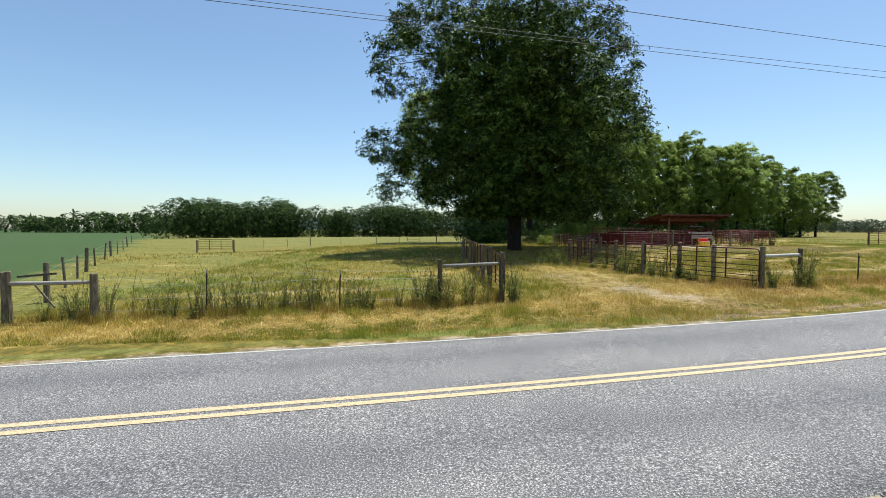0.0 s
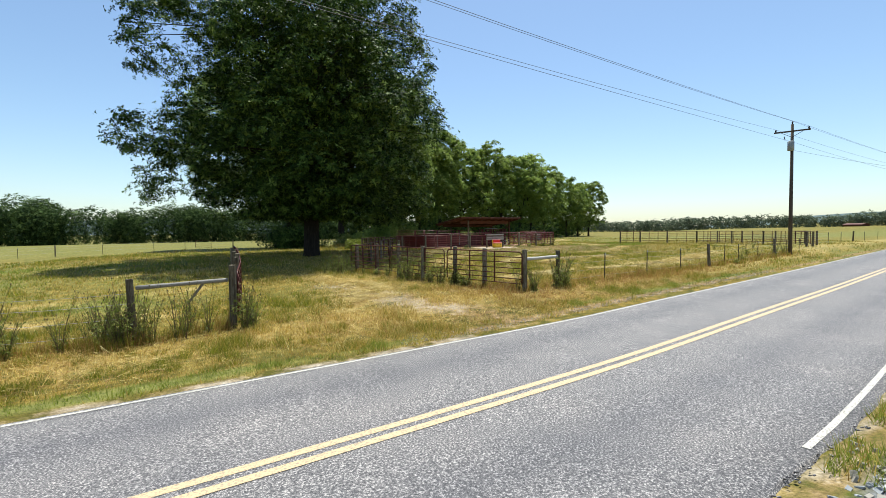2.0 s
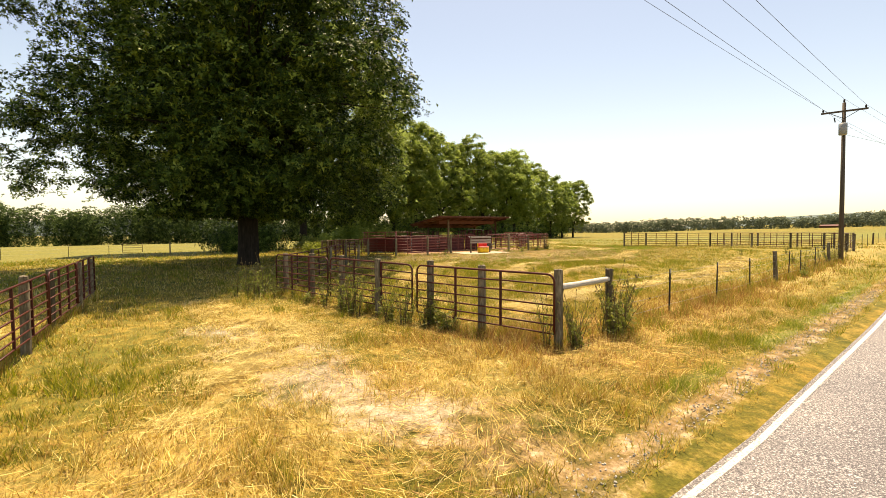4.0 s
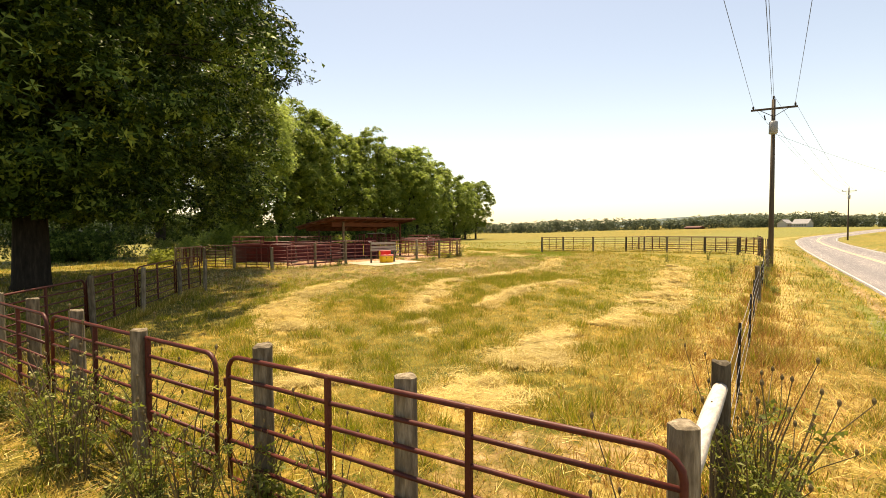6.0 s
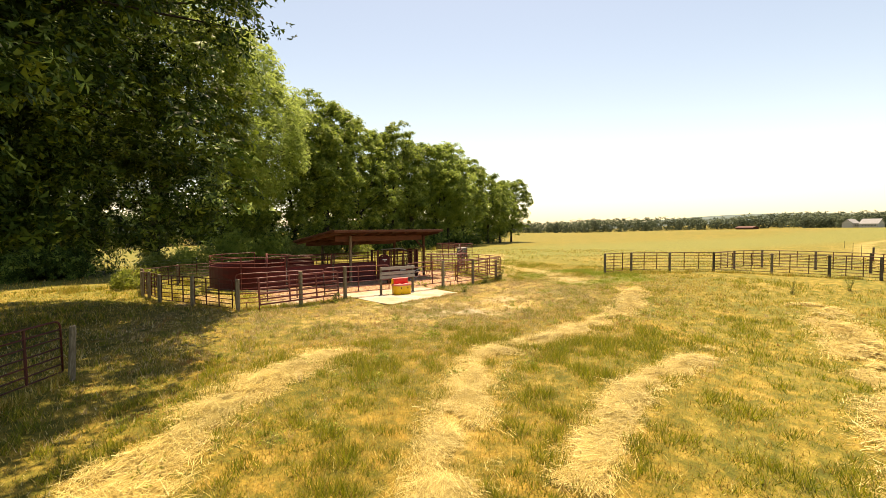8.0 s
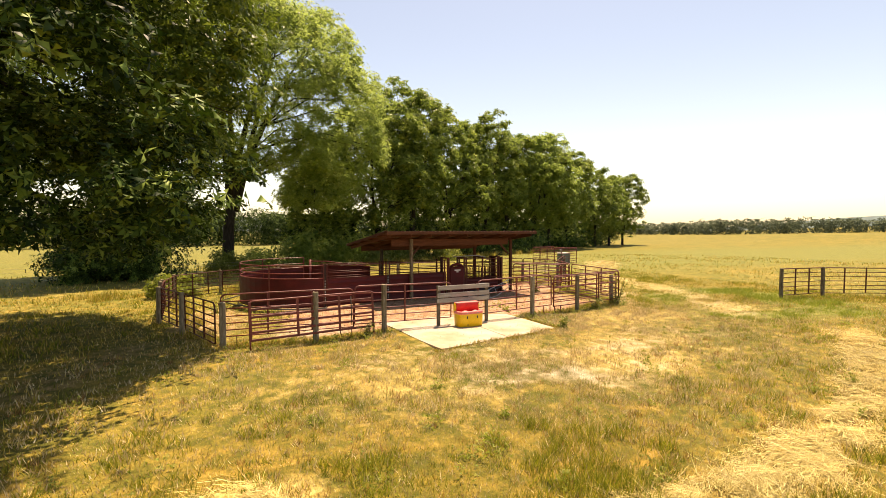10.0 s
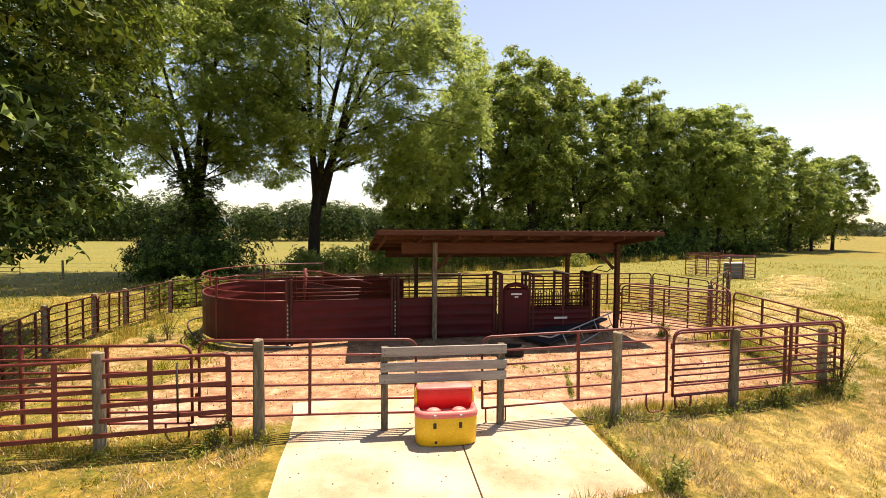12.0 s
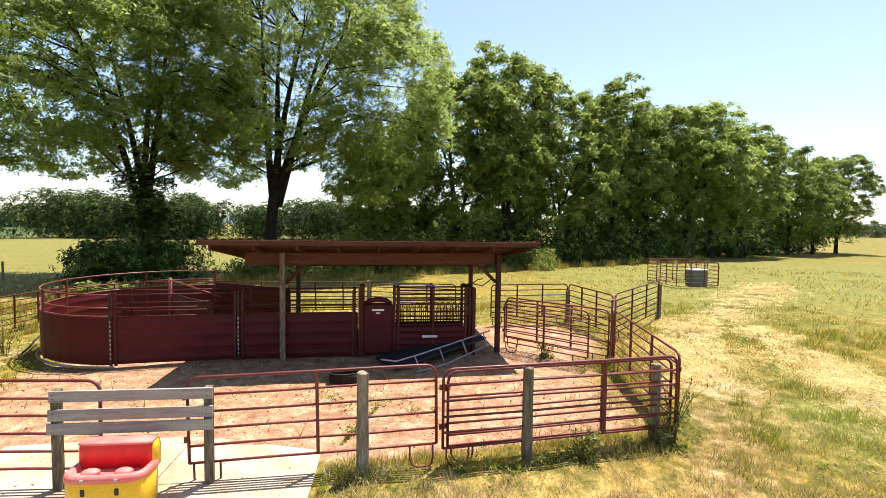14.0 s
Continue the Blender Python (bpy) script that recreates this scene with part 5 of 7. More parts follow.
def leafage(rng, cc, out, per, reach, stray=0.12):
    """Spray centres and the ways they face, in flattened pads round the clump centres."""
    m = len(cc)
    d = rng.normal(size=(m, per, 3))
    d /= np.linalg.norm(d, axis=2)[:, :, None]
    d[..., 2] = np.where(d[..., 2] < -0.35, -d[..., 2], d[..., 2])
    r = reach * rng.uniform(0.55, 1.45, (m, 1, 1)) * rng.random((m, per, 1)) ** 0.4 * np.where(rng.random((m, per, 1)) < stray, 1.55, 1.0)
    p = cc[:, None] + d * r * np.array([1.0, 1.0, 0.85]) - out[:, None] * r * 0.15
    nrm = d * 0.8 + out[:, None] * 0.4 + np.array([0, 0, 0.65]) + rng.normal(size=d.shape) * 0.45
    return p.reshape(-1, 3), nrm.reshape(-1, 3)


def boughs(rng, centre, radii, count, reach=0.62, size=0.46):
    """One main mass with rounded boughs standing out of it."""
    out = [(centre, tuple(q * 0.80 for q in radii))]
    for i in range(count):
        v = rng.normal(size=3)
        v /= np.linalg.norm(v)
        if v[2] < -0.75:
            v[2] *= -1
        k = size * rng.uniform(0.7, 1.15)
        out.append((tuple(centre[q] + v[q] * radii[q] * reach for q in range(3)), (radii[0] * k, radii[1] * k, radii[2] * k * 0.75)))
    return out


def tree(name, x, y, height, crown_c, radii, trunk_r, clumps, leaves, size, material, label, seed, low_cut=2.5, forks=3, clump_r=None, group="", lean=0.0, lobes=None, heart=0, twigs=130, side=None):
    rng = np.random.default_rng(seed)
    z0 = G(x, y)
    top = thing(name, pose(x, y, z0, 0, 0, 0), label, "tree", group)
    shape = (lobes or []) + boughs(rng, crown_c, radii, 0 if lobes else 18)
    cc, out = crown_clumps(rng, clumps, shape, low_cut)
    # trunk and limbs
    f = Form()
    hub = 0.24 * height
    stem = [(0, 0, -0.4), (0.02, 0, 0.3), (lean * 0.3, 0.0, hub * 0.6), (lean, 0.0, hub)]
    f.tube(stem, [trunk_r * 1.55, trunk_r * 1.12, trunk_r * 0.95, trunk_r * 0.9], 12)
    part("trunk", f, BARK, top, "dark rough bark on the trunk", True)
    mains = []
    for k in range(forks):
        a = 2 * math.pi * (k + 0.3 * rng.random()) / forks + seed
        tip = Vector((crown_c[0] + radii[0] * 0.42 * math.cos(a), crown_c[1] + radii[1] * 0.42 * math.sin(a), crown_c[2] + radii[2] * rng.uniform(0.25, 0.65)))
        start = Vector((lean, 0, hub * rng.uniform(0.75, 1.0)))
        pts = []
        for i in range(8):
            s = i / 7
            q = start.lerp(tip, s)
            q.x += 0.3 * math.sin(3 * s + a)
            q.z += 0.10 * height * math.sin(math.pi * s) * 0.5
            pts.append(q)
        f = Form()
        f.tube(pts, [trunk_r * (0.68 - 0.56 * i / 7) for i in range(8)], 8)
        part("limb", f, BARK, top, "", True)
        mains.append(pts)
    core = [q for pts in mains for q in pts[1:]] + [Vector((lean, 0, hub * s)) for s in (0.7, 0.9, 1.0)]
    core_a = np.array([tuple(q) for q in core])
    g = Form()
    for i in rng.permutation(len(cc))[: min(len(cc), twigs)]:
        p = Vector(cc[i])
        if p.z < hub + 1.5:
            continue
        dist = np.linalg.norm(core_a - cc[i], axis=1) + np.where(core_a[:, 2] < p.z - 0.5, 0, 4.0)
        q = core[int(np.argmin(dist))]
        length = (p - q).length
        r0 = min(trunk_r * 0.2, 0.016 + 0.007 * length)
        mid = q.lerp(p, 0.5) + Vector((0.06 * length * math.sin(i * 2.1), 0.06 * length * math.cos(i * 1.7), 0.14 * length))
        g.tube([q, q.lerp(mid, 0.55), mid, mid.lerp(p, 0.6), p], [r0, r0 * 0.85, r0 * 0.6, r0 * 0.4, 0.008], 5)
    tagged(part("branchwork", g, BARK, top, "thin dark branches inside the crown", True), kind="stuff")
    # leaves
    pts, nrm = leafage(rng, cc, out, leaves // len(cc), clump_r or 0.13 * max(radii))
    ok = pts[:, 2] > low_cut * 0.72
    pts, nrm, sizes = pts[ok], nrm[ok], np.full(ok.sum(), size)
    # extra inner and low sprays, mostly unseen, added to block light and deepen shade
    if heart:
        v = rng.normal(size=(heart, 3))
        v *= (rng.random(heart) ** 0.4 * 0.78 / np.linalg.norm(v, axis=1))[:, None]
        q = np.array(crown_c) + v * np.array(radii)
        k = heart // 2
        q[:k, 2] = low_cut + 0.6 + 3.4 * rng.random(k)
        q[:k, :2] = np.array(crown_c)[:2] + (q[:k, :2] - np.array(crown_c)[:2]) * 0.85
        big = np.r_[np.full(k, size * 1.05), np.full(heart - k, size * 1.6)]
        big = big[q[:, 2] > low_cut + 0.2]
        q = q[q[:, 2] > low_cut + 0.2]
        pts, nrm, sizes = np.concatenate([pts, q]), np.concatenate([nrm, rng.normal(size=q.shape) + np.array([0, 0, 0.6])]), np.r_[sizes, big]
    part("crown", fan_mesh("crown", pts, nrm, sizes, rng, material), material, top, "leafy green crown")
    if side:
        lobes2, clumps2, leaves2, material2, cut2 = side
        cs, ds = crown_clumps(rng, clumps2, lobes2, cut2)
        sp, sn = leafage(rng, cs, ds, leaves2 // len(cs), clump_r or 0.9)
        part("bough", fan_mesh("bough", sp, sn, size, rng, material2), material2, top, "yellow-green bough with sunlight put into its leaf colour")
        g = Form()
        for c in cs[:40]:
            p, q = Vector(c), Vector((lean, 0, hub * 1.25))
            mid = q.lerp(p, 0.5) + Vector((0, 0, 1.2))
            g.tube([q, q.lerp(mid, 0.6), mid, mid.lerp(p, 0.6), p], [0.13, 0.10, 0.07, 0.04, 0.012], 6)
        tagged(part("branchwork", g, BARK, top, "thin dark branches inside the crown", True), kind="stuff")
    return top


BIG_BOUGHS = [((-10.2, -1.0, 16.4), (4.6, 4.6, 3.6)), ((-8.0, 0.0, 20.4), (4.4, 4.6, 3.2)), ((-11.0, -1.5, 9.3), (4.7, 4.2, 1.9)), ((-5.2, -2.6, 7.4), (4.2, 4.4, 2.2)), ((-4.6, 1.0, 23.2), (4.2, 4.6, 3.0)), ((1.0, -2.0, 24.6), (5.5, 5.5, 3.2)), ((5.2, -2.0, 21.4), (4.2, 4.4, 4.0)), ((7.0, -2.5, 16.0), (4.2, 4.6, 4.4)), ((7.4, -3.0, 11.0), (4.4, 4.8, 4.0)), ((1.5, -7.5, 13.0), (5.0, 4.0, 4.6)), ((-4.0, -7.0, 15.5), (4.5, 3.6, 4.0))]
BIG_BOUGHS += [((-3.0, -6.5, 10.0), (4.8, 4.0, 3.0)), ((1.0, -6.0, 6.8), (6.0, 5.0, 2.6)), ((6.8, -2.0, 6.2), (4.6, 4.6, 2.4)), ((-2.0, 7.5, 12.0), (6.0, 4.4, 6.5)), ((5.0, 7.5, 11.0), (5.0, 4.2, 6.0)), ((-8.0, 5.0, 11.0), (4.4, 4.4, 4.5)), ((-7.0, -1.0, 12.4), (4.2, 4.4, 2.4)), ((4.8, -8.5, 10.0), (3.8, 3.8, 3.8)), ((3.0, 6.5, 5.0), (6.0, 4.0, 2.4)), ((-4.5, 6.0, 5.2), (4.6, 3.6, 2.2)), ((7.3, 3.2, 5.4), (3.8, 4.2, 2.4)), ((0.0, -9.0, 18.5), (4.0, 3.2, 3.4)), ((-3.0, -2.0, 4.6), (5.5, 5.0, 1.5)), ((3.6, 1.0, 4.4), (6.5, 6.0, 1.6)), ((6.0, 6.0, 4.0), (4.5, 4.0, 1.8)), ((8.0, 2.0, 4.9), (4.6, 5.0, 2.2)), ((2.0, 9.5, 5.6), (6.0, 4.0, 2.8)), ((-6.0, 8.0, 5.8), (5.0, 4.2, 3.0)), ((-11.0, 3.0, 6.4), (4.0, 4.6, 2.6))]
BIG_BOUGHS = [((x * 0.94, y, z * 0.985), (a * 0.92, c, d * 0.95)) for (x, y, z), (a, c, d) in BIG_BOUGHS]
EAST_BOUGHS = [((6.3, 5.9, 11.5), (5.2, 5.4, 6.0)), ((8.4, 4.2, 12.5), (3.8, 4.6, 5.0)), ((4.0, 9.0, 9.5), (5.0, 4.6, 4.6)), ((9.2, 3.0, 8.6), (2.8, 3.4, 2.6)), ((2.0, 6.0, 17.0), (5.0, 5.0, 5.0))]
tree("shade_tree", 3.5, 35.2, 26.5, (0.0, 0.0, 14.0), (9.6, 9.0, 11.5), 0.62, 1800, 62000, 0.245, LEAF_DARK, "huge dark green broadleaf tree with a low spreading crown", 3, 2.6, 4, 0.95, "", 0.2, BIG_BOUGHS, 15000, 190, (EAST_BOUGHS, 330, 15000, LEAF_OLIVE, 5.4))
IVY_BOUGHS = [((-8.0, 0.0, 19.0), (5.0, 6.0, 5.4)), ((-9.0, 0.0, 12.4), (4.8, 5.0, 3.8)), ((-1.0, 0.0, 22.6), (6.2, 6.0, 5.2)), ((3.2, 0.0, 17.0), (5.0, 6.0, 5.6)), ((-3.0, -2.5, 14.4), (6.0, 5.0, 5.0)), ((4.6, 0.0, 10.6), (3.4, 4.0, 3.2)), ((-6.0, 0.0, 9.2), (4.0, 4.0, 2.2)), ((0.0, 3.0, 16.0), (7.0, 5.0, 6.0)), ((-2.0, -5.0, 15.0), (7.0, 3.4, 7.0)), ((-8.5, -2.0, 16.0), (4.6, 4.0, 5.0))]
WILLOW_BOUGHS = [((10.6, 0.0, 16.0), (5.0, 6.0, 5.0)), ((7.4, 0.0, 20.6), (5.4, 6.0, 4.8)), ((0.0, 0.0, 24.0), (7.0, 7.0, 5.4)), ((-5.0, 0.0, 19.0), (5.4, 6.0, 5.6)), ((11.8, 0.0, 11.6), (3.8, 5.0, 3.4)), ((4.0, -1.0, 13.0), (7.4, 6.0, 3.6)), ((-5.0, 0.0, 12.4), (4.8, 5.0, 3.6)), ((2.0, -3.5, 18.4), (8.0, 5.0, 6.0)), ((8.6, 0.0, 8.0), (4.4, 5.0, 2.6)), ((-4.4, 0.0, 9.0), (3.8, 4.6, 2.2)), ((3.0, -6.0, 16.0), (8.0, 3.4, 7.5)), ((9.0, -4.0, 14.0), (5.0, 4.0, 5.0)), ((-4.0, -4.0, 15.0), (5.0, 4.0, 5.0))]
tree("ivy_tree", 4.6, 65.5, 26, (-1.0, 0.0, 15.0), (7.5, 6.0, 9.0), 0.42, 1500, 34000, 0.27, LEAF_LIGHT, "tall green tree with an ivy-clad dark trunk", 13, 4.6, 4, 0.85, "", 0.0, IVY_BOUGHS, 0, 90)
tree("willow", 12.8, 69.0, 29.5, (3.0, 0.0, 16.0), (8.5, 7.0, 9.5), 0.50, 2300, 52000, 0.25, LEAF_LIGHT, "tall yellow-green willow with several upright limbs", 21, 4.6, 5, 0.85, "", 0.5, WILLOW_BOUGHS, 0, 110)
ROW = [
    tree("hedgerow_tree", 29.3, 76.7, 20.5, (0, 0, 11.2), (6.6, 6.2, 9.6), 0.32, 330, 6600, 0.44, LEAF_MID, "tall leafy green tree in a field-edge row", 31, 1.2, 3, 0.78, "tree row", twigs=45, heart=260),
    tree("hedgerow_tree", 34.7, 79.2, 23, (0, 0, 12.4), (6.2, 6.6, 11.4), 0.34, 330, 6600, 0.44, LEAF_MID, "tall leafy green tree in a field-edge row", 37, 1.2, 3, 0.78, "tree row", twigs=45, heart=260),
    tree("hedgerow_tree", 41.2, 82.0, 21.5, (0, 0, 11.2), (6.8, 6.2, 10.2), 0.30, 330, 6600, 0.44, LEAF_MID, "dark leafy green tree in a field-edge row", 41, 1.0, 3, 0.78, "tree row", twigs=45, heart=260),
    tree("hedgerow_tree", 65.0, 91.6, 22, (0, 0, 11.6), (5.6, 5.6, 10.4), 0.30, 330, 6000, 0.44, LEAF_LIGHT, "bright yellow-green tree in a field-edge row", 47, 1.0, 3, 0.78, "tree row", twigs=45, heart=200),
]
for k, (i, x, y, s, turn) in enumerate([(1, 48.9, 85.6, 0.94, 70), (0, 54.5, 88.4, 1.0, 200), (3, 60.5, 89.8, 0.95, 150), (0, 72.0, 95.8, 0.96, 310), (2, 83.3, 100.8, 0.84, 240), (3, 89.5, 103.4, 0.74, 40), (0, 96.5, 106.7, 0.84, 120), (2, 23.5, 79.5, 0.8, 90), (0, 38.0, 90.0, 0.9, 30), (2, 52.0, 96.0, 0.9, 140), (1, 68.0, 103.0, 0.8, 260), (2, 84.0, 110.0, 0.75, 330), (0, 21.5, 72.5, 0.55, 15)]):
    copy_thing(ROW[i], pose(x, y, G(x, y), 0, 0, turn) @ Matrix.Diagonal((s, s, s, 1)))


def bush(x, y, w, h, n, material, label, seed, name="bush", category="bush", size=0.22):
    rng = np.random.default_rng(seed)
    top = thing(name, pose(x, y, G(x, y)), label, category, "bushes")
    k = max(6, n // 130)
    cc = rng.normal(size=(k, 3)) * np.array([w * 0.34, w * 0.34, h * 0.26]) + np.array([0, 0, h * 0.45])
    cc[:, 2] = np.clip(cc[:, 2], 0.15, h)
    f = Form()
    for c in cc[:14]:
        f.tube([(c[0] * 0.2, c[1] * 0.2, -0.1), (c[0] * 0.5, c[1] * 0.5, c[2] * 0.6), tuple(c)], [0.035, 0.02, 0.008], 5)
    part("branches", f, BARK, top)
    pts = (cc[:, None, :] + rng.normal(size=(k, n // k, 3)) * np.array([1, 1, 0.8]) * w * 0.14).reshape(-1, 3)
    pts = pts[pts[:, 2] > 0.02]
    pts = pts[rng.random(len(pts)) < 0.45]
    part("foliage", fan_mesh("foliage", pts, (pts - np.array([0, 0, h * 0.3])) + rng.normal(size=pts.shape) * 0.6, size, rng, material, 5), material, top)
    return top


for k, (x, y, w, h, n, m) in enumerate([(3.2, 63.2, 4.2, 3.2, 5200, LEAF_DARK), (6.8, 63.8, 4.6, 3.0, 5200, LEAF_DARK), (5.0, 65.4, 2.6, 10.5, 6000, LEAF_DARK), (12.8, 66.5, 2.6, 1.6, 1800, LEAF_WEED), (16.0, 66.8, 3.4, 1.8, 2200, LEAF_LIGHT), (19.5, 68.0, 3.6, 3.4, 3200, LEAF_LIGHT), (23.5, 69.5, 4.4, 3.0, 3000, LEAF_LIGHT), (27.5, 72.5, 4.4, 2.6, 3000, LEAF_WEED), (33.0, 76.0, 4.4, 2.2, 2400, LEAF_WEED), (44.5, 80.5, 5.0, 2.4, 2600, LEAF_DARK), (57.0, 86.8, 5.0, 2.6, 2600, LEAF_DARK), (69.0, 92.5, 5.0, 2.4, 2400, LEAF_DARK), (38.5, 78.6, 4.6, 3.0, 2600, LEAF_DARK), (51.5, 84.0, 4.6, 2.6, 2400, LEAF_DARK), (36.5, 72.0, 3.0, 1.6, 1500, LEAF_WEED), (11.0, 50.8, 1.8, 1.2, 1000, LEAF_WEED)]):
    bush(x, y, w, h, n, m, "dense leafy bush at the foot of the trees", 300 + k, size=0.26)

def undergrowth():
    rng = np.random.default_rng(55)
    line = np.array([(20, 72.5), (30, 78), (42, 83.5), (56, 90), (72, 97.5), (90, 106), (98, 110)], float)
    d = np.r_[0, np.cumsum(np.hypot(*np.diff(line, axis=0).T))]
    k = 260
    s = rng.uniform(0, d[-1], k)
    cx, cy = np.interp(s, d, line[:, 0]) + rng.normal(size=k) * 1.5, np.interp(s, d, line[:, 1]) + rng.uniform(-1.5, 9, k)
    cz = land(cx, cy) + rng.uniform(0.3, 4.6, k)
    q = (np.stack([cx, cy, cz], 1)[:, None, :] + rng.normal(size=(k, 26, 3)) * np.array([1.1, 1.1, 0.8])).reshape(-1, 3)
    # the dark leaf colour stands in for the shade under the row
    tagged(new("undergrowth", fan_mesh("undergrowth", q, rng.normal(size=q.shape) + np.array([0, -0.4, 0.8]), 0.6, rng, LEAF_DARK, 5)), "tangled undergrowth below the tree row, darkened to stand for shade", "undergrowth", kind="stuff")


undergrowth()

# ---------------------------------------------------------------- woods and hills on the horizon


def woods(name, line, depth, h0, h1, count, size, seed, label, material):
    rng = np.random.default_rng(seed)
    pts = np.array(line, float)
    d = np.r_[0, np.cumsum(np.hypot(*np.diff(pts, axis=0).T))]
    k = max(10, int(d[-1] / (h1 * 0.42)))
    s = np.sort(rng.uniform(0, d[-1], k * 7))
    cx, cy = np.interp(s, d, pts[:, 0]), np.interp(s, d, pts[:, 1])
    cx += rng.uniform(-0.3, 1, len(s)) * depth * 0.15
    cy += rng.uniform(0, 1, len(s)) * depth
    hh = h0 + (h1 - h0) * (0.30 + 0.30 * np.sin(s * 0.045 + seed) + 0.15 * np.sin(s * 0.13) + 0.75 * rng.random(len(s)))
    zz = land(cx, cy)
    n = max(8, count // len(s))
    v = rng.normal(size=(len(s), n, 3))
    v[..., 2] += 0.2
    v /= np.linalg.norm(v, axis=2)[:, :, None]
    low = v[..., 2] < 0
    v[..., :2] = np.where(low[..., None], v[..., :2] / (np.linalg.norm(v[..., :2], axis=2)[..., None] + 0.05), v[..., :2])
    rad = np.stack([hh * 0.34, hh * 0.34, hh * 0.50], 1)[:, None, :] * rng.uniform(0.8, 1.05, (len(s), n, 1))
    q = (v * rad + np.stack([cx, cy, zz + hh * 0.5], 1)[:, None, :]).reshape(-1, 3)
    ob = new(name, fan_mesh(name, q, v.reshape(-1, 3) + np.array([0, 0, 0.5]) + rng.normal(size=q.shape) * 0.4, size, rng, material, 5))
    return tagged(ob, label, "woods", kind="stuff")


woods("far_woods", [(-119, 182), (-100, 196), (-76, 213)], 26, 13, 20, 12000, 0.95, 4, "tall dark green woods beyond the crop field", LEAF_FAR)
woods("far_woods", [(-78, 211), (-60, 224), (-20, 236), (30, 240), (70, 250)], 26, 11, 17, 36000, 0.85, 5, "dark green belt of woods beyond the pasture", LEAF_FAR)
woods("far_woods", [(-420, 330), (-300, 350), (-200, 330), (-130, 300)], 40, 10, 15, 4200, 2.6, 6, "distant dark woods beyond the crop", LEAF_FAR)
woods("far_woods", [(120, 330), (200, 330), (290, 300), (360, 230), (400, 170), (440, 110), (470, 40), (520, -60)], 70, 7, 11, 12000, 1.9, 8, "distant line of woods beyond the open pasture", LEAF_HAZE_TINT)
woods("far_woods", [(330, 70), (350, 100), (365, 125)], 14, 6, 9, 900, 1.5, 9, "trees around the farmhouse", LEAF_HAZE_TINT)
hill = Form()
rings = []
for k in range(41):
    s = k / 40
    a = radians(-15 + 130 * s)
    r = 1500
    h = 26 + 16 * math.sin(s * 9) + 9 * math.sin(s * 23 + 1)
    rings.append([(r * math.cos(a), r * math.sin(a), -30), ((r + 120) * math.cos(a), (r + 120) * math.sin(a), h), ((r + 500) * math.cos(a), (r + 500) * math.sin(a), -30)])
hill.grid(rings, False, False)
tagged(part("distant_hills", hill, HILL_HAZE_TINT, smooth=True), "low wooded hills on the horizon with haze painted in", "hills", kind="structure")


def house(m, w, d, h, roof_h, label, wall_m, roof_m, windows):
    top = thing("farmhouse", m, label, "house", "farm buildings")
    part("wall", Form().box((0, 0, h / 2), (w, d, h), 0.02), wall_m, top)
    f = Form()
    o = 0.4
    ring = lambda x: [(x, -d / 2 - o, h - 0.1), (x, 0, h + roof_h), (x, d / 2 + o, h - 0.1), (x, d / 2 + o, h - 0.3), (x, 0, h + roof_h - 0.25), (x, -d / 2 - o, h - 0.3)]
    part("roof", f.grid([ring(-w / 2 - o), ring(w / 2 + o)]), roof_m, top)
    for s in (-1, 1):
        g = Form().grid([[(s * (w / 2 - 0.02), -d / 2, h - 0.1), (s * (w / 2 - 0.02), d / 2, h - 0.1), (s * (w / 2 - 0.02), 0, h + roof_h - 0.3)], [(s * w / 2, -d / 2, h - 0.1), (s * w / 2, d / 2, h - 0.1), (s * w / 2, 0, h + roof_h - 0.3)]])
        part("gable", g, wall_m, top)
    for k in range(windows):
        x = -w / 2 + w * (k + 1) / (windows + 1)
        wf = part("window", Form().box((x, -d / 2 - 0.02, h * 0.52), (1.2, 0.08, 1.4), 0.01), WHITE_PAINT, top)
        part("pane", Form().box((x, -d / 2 - 0.07, h * 0.52), (1.0, 0.03, 1.2)), GLASS, wf)
    return top


house(pose(322, 84, G(322, 84), 0, 0, -105) @ Matrix.Diagonal((0.72, 0.72, 0.72, 1)), 11, 7, 2.8, 3.4, "white farmhouse with a grey roof on the rise", PALE_WALL, ROOF_GREY, 5)
house(pose(325, 93, G(325, 93), 0, 0, -15) @ Matrix.Diagonal((0.72, 0.72, 0.72, 1)), 8, 7, 3.2, 3.0, "white side house with a steep grey roof", PALE_WALL, ROOF_GREY, 2)
house(pose(300, 132, G(300, 132), 0, 0, -110) @ Matrix.Diagonal((0.72, 0.72, 0.72, 1)), 15, 6, 1.6, 0.9, "low dark-roofed barn in the far pasture", SHED_WOOD, ROOF_METAL, 0)

# ---------------------------------------------------------------- weeds by the fences


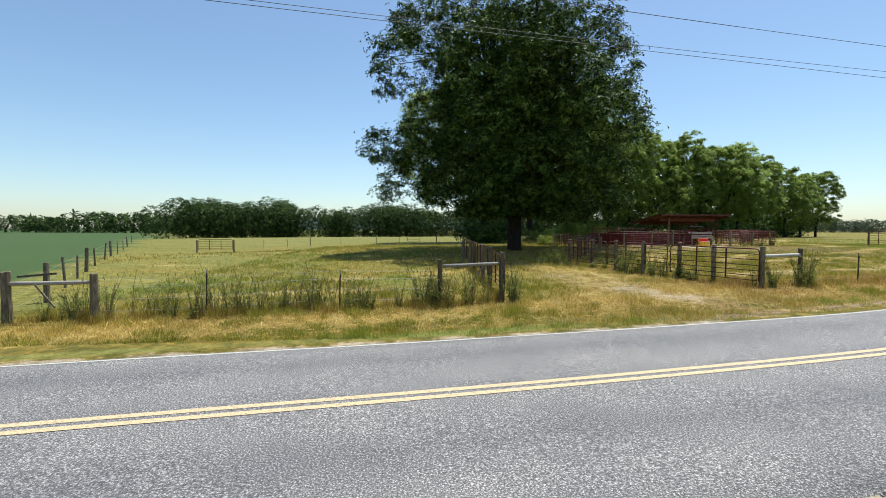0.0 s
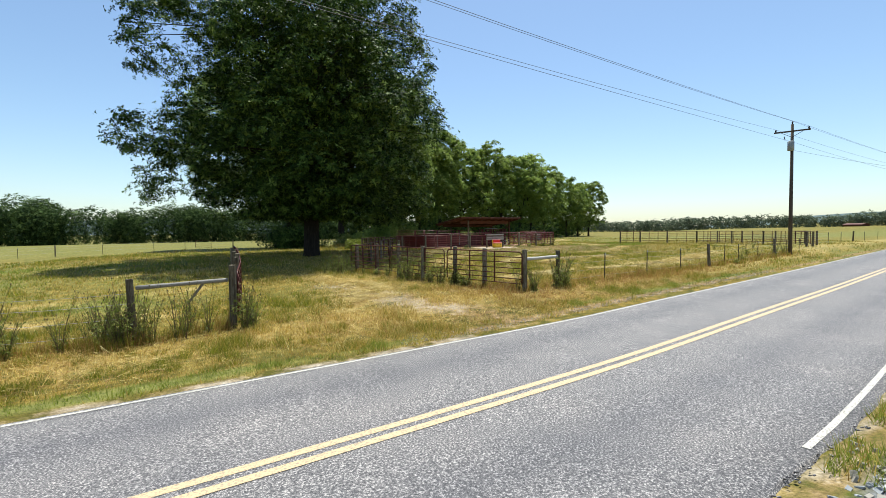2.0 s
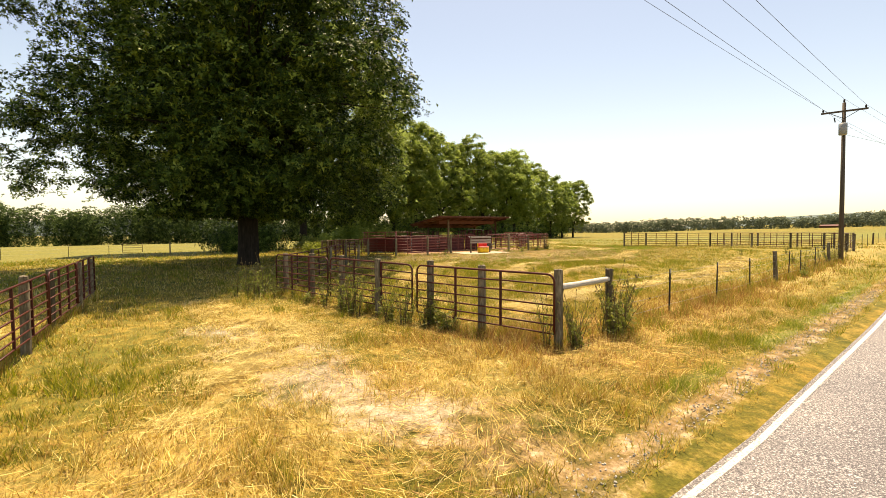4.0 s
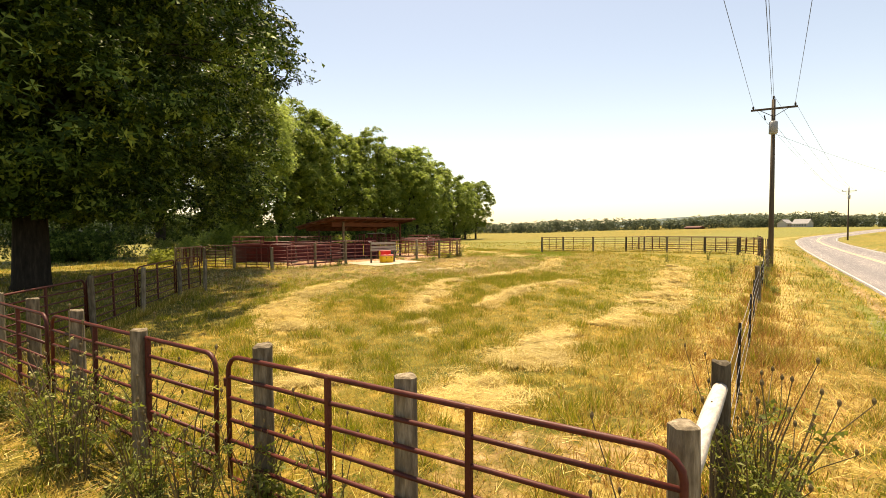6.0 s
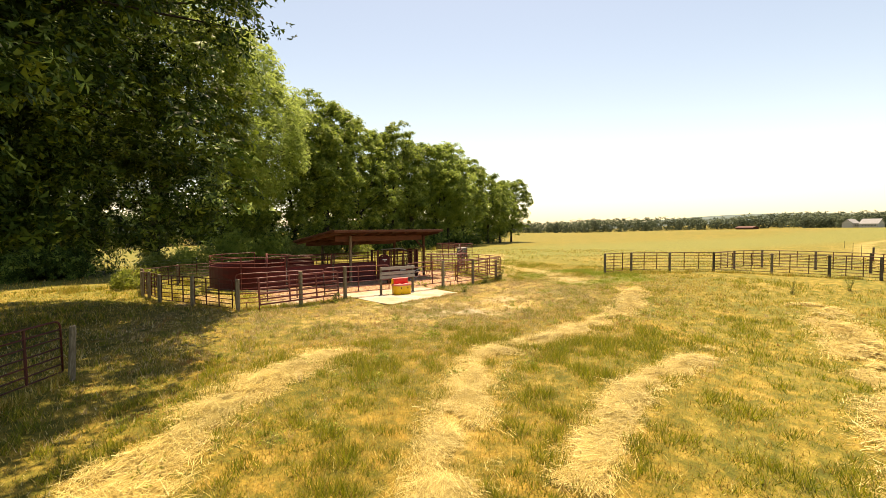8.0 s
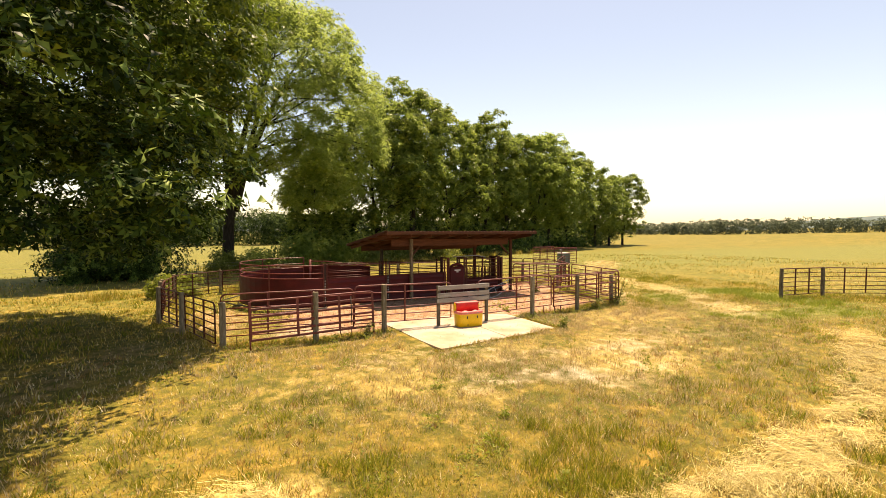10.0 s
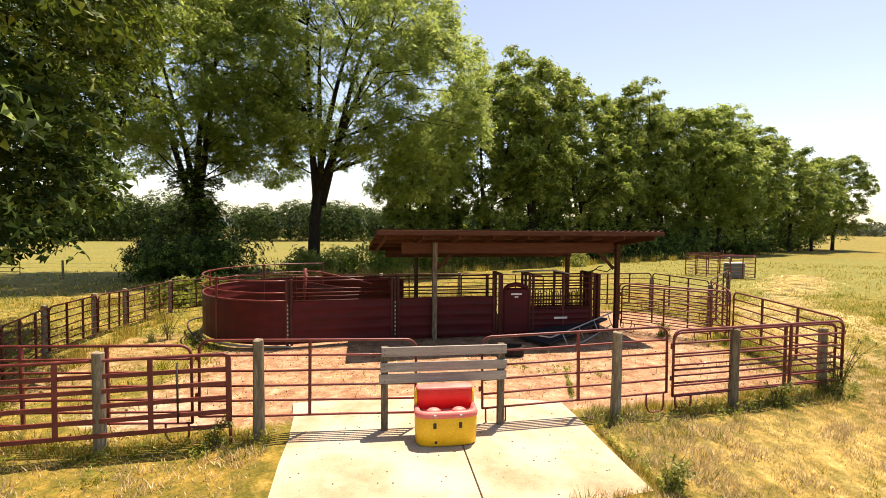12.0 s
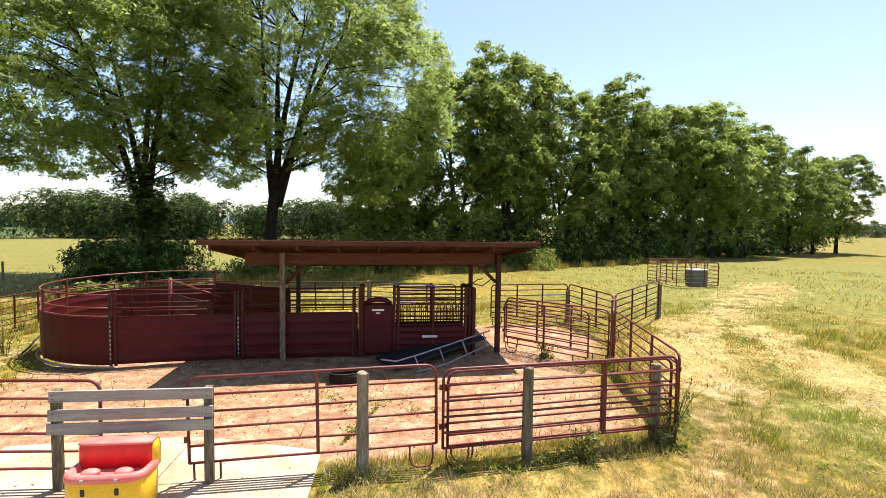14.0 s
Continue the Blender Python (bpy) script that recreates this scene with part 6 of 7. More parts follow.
def weed(seed, h, stems, label, heads=True, spread=0.22, leaf=0.07, leaf_n=150):
    rng = np.random.default_rng(seed)
    top = thing("weed", Matrix.Identity(4), label, "weed", "roadside weeds")
    pts = []
    for k in range(stems):
        f = Form()
        a = rng.uniform(0, 2 * math.pi)
        r = spread * rng.uniform(0.4, 1.4)
        hh = h * rng.uniform(0.6, 1.05)
        row = []
        for i in range(6):
            s = i / 5
            row.append((0.05 * math.cos(a) + r * s * s * math.cos(a) + rng.normal() * 0.012, 0.05 * math.sin(a) + r * s * s * math.sin(a) + rng.normal() * 0.012, hh * s - 0.05))
        radii = [0.009, 0.008, 0.007, 0.006, 0.004, 0.003]
        if heads:
            e = Vector(row[-1])
            row += [tuple(e + Vector((0, 0, q))) for q in (0.012, 0.03, 0.045)]
            radii += [0.011, 0.013, 0.004]
        f.tube(row, radii, 5)
        for i in range(leaf_n // stems):
            s = rng.uniform(0.05, 0.85)
            j = min(int(s * 5), 4)
            p = np.array(row[j]) * (1 - (s * 5 - j)) + np.array(row[j + 1]) * (s * 5 - j)
            pts.append(p + rng.normal(size=3) * np.array([0.075, 0.075, 0.03]) * (1.25 - s))
        part("stem", f, STEM, top)
    part("leaves", fan_mesh("weed_leaves", np.array(pts)[::3], rng.normal(size=(len(pts[::3]), 3)) + np.array([0, 0, 0.6]), leaf * 1.15, rng, LEAF_WEED, 5), LEAF_WEED, top)
    return top


WEEDS = [weed(51, 1.5, 7, "tall leggy thistle weed with dark seed heads", True, 0.30, 0.045, 250), weed(52, 1.2, 9, "bushy green roadside weed in dry grass", True, 0.36, 0.05, 330), weed(53, 0.6, 7, "low leafy green weed in dry grass", False, 0.25, 0.07, 260), weed(54, 1.45, 5, "tall dry brown weed stalks with seed heads", True, 0.26, 0.045, 110)]
spots = [(0, -2.1, 7.7), (1, -1.9, 7.9), (1, -4.9, 7.0), (0, -5.1, 7.35), (3, -5.4, 7.2), (1, -7.0, 6.9), (0, -7.6, 7.2), (1, -8.6, 6.8), (1, -9.6, 6.7), (0, -10.2, 6.6), (1, -12.9, 5.9), (1, -13.3, 6.1), (0, -13.1, 6.3), (1, -6.1, 7.1), (3, -8.9, 7.0), (1, -15.8, 5.9), (1, -16.6, 5.8), (3, -3.6, 7.5), (1, 8.1, 8.55), (0, 9.45, 8.9), (1, 9.6, 9.0), (1, 9.9, 9.15), (3, 9.3, 9.05), (0, 9.85, 8.95), (3, 10.0, 9.3), (1, 5.55, 12.75), (1, 5.9, 12.3), (0, 5.0, 13.9), (0, 4.85, 14.1), (1, 4.7, 14.4)]
spots += [(2, 6.5, 11.2), (1, 4.5, 15.9), (2, 4.0, 16.6), (1, 3.3, 18.6), (0, 3.1, 19.3), (1, 2.9, 19.5), (2, 27.9, 14.0), (1, 29.4, 14.7), (0, 33.3, 15.9), (1, 36.4, 16.7), (1, 38.6, 17.3), (0, 39.0, 17.5), (1, 40.4, 17.8), (0, 39.6, 17.9), (1, 37.5, 17.2), (1, 35.5, 18.2), (2, 30.3, 37.0), (1, 30.55, 37.1), (2, 24.95, 33.75), (1, 14.3, 49.6), (0, 11.0, 47.0), (3, 41.5, 19.5), (1, 43.0, 22.5), (1, 39.5, 24.0), (2, 28.7, 36.5), (2, 18.5, 35.2), (2, 13.6, 42.6), (1, 13.9, 43.0), (2, 29.6, 42.4)]
pick = np.random.default_rng(58)
for k in range(64):
    u = pick.uniform(-16.6, -2.9)
    spots.append((int(pick.choice([0, 3, 3, 1, 3])), u, float(np.interp(u, [-17, -12, -4.7, -2.5], [5.6, 6.1, 7.2, 8.0])) + pick.uniform(-0.3, 0.75)))
for k in range(12):
    u = pick.uniform(0, 1)
    spots.append((int(pick.choice([0, 1, 2, 1])), 7.75 - 3.9 * u + pick.uniform(-0.3, 0.1), 8.65 + 10.9 * u))
used = set()
spots += [(0, -4.95, 7.1, 1.1), (1, -4.75, 6.95, 1.15), (1, -4.4, 7.1, 1.0), (0, -4.3, 7.4, 0.95), (1, -5.3, 7.0, 1.1), (3, -5.0, 7.4, 1.0), (1, -2.15, 7.75, 1.15), (0, -2.0, 8.0, 1.1), (1, -1.9, 8.3, 0.9), (0, -7.2, 6.8, 1.1), (1, -7.9, 6.9, 1.1), (1, -11.2, 6.3, 1.1), (0, -11.8, 6.2, 1.1)]
spots += [(0, 9.35, 8.8, 1.15), (1, 9.55, 8.75, 1.3), (1, 9.85, 8.95, 1.25), (0, 7.95, 8.45, 0.9), (1, 8.0, 8.35, 0.8), (1, 5.45, 12.7, 1.1), (0, 5.75, 12.35, 1.1), (1, 6.1, 11.9, 0.9), (0, 4.9, 14.2, 1.2), (1, 4.75, 14.5, 1.15), (1, 2.9, 18.9, 1.2), (1, 2.5, 19.6, 1.2), (1, 2.1, 19.9, 1.0), (0, 2.7, 19.3, 1.0)]
for k, (i, x, y, *own) in enumerate(spots):
    m = pose(x, y, G(x, y), 0, 0, (k * 67) % 360)
    s = own[0] if own else 0.72 + 0.42 * ((k * 37) % 10) / 10
    if i in used:
        copy_thing(WEEDS[i], m @ Matrix.Diagonal((s, s, s, 1)))
    else:
        WEEDS[i].matrix_world = m
        used.add(i)

# ---------------------------------------------------------------- grass, straw and hay




def free_ground(x, y):
    off, _ = road_at(x, y)
    ok = (off < -LANE + lane_in(x) - np.where(x < 4, 0.30, 0.42)) | (off > LANE + 0.55)
    ok &= ~((x > 19.4) & (x < 24.7) & (y > 32.7 + (x - 20) * 0.23) & (y < 36.9))
    return ok, off


def blades(x, y, z, h, w, lean, rng, flat=0.0):
    n = len(x)
    a = rng.uniform(0, 2 * math.pi, n)
    c = np.stack([x, y, z], 1)
    side = np.stack([np.cos(a), np.sin(a), np.zeros(n)], 1) * (w / 2)[:, None]
    b = rng.uniform(0, 2 * math.pi, n)
    tip = np.stack([np.cos(b) * lean * h, np.sin(b) * lean * h, h * np.sqrt(np.clip(1 - lean ** 2, 0.02, 1))], 1)
    return np.stack([c - side, c + side, c + tip], 1)


def sow():
    rng = np.random.default_rng(77)
    n = 4300000
    x, y = rng.uniform(-18, 44, n), rng.uniform(2.5, 52, n)
    d = np.minimum(line_dist(x, y, STRETCH), line_dist(x, y, VERGE_WAY) + 0.8)
    keep = rng.random(n) < 0.9 * np.exp(-(d / 6.0) ** 1.2) + 0.05
    x, y, d = x[keep], y[keep], d[keep]
    ok, off = free_ground(x, y)
    x, y, d, off = x[ok], y[ok], d[ok], off[ok]
    a, c = zones(x, y)
    bare = np.clip(a[:, 1] * 1.15 + a[:, 2] * 0.8, 0, 0.97)
    tuft = patches(x, y, 6, 0.42) + 0.5 * patches(x, y, 5, 1.3)
    keep = (rng.random(len(x)) > bare) & (rng.random(len(x)) < np.clip(0.66 + 0.7 * tuft, 0.34, 1.0))
    x, y, d, off, a, c = x[keep], y[keep], d[keep], off[keep], a[keep], c[keep]
    clump = 0.55 * patches(x, y, 5, 1.3) + 0.9 * patches(x, y, 6, 0.42)
    broad = patches(x, y, 8, 7.0)
    z = np.concatenate([land(x[k:k + 20000], y[k:k + 20000]) for k in range(0, len(x), 20000)]) - 0.01
    short = np.exp(-((np.hypot((x - 23) / 11, (y - 32) / 5)) ** 2))
    verge = np.exp(-((off + LANE + 4.2) / 1.6) ** 2)
    h = (0.055 + 0.075 * rng.random(len(x)) + 0.24 * np.clip(clump - 0.05, 0, 1)) * (1 + (0.35 + 0.6 * (x > 6)) * verge) * (1 - 0.35 * short)
    h *= 1 - 0.35 * a[:, 0]
    w = 0.009 + 0.0012 * d + 0.005 * rng.random(len(x))
    greenness = 0.46 + 0.75 * clump + 0.45 * broad - 0.75 * a[:, 0] - 0.25 * verge - 0.85 * short - 0.5 * np.exp(-((x - 5) / 6) ** 2 - ((y - 9) / 6) ** 2)
    lush = c[:, 1] > 0.35 + 0.2 * rng.random(len(x))
    green = (rng.random(len(x)) < np.clip(greenness, 0.06, 0.9)) & ~lush
    dry = ~green & ~lush
    lean = rng.uniform(0.2, 0.85, len(x))
    tan = dry & (rng.random(len(x)) < 2.0 * short)
    fence = np.exp(-(line_dist(x, y, [(6.5, 10.6), (7.8, 8.2), (14, 10.4), (30, 15.2), (41, 18.4)]) / 1.5) ** 2)
    rust = dry & ~tan & (rng.random(len(x)) < 0.75 * fence)
    dry &= ~tan & ~rust
    for name, m, sel, label in (("tan_stubble", BLADE_TAN, tan, "short tan grass stubble before the pen"), ("rusty_grass", BLADE_RUST, rust, "red-brown dead grass along the wire fence"), ("dry_grass", BLADE_DRY, dry, "dry straw-yellow pasture grass"), ("green_grass", BLADE_GREEN, green, "thin green pasture grass"), ("lush_grass", BLADE_LUSH, lush, "fresh green grass along the road verge")):
        tri = blades(x[sel], y[sel], z[sel], h[sel], w[sel], lean[sel], rng)
        tagged(new(name, raw_mesh(name, tri, 3, m)), label, "grass", kind="stuff")


sow()


def stubble():
    """Small cropped tufts, olive and brown, dotted over the ground before the pen."""
    rng = np.random.default_rng(83)
    n = 5200
    cx, cy = rng.uniform(9, 36, n), rng.uniform(19, 36, n)
    sel = (rng.random(n) < np.exp(-((cx - 21) / 10) ** 2 - ((cy - 29) / 6.0) ** 2)) & (patches(cx, cy, 84, 2.6) > -0.45)
    cx, cy = cx[sel], cy[sel]
    per = 16
    r = rng.uniform(0.03, 0.085, len(cx))
    x = np.repeat(cx, per) + np.repeat(r, per) * rng.normal(size=len(cx) * per)
    y = np.repeat(cy, per) + np.repeat(r, per) * rng.normal(size=len(cx) * per)
    tall = np.repeat(rng.uniform(0.07, 0.20, len(cx)), per) * rng.uniform(0.5, 1.1, len(x))
    kind = np.repeat(rng.random(len(cx)), per)
    ok, _ = free_ground(x, y)
    inside = (x > 14) & (x < 31) & (y > np.interp(x, [14, 19, 25.3, 30.4], [35.3, 35.3, 35.9, 37.0]))
    ok &= ~inside
    x, y, tall, kind = x[ok], y[ok], tall[ok], kind[ok]
    d = line_dist(x, y, STRETCH)
    tri = blades(x, y, land(x, y) - 0.01, tall, 0.008 + 0.0012 * d, rng.uniform(0.1, 0.75, len(x)), rng)
    for name, m, low, high in (("brown_tufts", BLADE_RUST, 0.0, 0.22), ("olive_tufts", BLADE_GREEN, 0.22, 0.62), ("tan_tufts", BLADE_TAN, 0.62, 1.0)):
        pick = (kind >= low) & (kind < high)
        tagged(new(name, raw_mesh(name, tri[pick], 3, m)), "small cropped grass tufts before the pen", "grass", kind="stuff")


stubble()


def far_pasture():
    """Coarser clumps of grass over the open pasture farther off."""
    rng = np.random.default_rng(79)
    n = 150000
    x, y = rng.uniform(-45, 85, n), rng.uniform(12, 82, n)
    d = line_dist(x, y, STRETCH)
    ok, off = free_ground(x, y)
    tuft = patches(x, y, 81, 1.1) + 0.6 * patches(x, y, 82, 6.0)
    inside = (x > 11) & (x < 33) & (y > 34) & (y < 50)
    sel = ok & (off < 0) & ~inside & (d > 7) & (d < 45) & (tuft > rng.uniform(-0.3, 1.1, n)) & (x > -22.5 - 0.52 * (y - 12))
    x, y, d, tuft = x[sel], y[sel], d[sel], tuft[sel]
    z = np.concatenate([land(x[k:k + 20000], y[k:k + 20000]) for k in range(0, len(x), 20000)]) - 0.02
    tri = blades(x, y, z, rng.uniform(0.10, 0.26, len(x)), 0.012 + 0.0016 * d, rng.uniform(0.1, 0.6, len(x)), rng)
    dry = rng.random(len(x)) < 0.55
    tagged(new("far_dry_grass", raw_mesh("far_dry_grass", tri[dry], 3, BLADE_DRY)), "dry grass clumps across the open pasture", "grass", kind="stuff")
    tagged(new("far_green_grass", raw_mesh("far_green_grass", tri[~dry], 3, BLADE_GREEN)), "green grass clumps across the open pasture", "grass", kind="stuff")


far_pasture()


def near_verge():
    rng = np.random.default_rng(37)
    n = 90000
    i = rng.integers(0, len(CENTRE), n * 4)
    i = i[(CENTRE[i, 0] > 2.5) & (CENTRE[i, 0] < 40)][:n]
    o = 3.86 + 0.95 * rng.random(len(i)) ** 1.2
    s = rng.uniform(-0.5, 0.5, len(i))
    x, y = CENTRE[i, 0] + SIDE[i, 0] * o + HEAD[i, 0] * s, CENTRE[i, 1] + SIDE[i, 1] * o + HEAD[i, 1] * s
    clump = patches(x, y, 41, 0.7)
    sel = clump > -0.15 - 0.3 * (x > 7)
    x, y, clump = x[sel], y[sel], clump[sel]
    z = land(x, y) - 0.01
    tri = blades(x, y, z, (0.08 + 0.2 * np.clip(clump + 0.3, 0, 1)) * rng.uniform(0.6, 1.2, len(x)), 0.009 + 0.008 * rng.random(len(x)), rng.uniform(0.1, 0.8, len(x)), rng)
    dry = rng.random(len(x)) < 0.22
    tagged(new("verge_grass", raw_mesh("verge_grass", tri[~dry], 3, BLADE_LUSH)), "green grass tufts at the edge of the asphalt", "grass", kind="stuff")
    tagged(new("verge_straw", raw_mesh("verge_straw", tri[dry], 3, BLADE_DRY)), "dry grass at the edge of the asphalt", "grass", kind="stuff")


near_verge()


def lay_hay():
    """Cut hay lying in rows, and loose wisps between."""
    rng = np.random.default_rng(91)
    allx, ally, allw, ang = [], [], [], []
    for pts, w in HAY_ROWS:
        p = np.array(pts, float)
        d = np.r_[0, np.cumsum(np.hypot(*np.diff(p, axis=0).T))]
        near = 1.25 if p[:, 1].max() < 32 else 0.16
        n = int(d[-1] * w * 3300 * near * (0.3 if p[0, 0] < 2 else 1.0))
        s = rng.uniform(0, d[-1], n)
        cx, cy = np.interp(s, d, p[:, 0]), np.interp(s, d, p[:, 1])
        q = np.clip(s + 0.5, 0, d[-1])
        tx, ty = np.interp(q, d, p[:, 0]) - cx, np.interp(q, d, p[:, 1]) - cy
        a0 = np.arctan2(ty, tx)
        o = rng.normal(size=n) * w * 0.55
        hx, hy = cx - np.sin(a0) * o, cy + np.cos(a0) * o
        gap = patches(hx, hy, 17, 1.9) + 0.7 * patches(hx, hy, 18, 0.6)
        sel = gap > -0.55 + 0.5 * rng.random(n)
        allx.append((cx - np.sin(a0) * o)[sel])
        ally.append((cy + np.cos(a0) * o)[sel])
        allw.append(np.exp(-(o / (w * 0.7)) ** 2)[sel])
        swirl = 1.5 * patches(hx, hy, 19, 1.1)
        ang.append((a0 + swirl + rng.normal(size=n) * 0.7)[sel])
    x, y, m, a = (np.concatenate(q) for q in (allx, ally, allw, ang))
    d = line_dist(x, y, STRETCH)
    n = len(x)
    z = np.concatenate([land(x[k:k + 20000], y[k:k + 20000]) for k in range(0, n, 20000)])
    z += 0.015 + m * rng.uniform(0, 0.075, n) * (1 + 0.8 * patches(x, y, 18, 0.6))
    length = rng.uniform(0.14, 0.55, n)
    w = 0.0017 + 0.0005 * d + 0.0015 * rng.random(n)
    tilt = rng.normal(size=n) * 0.12
    u = np.stack([np.cos(a), np.sin(a), tilt], 1) * length[:, None] * 0.5
    side = np.stack([-np.sin(a), np.cos(a), rng.normal(size=n) * 0.25], 1) * w[:, None]
    c = np.stack([x, y, z + np.abs(tilt) * length * 0.4], 1)
    slivers = np.stack([c - u - side, c - u + side, c + u], 1)
    tagged(new("hay_windrow", raw_mesh("hay_windrow", slivers, 3, HAY)), "golden cut hay lying in loose rows", "hay", kind="stuff")


lay_hay()


def lodged():
    """Long dead grass lying matted beside the track and the gates."""
    rng = np.random.default_rng(93)
    n = 150000
    x, y = rng.uniform(-14, 17, n), rng.uniform(2.5, 20, n)
    d = np.minimum(line_dist(x, y, [(-12, 4.6), (-3, 6.4), (2.2, 7.0), (4.4, 9.5), (3.0, 15)]), line_dist(x, y, [(4, 6.6), (9, 7.6), (17, 9.6)]) + 0.3)
    ok, off = free_ground(x, y)
    a, c = zones(x, y)
    mat = patches(x, y, 94, 1.4)
    sel = ok & (off < -LANE - 0.9) & (rng.random(n) < np.exp(-(d / 2.6) ** 2) * np.clip(0.62 + 0.5 * mat, 0.12, 1.0)) & (rng.random(n) > 0.8 * a[:, 2])
    x, y, mat = x[sel], y[sel], mat[sel]
    n = len(x)
    z = np.concatenate([land(x[k:k + 20000], y[k:k + 20000]) for k in range(0, n, 20000)]) + rng.uniform(0.01, 0.09, n)
    way = 2.2 * patches(x, y, 95, 1.7) + rng.normal(size=n) * 0.55
    length, w = rng.uniform(0.16, 0.5, n), rng.uniform(0.0022, 0.0052, n)
    tilt = rng.normal(size=n) * 0.20
    u = np.stack([np.cos(way), np.sin(way), tilt], 1) * length[:, None] * 0.5
    side = np.stack([-np.sin(way), np.cos(way), rng.normal(size=n) * 0.3], 1) * w[:, None]
    c = np.stack([x, y, z + np.abs(tilt) * length * 0.4], 1)
    tri = np.stack([c - u - side, c - u + side, c + u], 1)
    rust = rng.random(n) < 0.22
    tagged(new("matted_grass", raw_mesh("matted_grass", tri[~rust], 3, BLADE_DRY)), "long golden dead grass lying matted", "grass", kind="stuff")
    tagged(new("matted_rusty_grass", raw_mesh("matted_rusty_grass", tri[rust], 3, BLADE_RUST)), "long red-brown dead grass lying matted", "grass", kind="stuff")


lodged()


def forbs():
    """Low leafy green weeds along the pen's foot, the pad and in the pasture."""
    rng = np.random.default_rng(97)
    xs, ys = [], []
    for pts, w, per in (([(24.9, 35.6), (27.9, 36.3), (31.1, 37.1)], 0.32, 70), ([(24.85, 33.7), (24.75, 35.6)], 0.2, 60), ([(14.3, 35.0), (19.3, 35.2)], 0.25, 90), ([(31.2, 37.3), (31.6, 41.4), (32.6, 44)], 0.5, 60), ([(23.6, 39.0), (26.6, 38.6)], 0.35, 50), ([(24.7, 36.6), (25.2, 38.6)], 0.3, 70), ([(14.4, 42.4), (16.0, 41.4)], 0.3, 80)):
        p = np.array(pts, float)
        d = np.r_[0, np.cumsum(np.hypot(*np.diff(p, axis=0).T))]
        n = int(d[-1] * per)
        q = rng.uniform(0, d[-1], n)
        q = np.round(q / 0.35) * 0.35 + rng.normal(size=n) * 0.09
        o = np.sin(np.round(q / 0.35) * 7.7) * w * 0.7 + rng.normal(size=n) * w * 0.35
        xs.append(np.interp(q, d, p[:, 0]) + 0.3 * o)
        ys.append(np.interp(q, d, p[:, 1]) + o)
    for k in range(260):
        cx, cy = rng.uniform(10, 40), rng.uniform(22, 44)
        if 12.5 < cx < 31.5 and cy > 34.5 or line_dist(np.array([cx]), np.array([cy]), STRETCH)[0] > 9 or 19 < cx < 25.5 and cy > 31.8:
            continue
        n = int(rng.integers(10, 42))
        r = rng.uniform(0.07, 0.22)
        xs.append(cx + rng.normal(size=n) * r)
        ys.append(cy + rng.normal(size=n) * r)
    x, y = np.concatenate(xs), np.concatenate(ys)
    ok, _ = free_ground(x, y)
    x, y = x[ok], y[ok]
    c = np.stack([x, y, land(x, y) + 0.02 + 0.2 * rng.random(len(x)) ** 2], 1)
    tagged(new("low_weeds", fan_mesh("low_weeds", c, rng.normal(size=c.shape) * 0.6 + np.array([0, 0, 0.8]), 0.045, rng, BLADE_LUSH, 6)), "low leafy green weeds along the pen fence", "weeds", kind="stuff")


forbs()


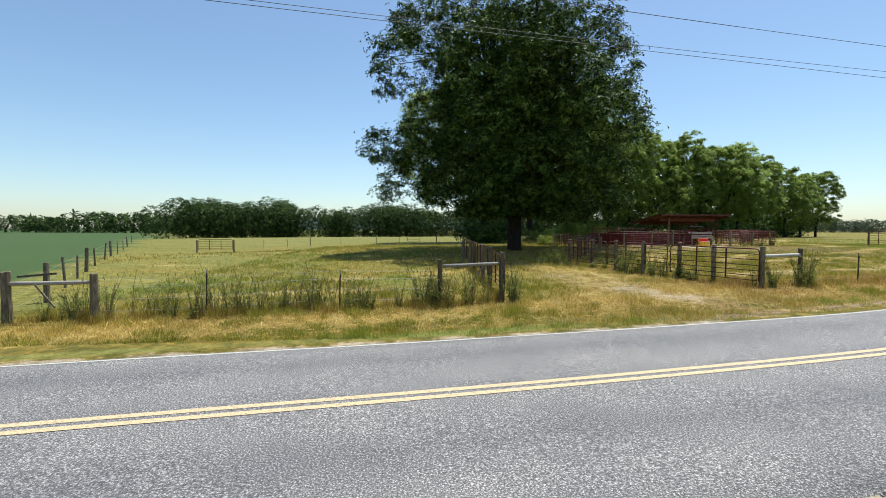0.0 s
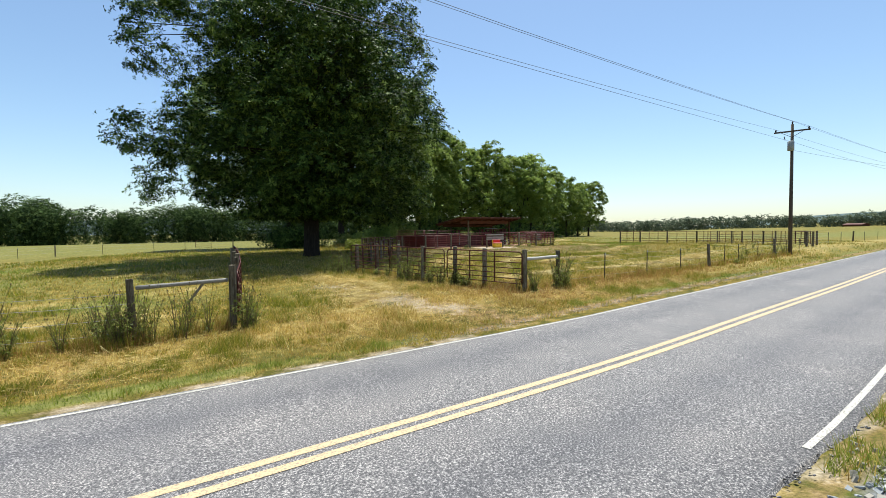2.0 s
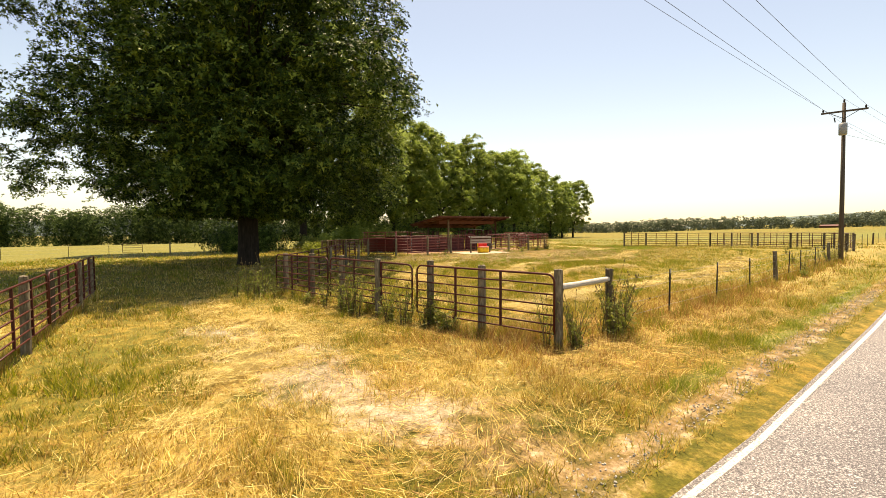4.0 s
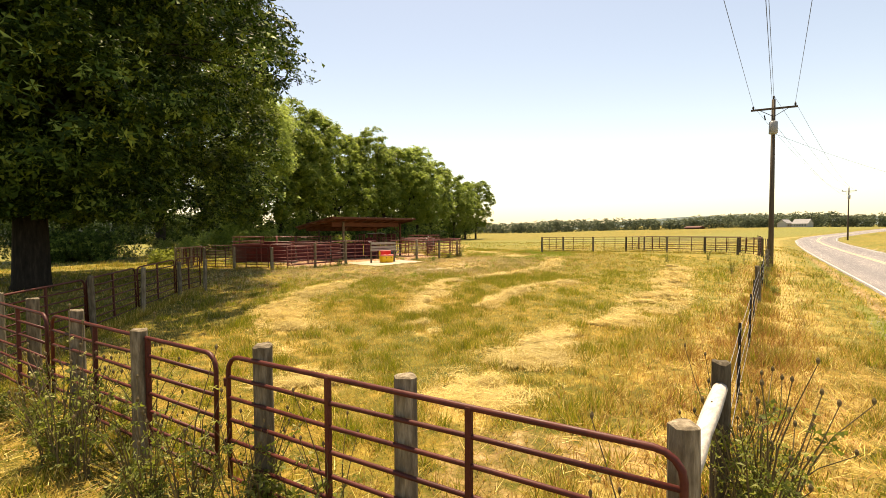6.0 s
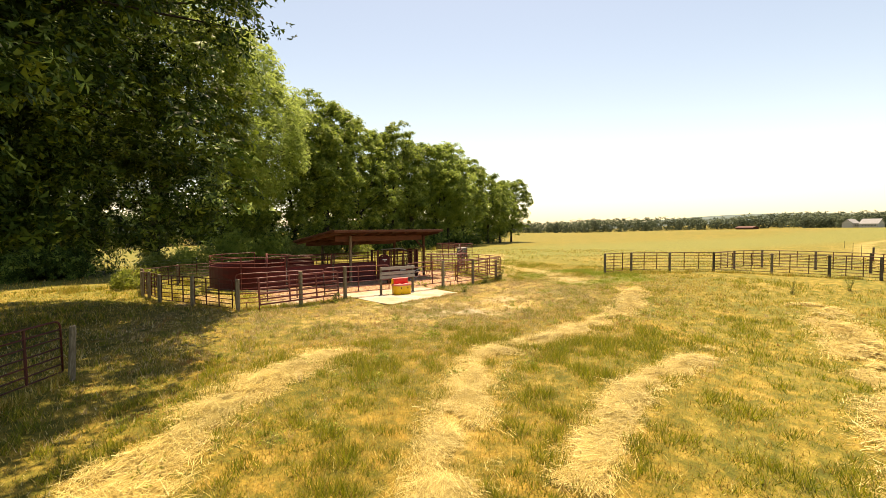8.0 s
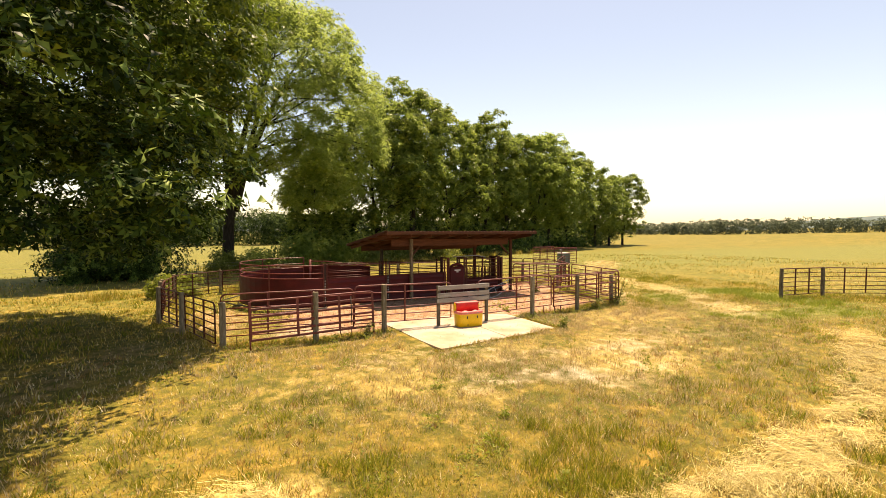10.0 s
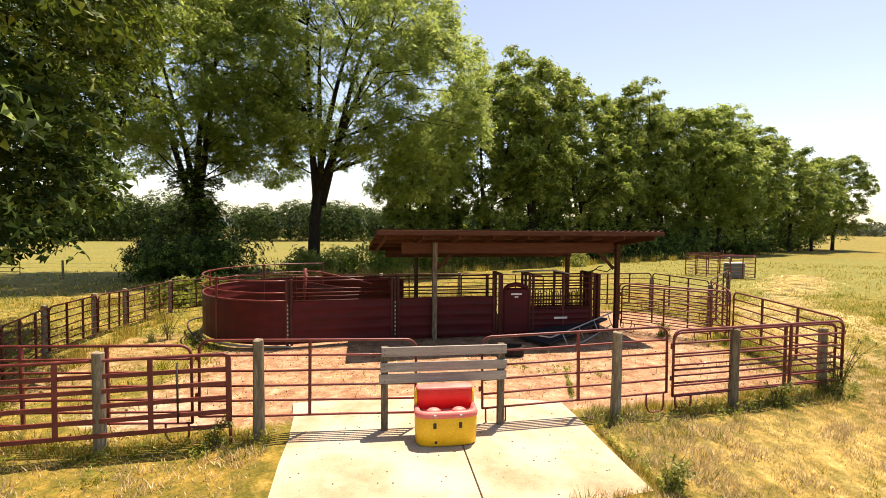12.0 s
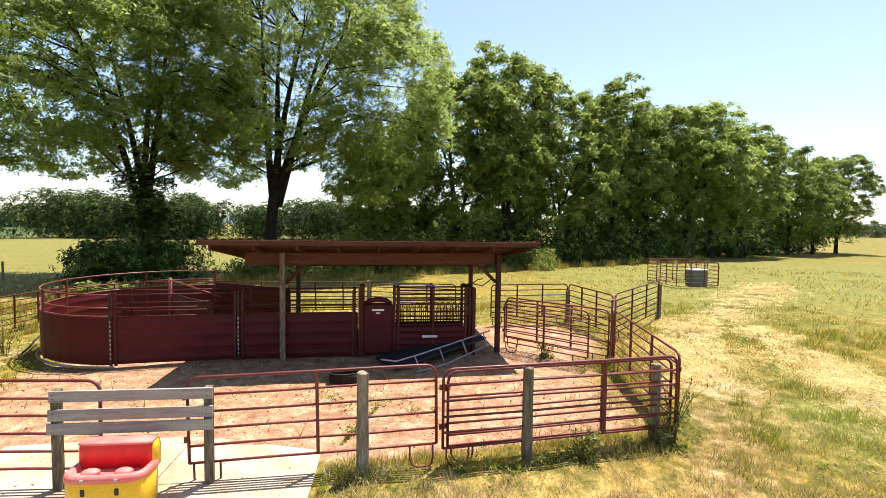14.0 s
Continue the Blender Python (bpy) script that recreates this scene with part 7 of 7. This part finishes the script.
def tufts():
    """Tall grass left standing along fences and posts."""
    rng = np.random.default_rng(23)
    lines = [([(-17, 5.6), (-12, 6.1), (-4.7, 7.2), (-2.5, 8.0)], 0.55, 900, 0.55), ([(-2.4, 8.1), (-2.5, 21.8)], 0.3, 260, 0.45), ([(7.7, 8.7), (3.6, 19.6)], 0.35, 420, 0.40), ([(7.8, 8.7), (9.8, 9.2), (24.6, 13.5), (41, 18)], 0.6, 330, 0.45), ([(3.9, 19.7), (9.2, 28.5)], 0.4, 300, 0.4), ([(14.2, 35.3), (19.2, 35.4)], 0.25, 420, 0.28), ([(24.9, 36.0), (30.6, 37.4)], 0.3, 520, 0.28)]
    lines += [([(30.8, 37.5), (31.2, 41.3)], 0.3, 260, 0.25), ([(13.8, 35.6), (11.4, 48.0)], 0.5, 220, 0.4), ([(6, 50), (11, 51.5), (20, 51), (30, 50)], 1.5, 260, 0.5), ([(10, 62.5), (24, 66), (40, 74), (60, 84)], 2.0, 170, 0.8), ([(38.4, 34.7), (46, 31.5), (48.5, 23)], 0.5, 220, 0.35), ([(19.55, 35.2), (19.9, 32.5), (24.85, 33.6), (24.72, 35.6)], 0.14, 900, 0.13)]
    xs, ys, hs = [], [], []
    for pts, w, per, h in lines:
        p = np.array(pts, float)
        d = np.r_[0, np.cumsum(np.hypot(*np.diff(p, axis=0).T))]
        n = int(d[-1] * per)
        s = rng.uniform(0, d[-1], n)
        bunch = rng.normal(size=n) * 0.05
        s = np.round(s / 0.22) * 0.22 + rng.normal(size=n) * 0.06
        k = np.floor(s / 0.22).astype(int)
        o = np.sin(k * 12.9898) * w * 0.8 + bunch + rng.normal(size=n) * w * 0.25
        s = np.clip(s, 0, d[-1])
        xs.append(np.interp(s, d, p[:, 0]) + o * 0.5)
        ys.append(np.interp(s, d, p[:, 1]) + o)
        hs.append(h * rng.uniform(0.35, 1.15, n) * (0.6 + 0.4 * np.abs(np.sin(k * 4.1))))
    x, y, h = (np.concatenate(q) for q in (xs, ys, hs))
    ok, _ = free_ground(x, y)
    x, y, h = x[ok], y[ok], h[ok]
    z = np.concatenate([land(x[k:k + 20000], y[k:k + 20000]) for k in range(0, len(x), 20000)]) - 0.02
    d = line_dist(x, y, STRETCH)
    tri = blades(x, y, z, h, 0.007 + 0.0007 * d, rng.uniform(0.05, 0.5, len(x)), rng)
    dry = rng.random(len(x)) < 0.55
    rust = dry & (y < 20) & (rng.random(len(x)) < 0.65)
    for name, m, sel in (("tall_dry_grass", BLADE_DRY, dry & ~rust), ("tall_rusty_grass", BLADE_RUST, rust), ("tall_green_grass", BLADE_GREEN, ~dry)):
        tagged(new(name, raw_mesh(name, tri[sel], 3, m)), "tall uncut grass along the fences", "grass", kind="stuff")


tufts()

# ---------------------------------------------------------------- quarry stone by the road


def stone_mesh(seed):
    rng = np.random.default_rng(seed)
    bm = bmesh.new()
    bmesh.ops.create_cube(bm, size=1.0)
    sc = Vector((rng.uniform(0.95, 1.5), rng.uniform(0.6, 0.95), rng.uniform(0.28, 0.5)))
    for v in bm.verts:
        v.co = Vector(((v.co.x + rng.uniform(-0.2, 0.2)) * sc.x, (v.co.y + rng.uniform(-0.2, 0.2)) * sc.y, (v.co.z + rng.uniform(-0.22, 0.22)) * sc.z))
    corners = [list(bm.verts)[int(k)] for k in rng.choice(8, 3, replace=False)]
    bmesh.ops.bevel(bm, geom=corners, offset=0.2, affect="VERTICES", segments=1)
    bmesh.ops.triangulate(bm, faces=bm.faces[:])
    me = bpy.data.meshes.new("stone")
    bm.to_mesh(me)
    bm.free()
    me.materials.append(STONE)
    return me


def riprap():
    rng = np.random.default_rng(61)
    heap = thing("riprap", Matrix.Identity(4), "heap of broken grey quarry stones beside the road", "stone heap")
    shapes = [stone_mesh(400 + k) for k in range(14)]
    made, small = 0, Form()
    while made < 4200:
        x, y = rng.uniform(1.5, 13.0), rng.uniform(-7.5, 0.5)
        off, rz = road_at(x, y)
        edge = off[0] - 4.2 - 0.15 * math.sin(x * 1.7) - 0.35 * min(1.0, max(0.0, x - 4.0)) - 1.6 * max(0.0, 2.1 - x)
        if edge < 0 or edge > 2.4 or (edge < 0.35 and rng.random() < 0.5):
            continue
        size = rng.uniform(0.045, 0.125) * (0.6 + 0.45 * min(edge, 1.0)) * (1.6 if rng.random() < 0.10 else 1.0)
        z = G(x, y) + size * 0.08 + rng.uniform(0, 0.13) * min(1.0, edge)
        m = pose(x, y, z, rng.normal() * 15, rng.normal() * 15, rng.uniform(0, 360)) @ Matrix.Diagonal((size, size, size, 1))
        if made < 290:
            ob = new("stone", shapes[int(rng.integers(14))])
            ob.parent = heap
            ob.matrix_basis = m
        else:
            me = shapes[int(rng.integers(14))]
            base = len(small.v)
            small.v.extend(tuple(m @ q.co) for q in me.vertices)
            small.f.extend(tuple(base + k for k in p.vertices) for p in me.polygons)
        made += 1
    tagged(part("loose_stones", small, STONE), "broken grey quarry stones lying close together", "stones", kind="stuff")
    v, m = [], 4200
    x, y = rng.uniform(-2.5, 10.5, m), rng.uniform(-9.0, -2.2, m)
    off, _ = road_at(x, y)
    sel = (off > 3.75 + (x < 4) * 0.35) & (off < 8.5) & (rng.random(m) < np.where(x > 4.6, 0.12, 0.9))
    x, y = x[sel], y[sel]
    z = land(x, y)
    f = Form()
    for px, py, pz in zip(x, y, z):
        s = rng.uniform(0.010, 0.034) if px < 3 else rng.uniform(0.03, 0.09)
        a = rng.uniform(0, 3.1, 3)
        turn = Euler(a).to_matrix()
        f.box((px, py, pz + s * 0.25), (s, s * rng.uniform(0.6, 1), s * rng.uniform(0.4, 0.8)), 0, turn)
    tagged(part("gravel", f, GRAVEL), "loose pale gravel and stone chips", "gravel", kind="stuff")
    f, m = Form(), 9000
    x, y = rng.uniform(-0.6, 4.0, m), rng.uniform(-7.2, -3.0, m)
    off, _ = road_at(x, y)
    dense = np.exp(-((x - 1.6) / 1.3) ** 2) * np.clip((off - 4.35) / 0.7, 0, 1)
    sel = (off < 7.5) & (rng.random(m) < dense)
    x, y = x[sel], y[sel]
    for px, py, pz in zip(x, y, land(x, y)):
        s = rng.uniform(0.010, 0.030)
        f.box((px, py, pz + s * 0.2), (s * 1.3, s * rng.uniform(0.6, 1), s * rng.uniform(0.4, 0.7)), 0, Euler((rng.normal() * 0.4, rng.normal() * 0.4, rng.uniform(0, 3.1))).to_matrix())
    tagged(part("stone_chips", f, STONE), "fine blue-grey crushed stone before the quarry stones", "gravel", kind="stuff")


riprap()


def road_crumbs():
    """Broken tar and pebbles along the crumbling asphalt, chips along the far shoulder."""
    rng = np.random.default_rng(67)
    f = Form()
    for k in range(170):
        x = rng.uniform(-4.0, 5.0)
        i = int(np.argmin(np.abs(CENTRE[:, 0] - x)))
        o = float(tar_edge(x)) + rng.normal() * 0.07
        c = CENTRE[i] + 0
        px, py = c[0] + SIDE[i, 0] * o + HEAD[i, 0] * (x - c[0]), c[1] + SIDE[i, 1] * o + HEAD[i, 1] * (x - c[0])
        s = rng.uniform(0.010, 0.036)
        f.box((px, py, c[2] - 0.022), (s * 1.4, s * rng.uniform(0.5, 1), 0.014), 0.0, Euler((rng.uniform(-0.3, 0.3), rng.uniform(-0.3, 0.3), rng.uniform(0, 3))).to_matrix())
    tagged(part("tar_crumbs", f, ASPHALT), "broken asphalt crumbs along the ragged road edge", "asphalt crumbs", kind="stuff")
    f = Form()
    x = rng.uniform(2, 26, 2600)
    for q in x:
        i = int(np.argmin(np.abs(CENTRE[:, 0] - q)))
        o = -LANE - 0.32 - abs(rng.normal()) * 0.55
        px, py = CENTRE[i, 0] + SIDE[i, 0] * o + HEAD[i, 0] * (q - CENTRE[i, 0]), CENTRE[i, 1] + SIDE[i, 1] * o + HEAD[i, 1] * (q - CENTRE[i, 0])
        s = rng.uniform(0.008, 0.032)
        f.box((px, py, CENTRE[i, 2] - 0.015 + s * 0.2), (s, s * rng.uniform(0.6, 1), s * 0.7), 0.0, Euler(rng.uniform(0, 3, 3)).to_matrix())
    tagged(part("shoulder_gravel", f, GRAVEL), "pale gravel scattered on the road shoulder", "gravel", kind="stuff")


road_crumbs()


def pen_litter():
    """Straw, clods and chips trodden into the red dirt of the pen."""
    rng = np.random.default_rng(71)
    n = 15000
    x, y = rng.uniform(13.2, 30.6, n), rng.uniform(36.3, 46.5, n)
    thick = patches(x, y, 72, 1.6) + 0.9 * np.clip((17.5 - x) / 3, 0, 1) + 0.5 * np.clip((x - 27) / 3, 0, 1)
    sel = (thick > rng.uniform(-0.5, 0.9, n)) & (y > np.interp(x, [14, 19, 25.3, 30.4], [35.8, 35.9, 36.5, 37.7])) & ~((x > 19) & (x < 24.6) & (y < 37.3))
    x, y = x[sel], y[sel]
    n = len(x)
    z = land(x, y) + 0.012
    a = rng.uniform(0, 2 * math.pi, n)
    u = np.stack([np.cos(a), np.sin(a), rng.normal(size=n) * 0.15], 1) * rng.uniform(0.03, 0.10, n)[:, None]
    side = np.stack([-np.sin(a), np.cos(a), np.zeros(n)], 1) * rng.uniform(0.003, 0.008, n)[:, None]
    c = np.stack([x, y, z], 1)
    tagged(new("pen_straw", raw_mesh("pen_straw", np.stack([c - u - side, c - u + side, c + u], 1), 3, HAY)), "loose straw trodden into the pen dirt", "straw", kind="stuff")
    f = Form()
    for k in range(1100):
        px, py = rng.uniform(14, 30.4), rng.uniform(36.6, 43.5)
        if 19 < px < 24.7 and py < 37.3:
            continue
        s = rng.uniform(0.012, 0.036)
        f.box((px, py, G(px, py) + s * 0.15), (s, s * rng.uniform(0.6, 1), s * 0.55), 0.0, Euler(rng.uniform(0, 3, 3)).to_matrix())
    for k in range(130):
        px, py = rng.uniform(19.8, 24.4), rng.uniform(33.2, 36.6)
        if py < 32.75 + (px - 20) * 0.23:
            continue
        s = rng.uniform(0.008, 0.025)
        f.box((px, py, 0.094 + s * 0.1), (s, s * rng.uniform(0.4, 1), s * 0.3), 0.0, Euler((0, 0, rng.uniform(0, 3))).to_matrix())
    tagged(part("clods", f, CLOD), "dry crumbs of red earth in the pen and on its pad", "clods", kind="stuff")


pen_litter()
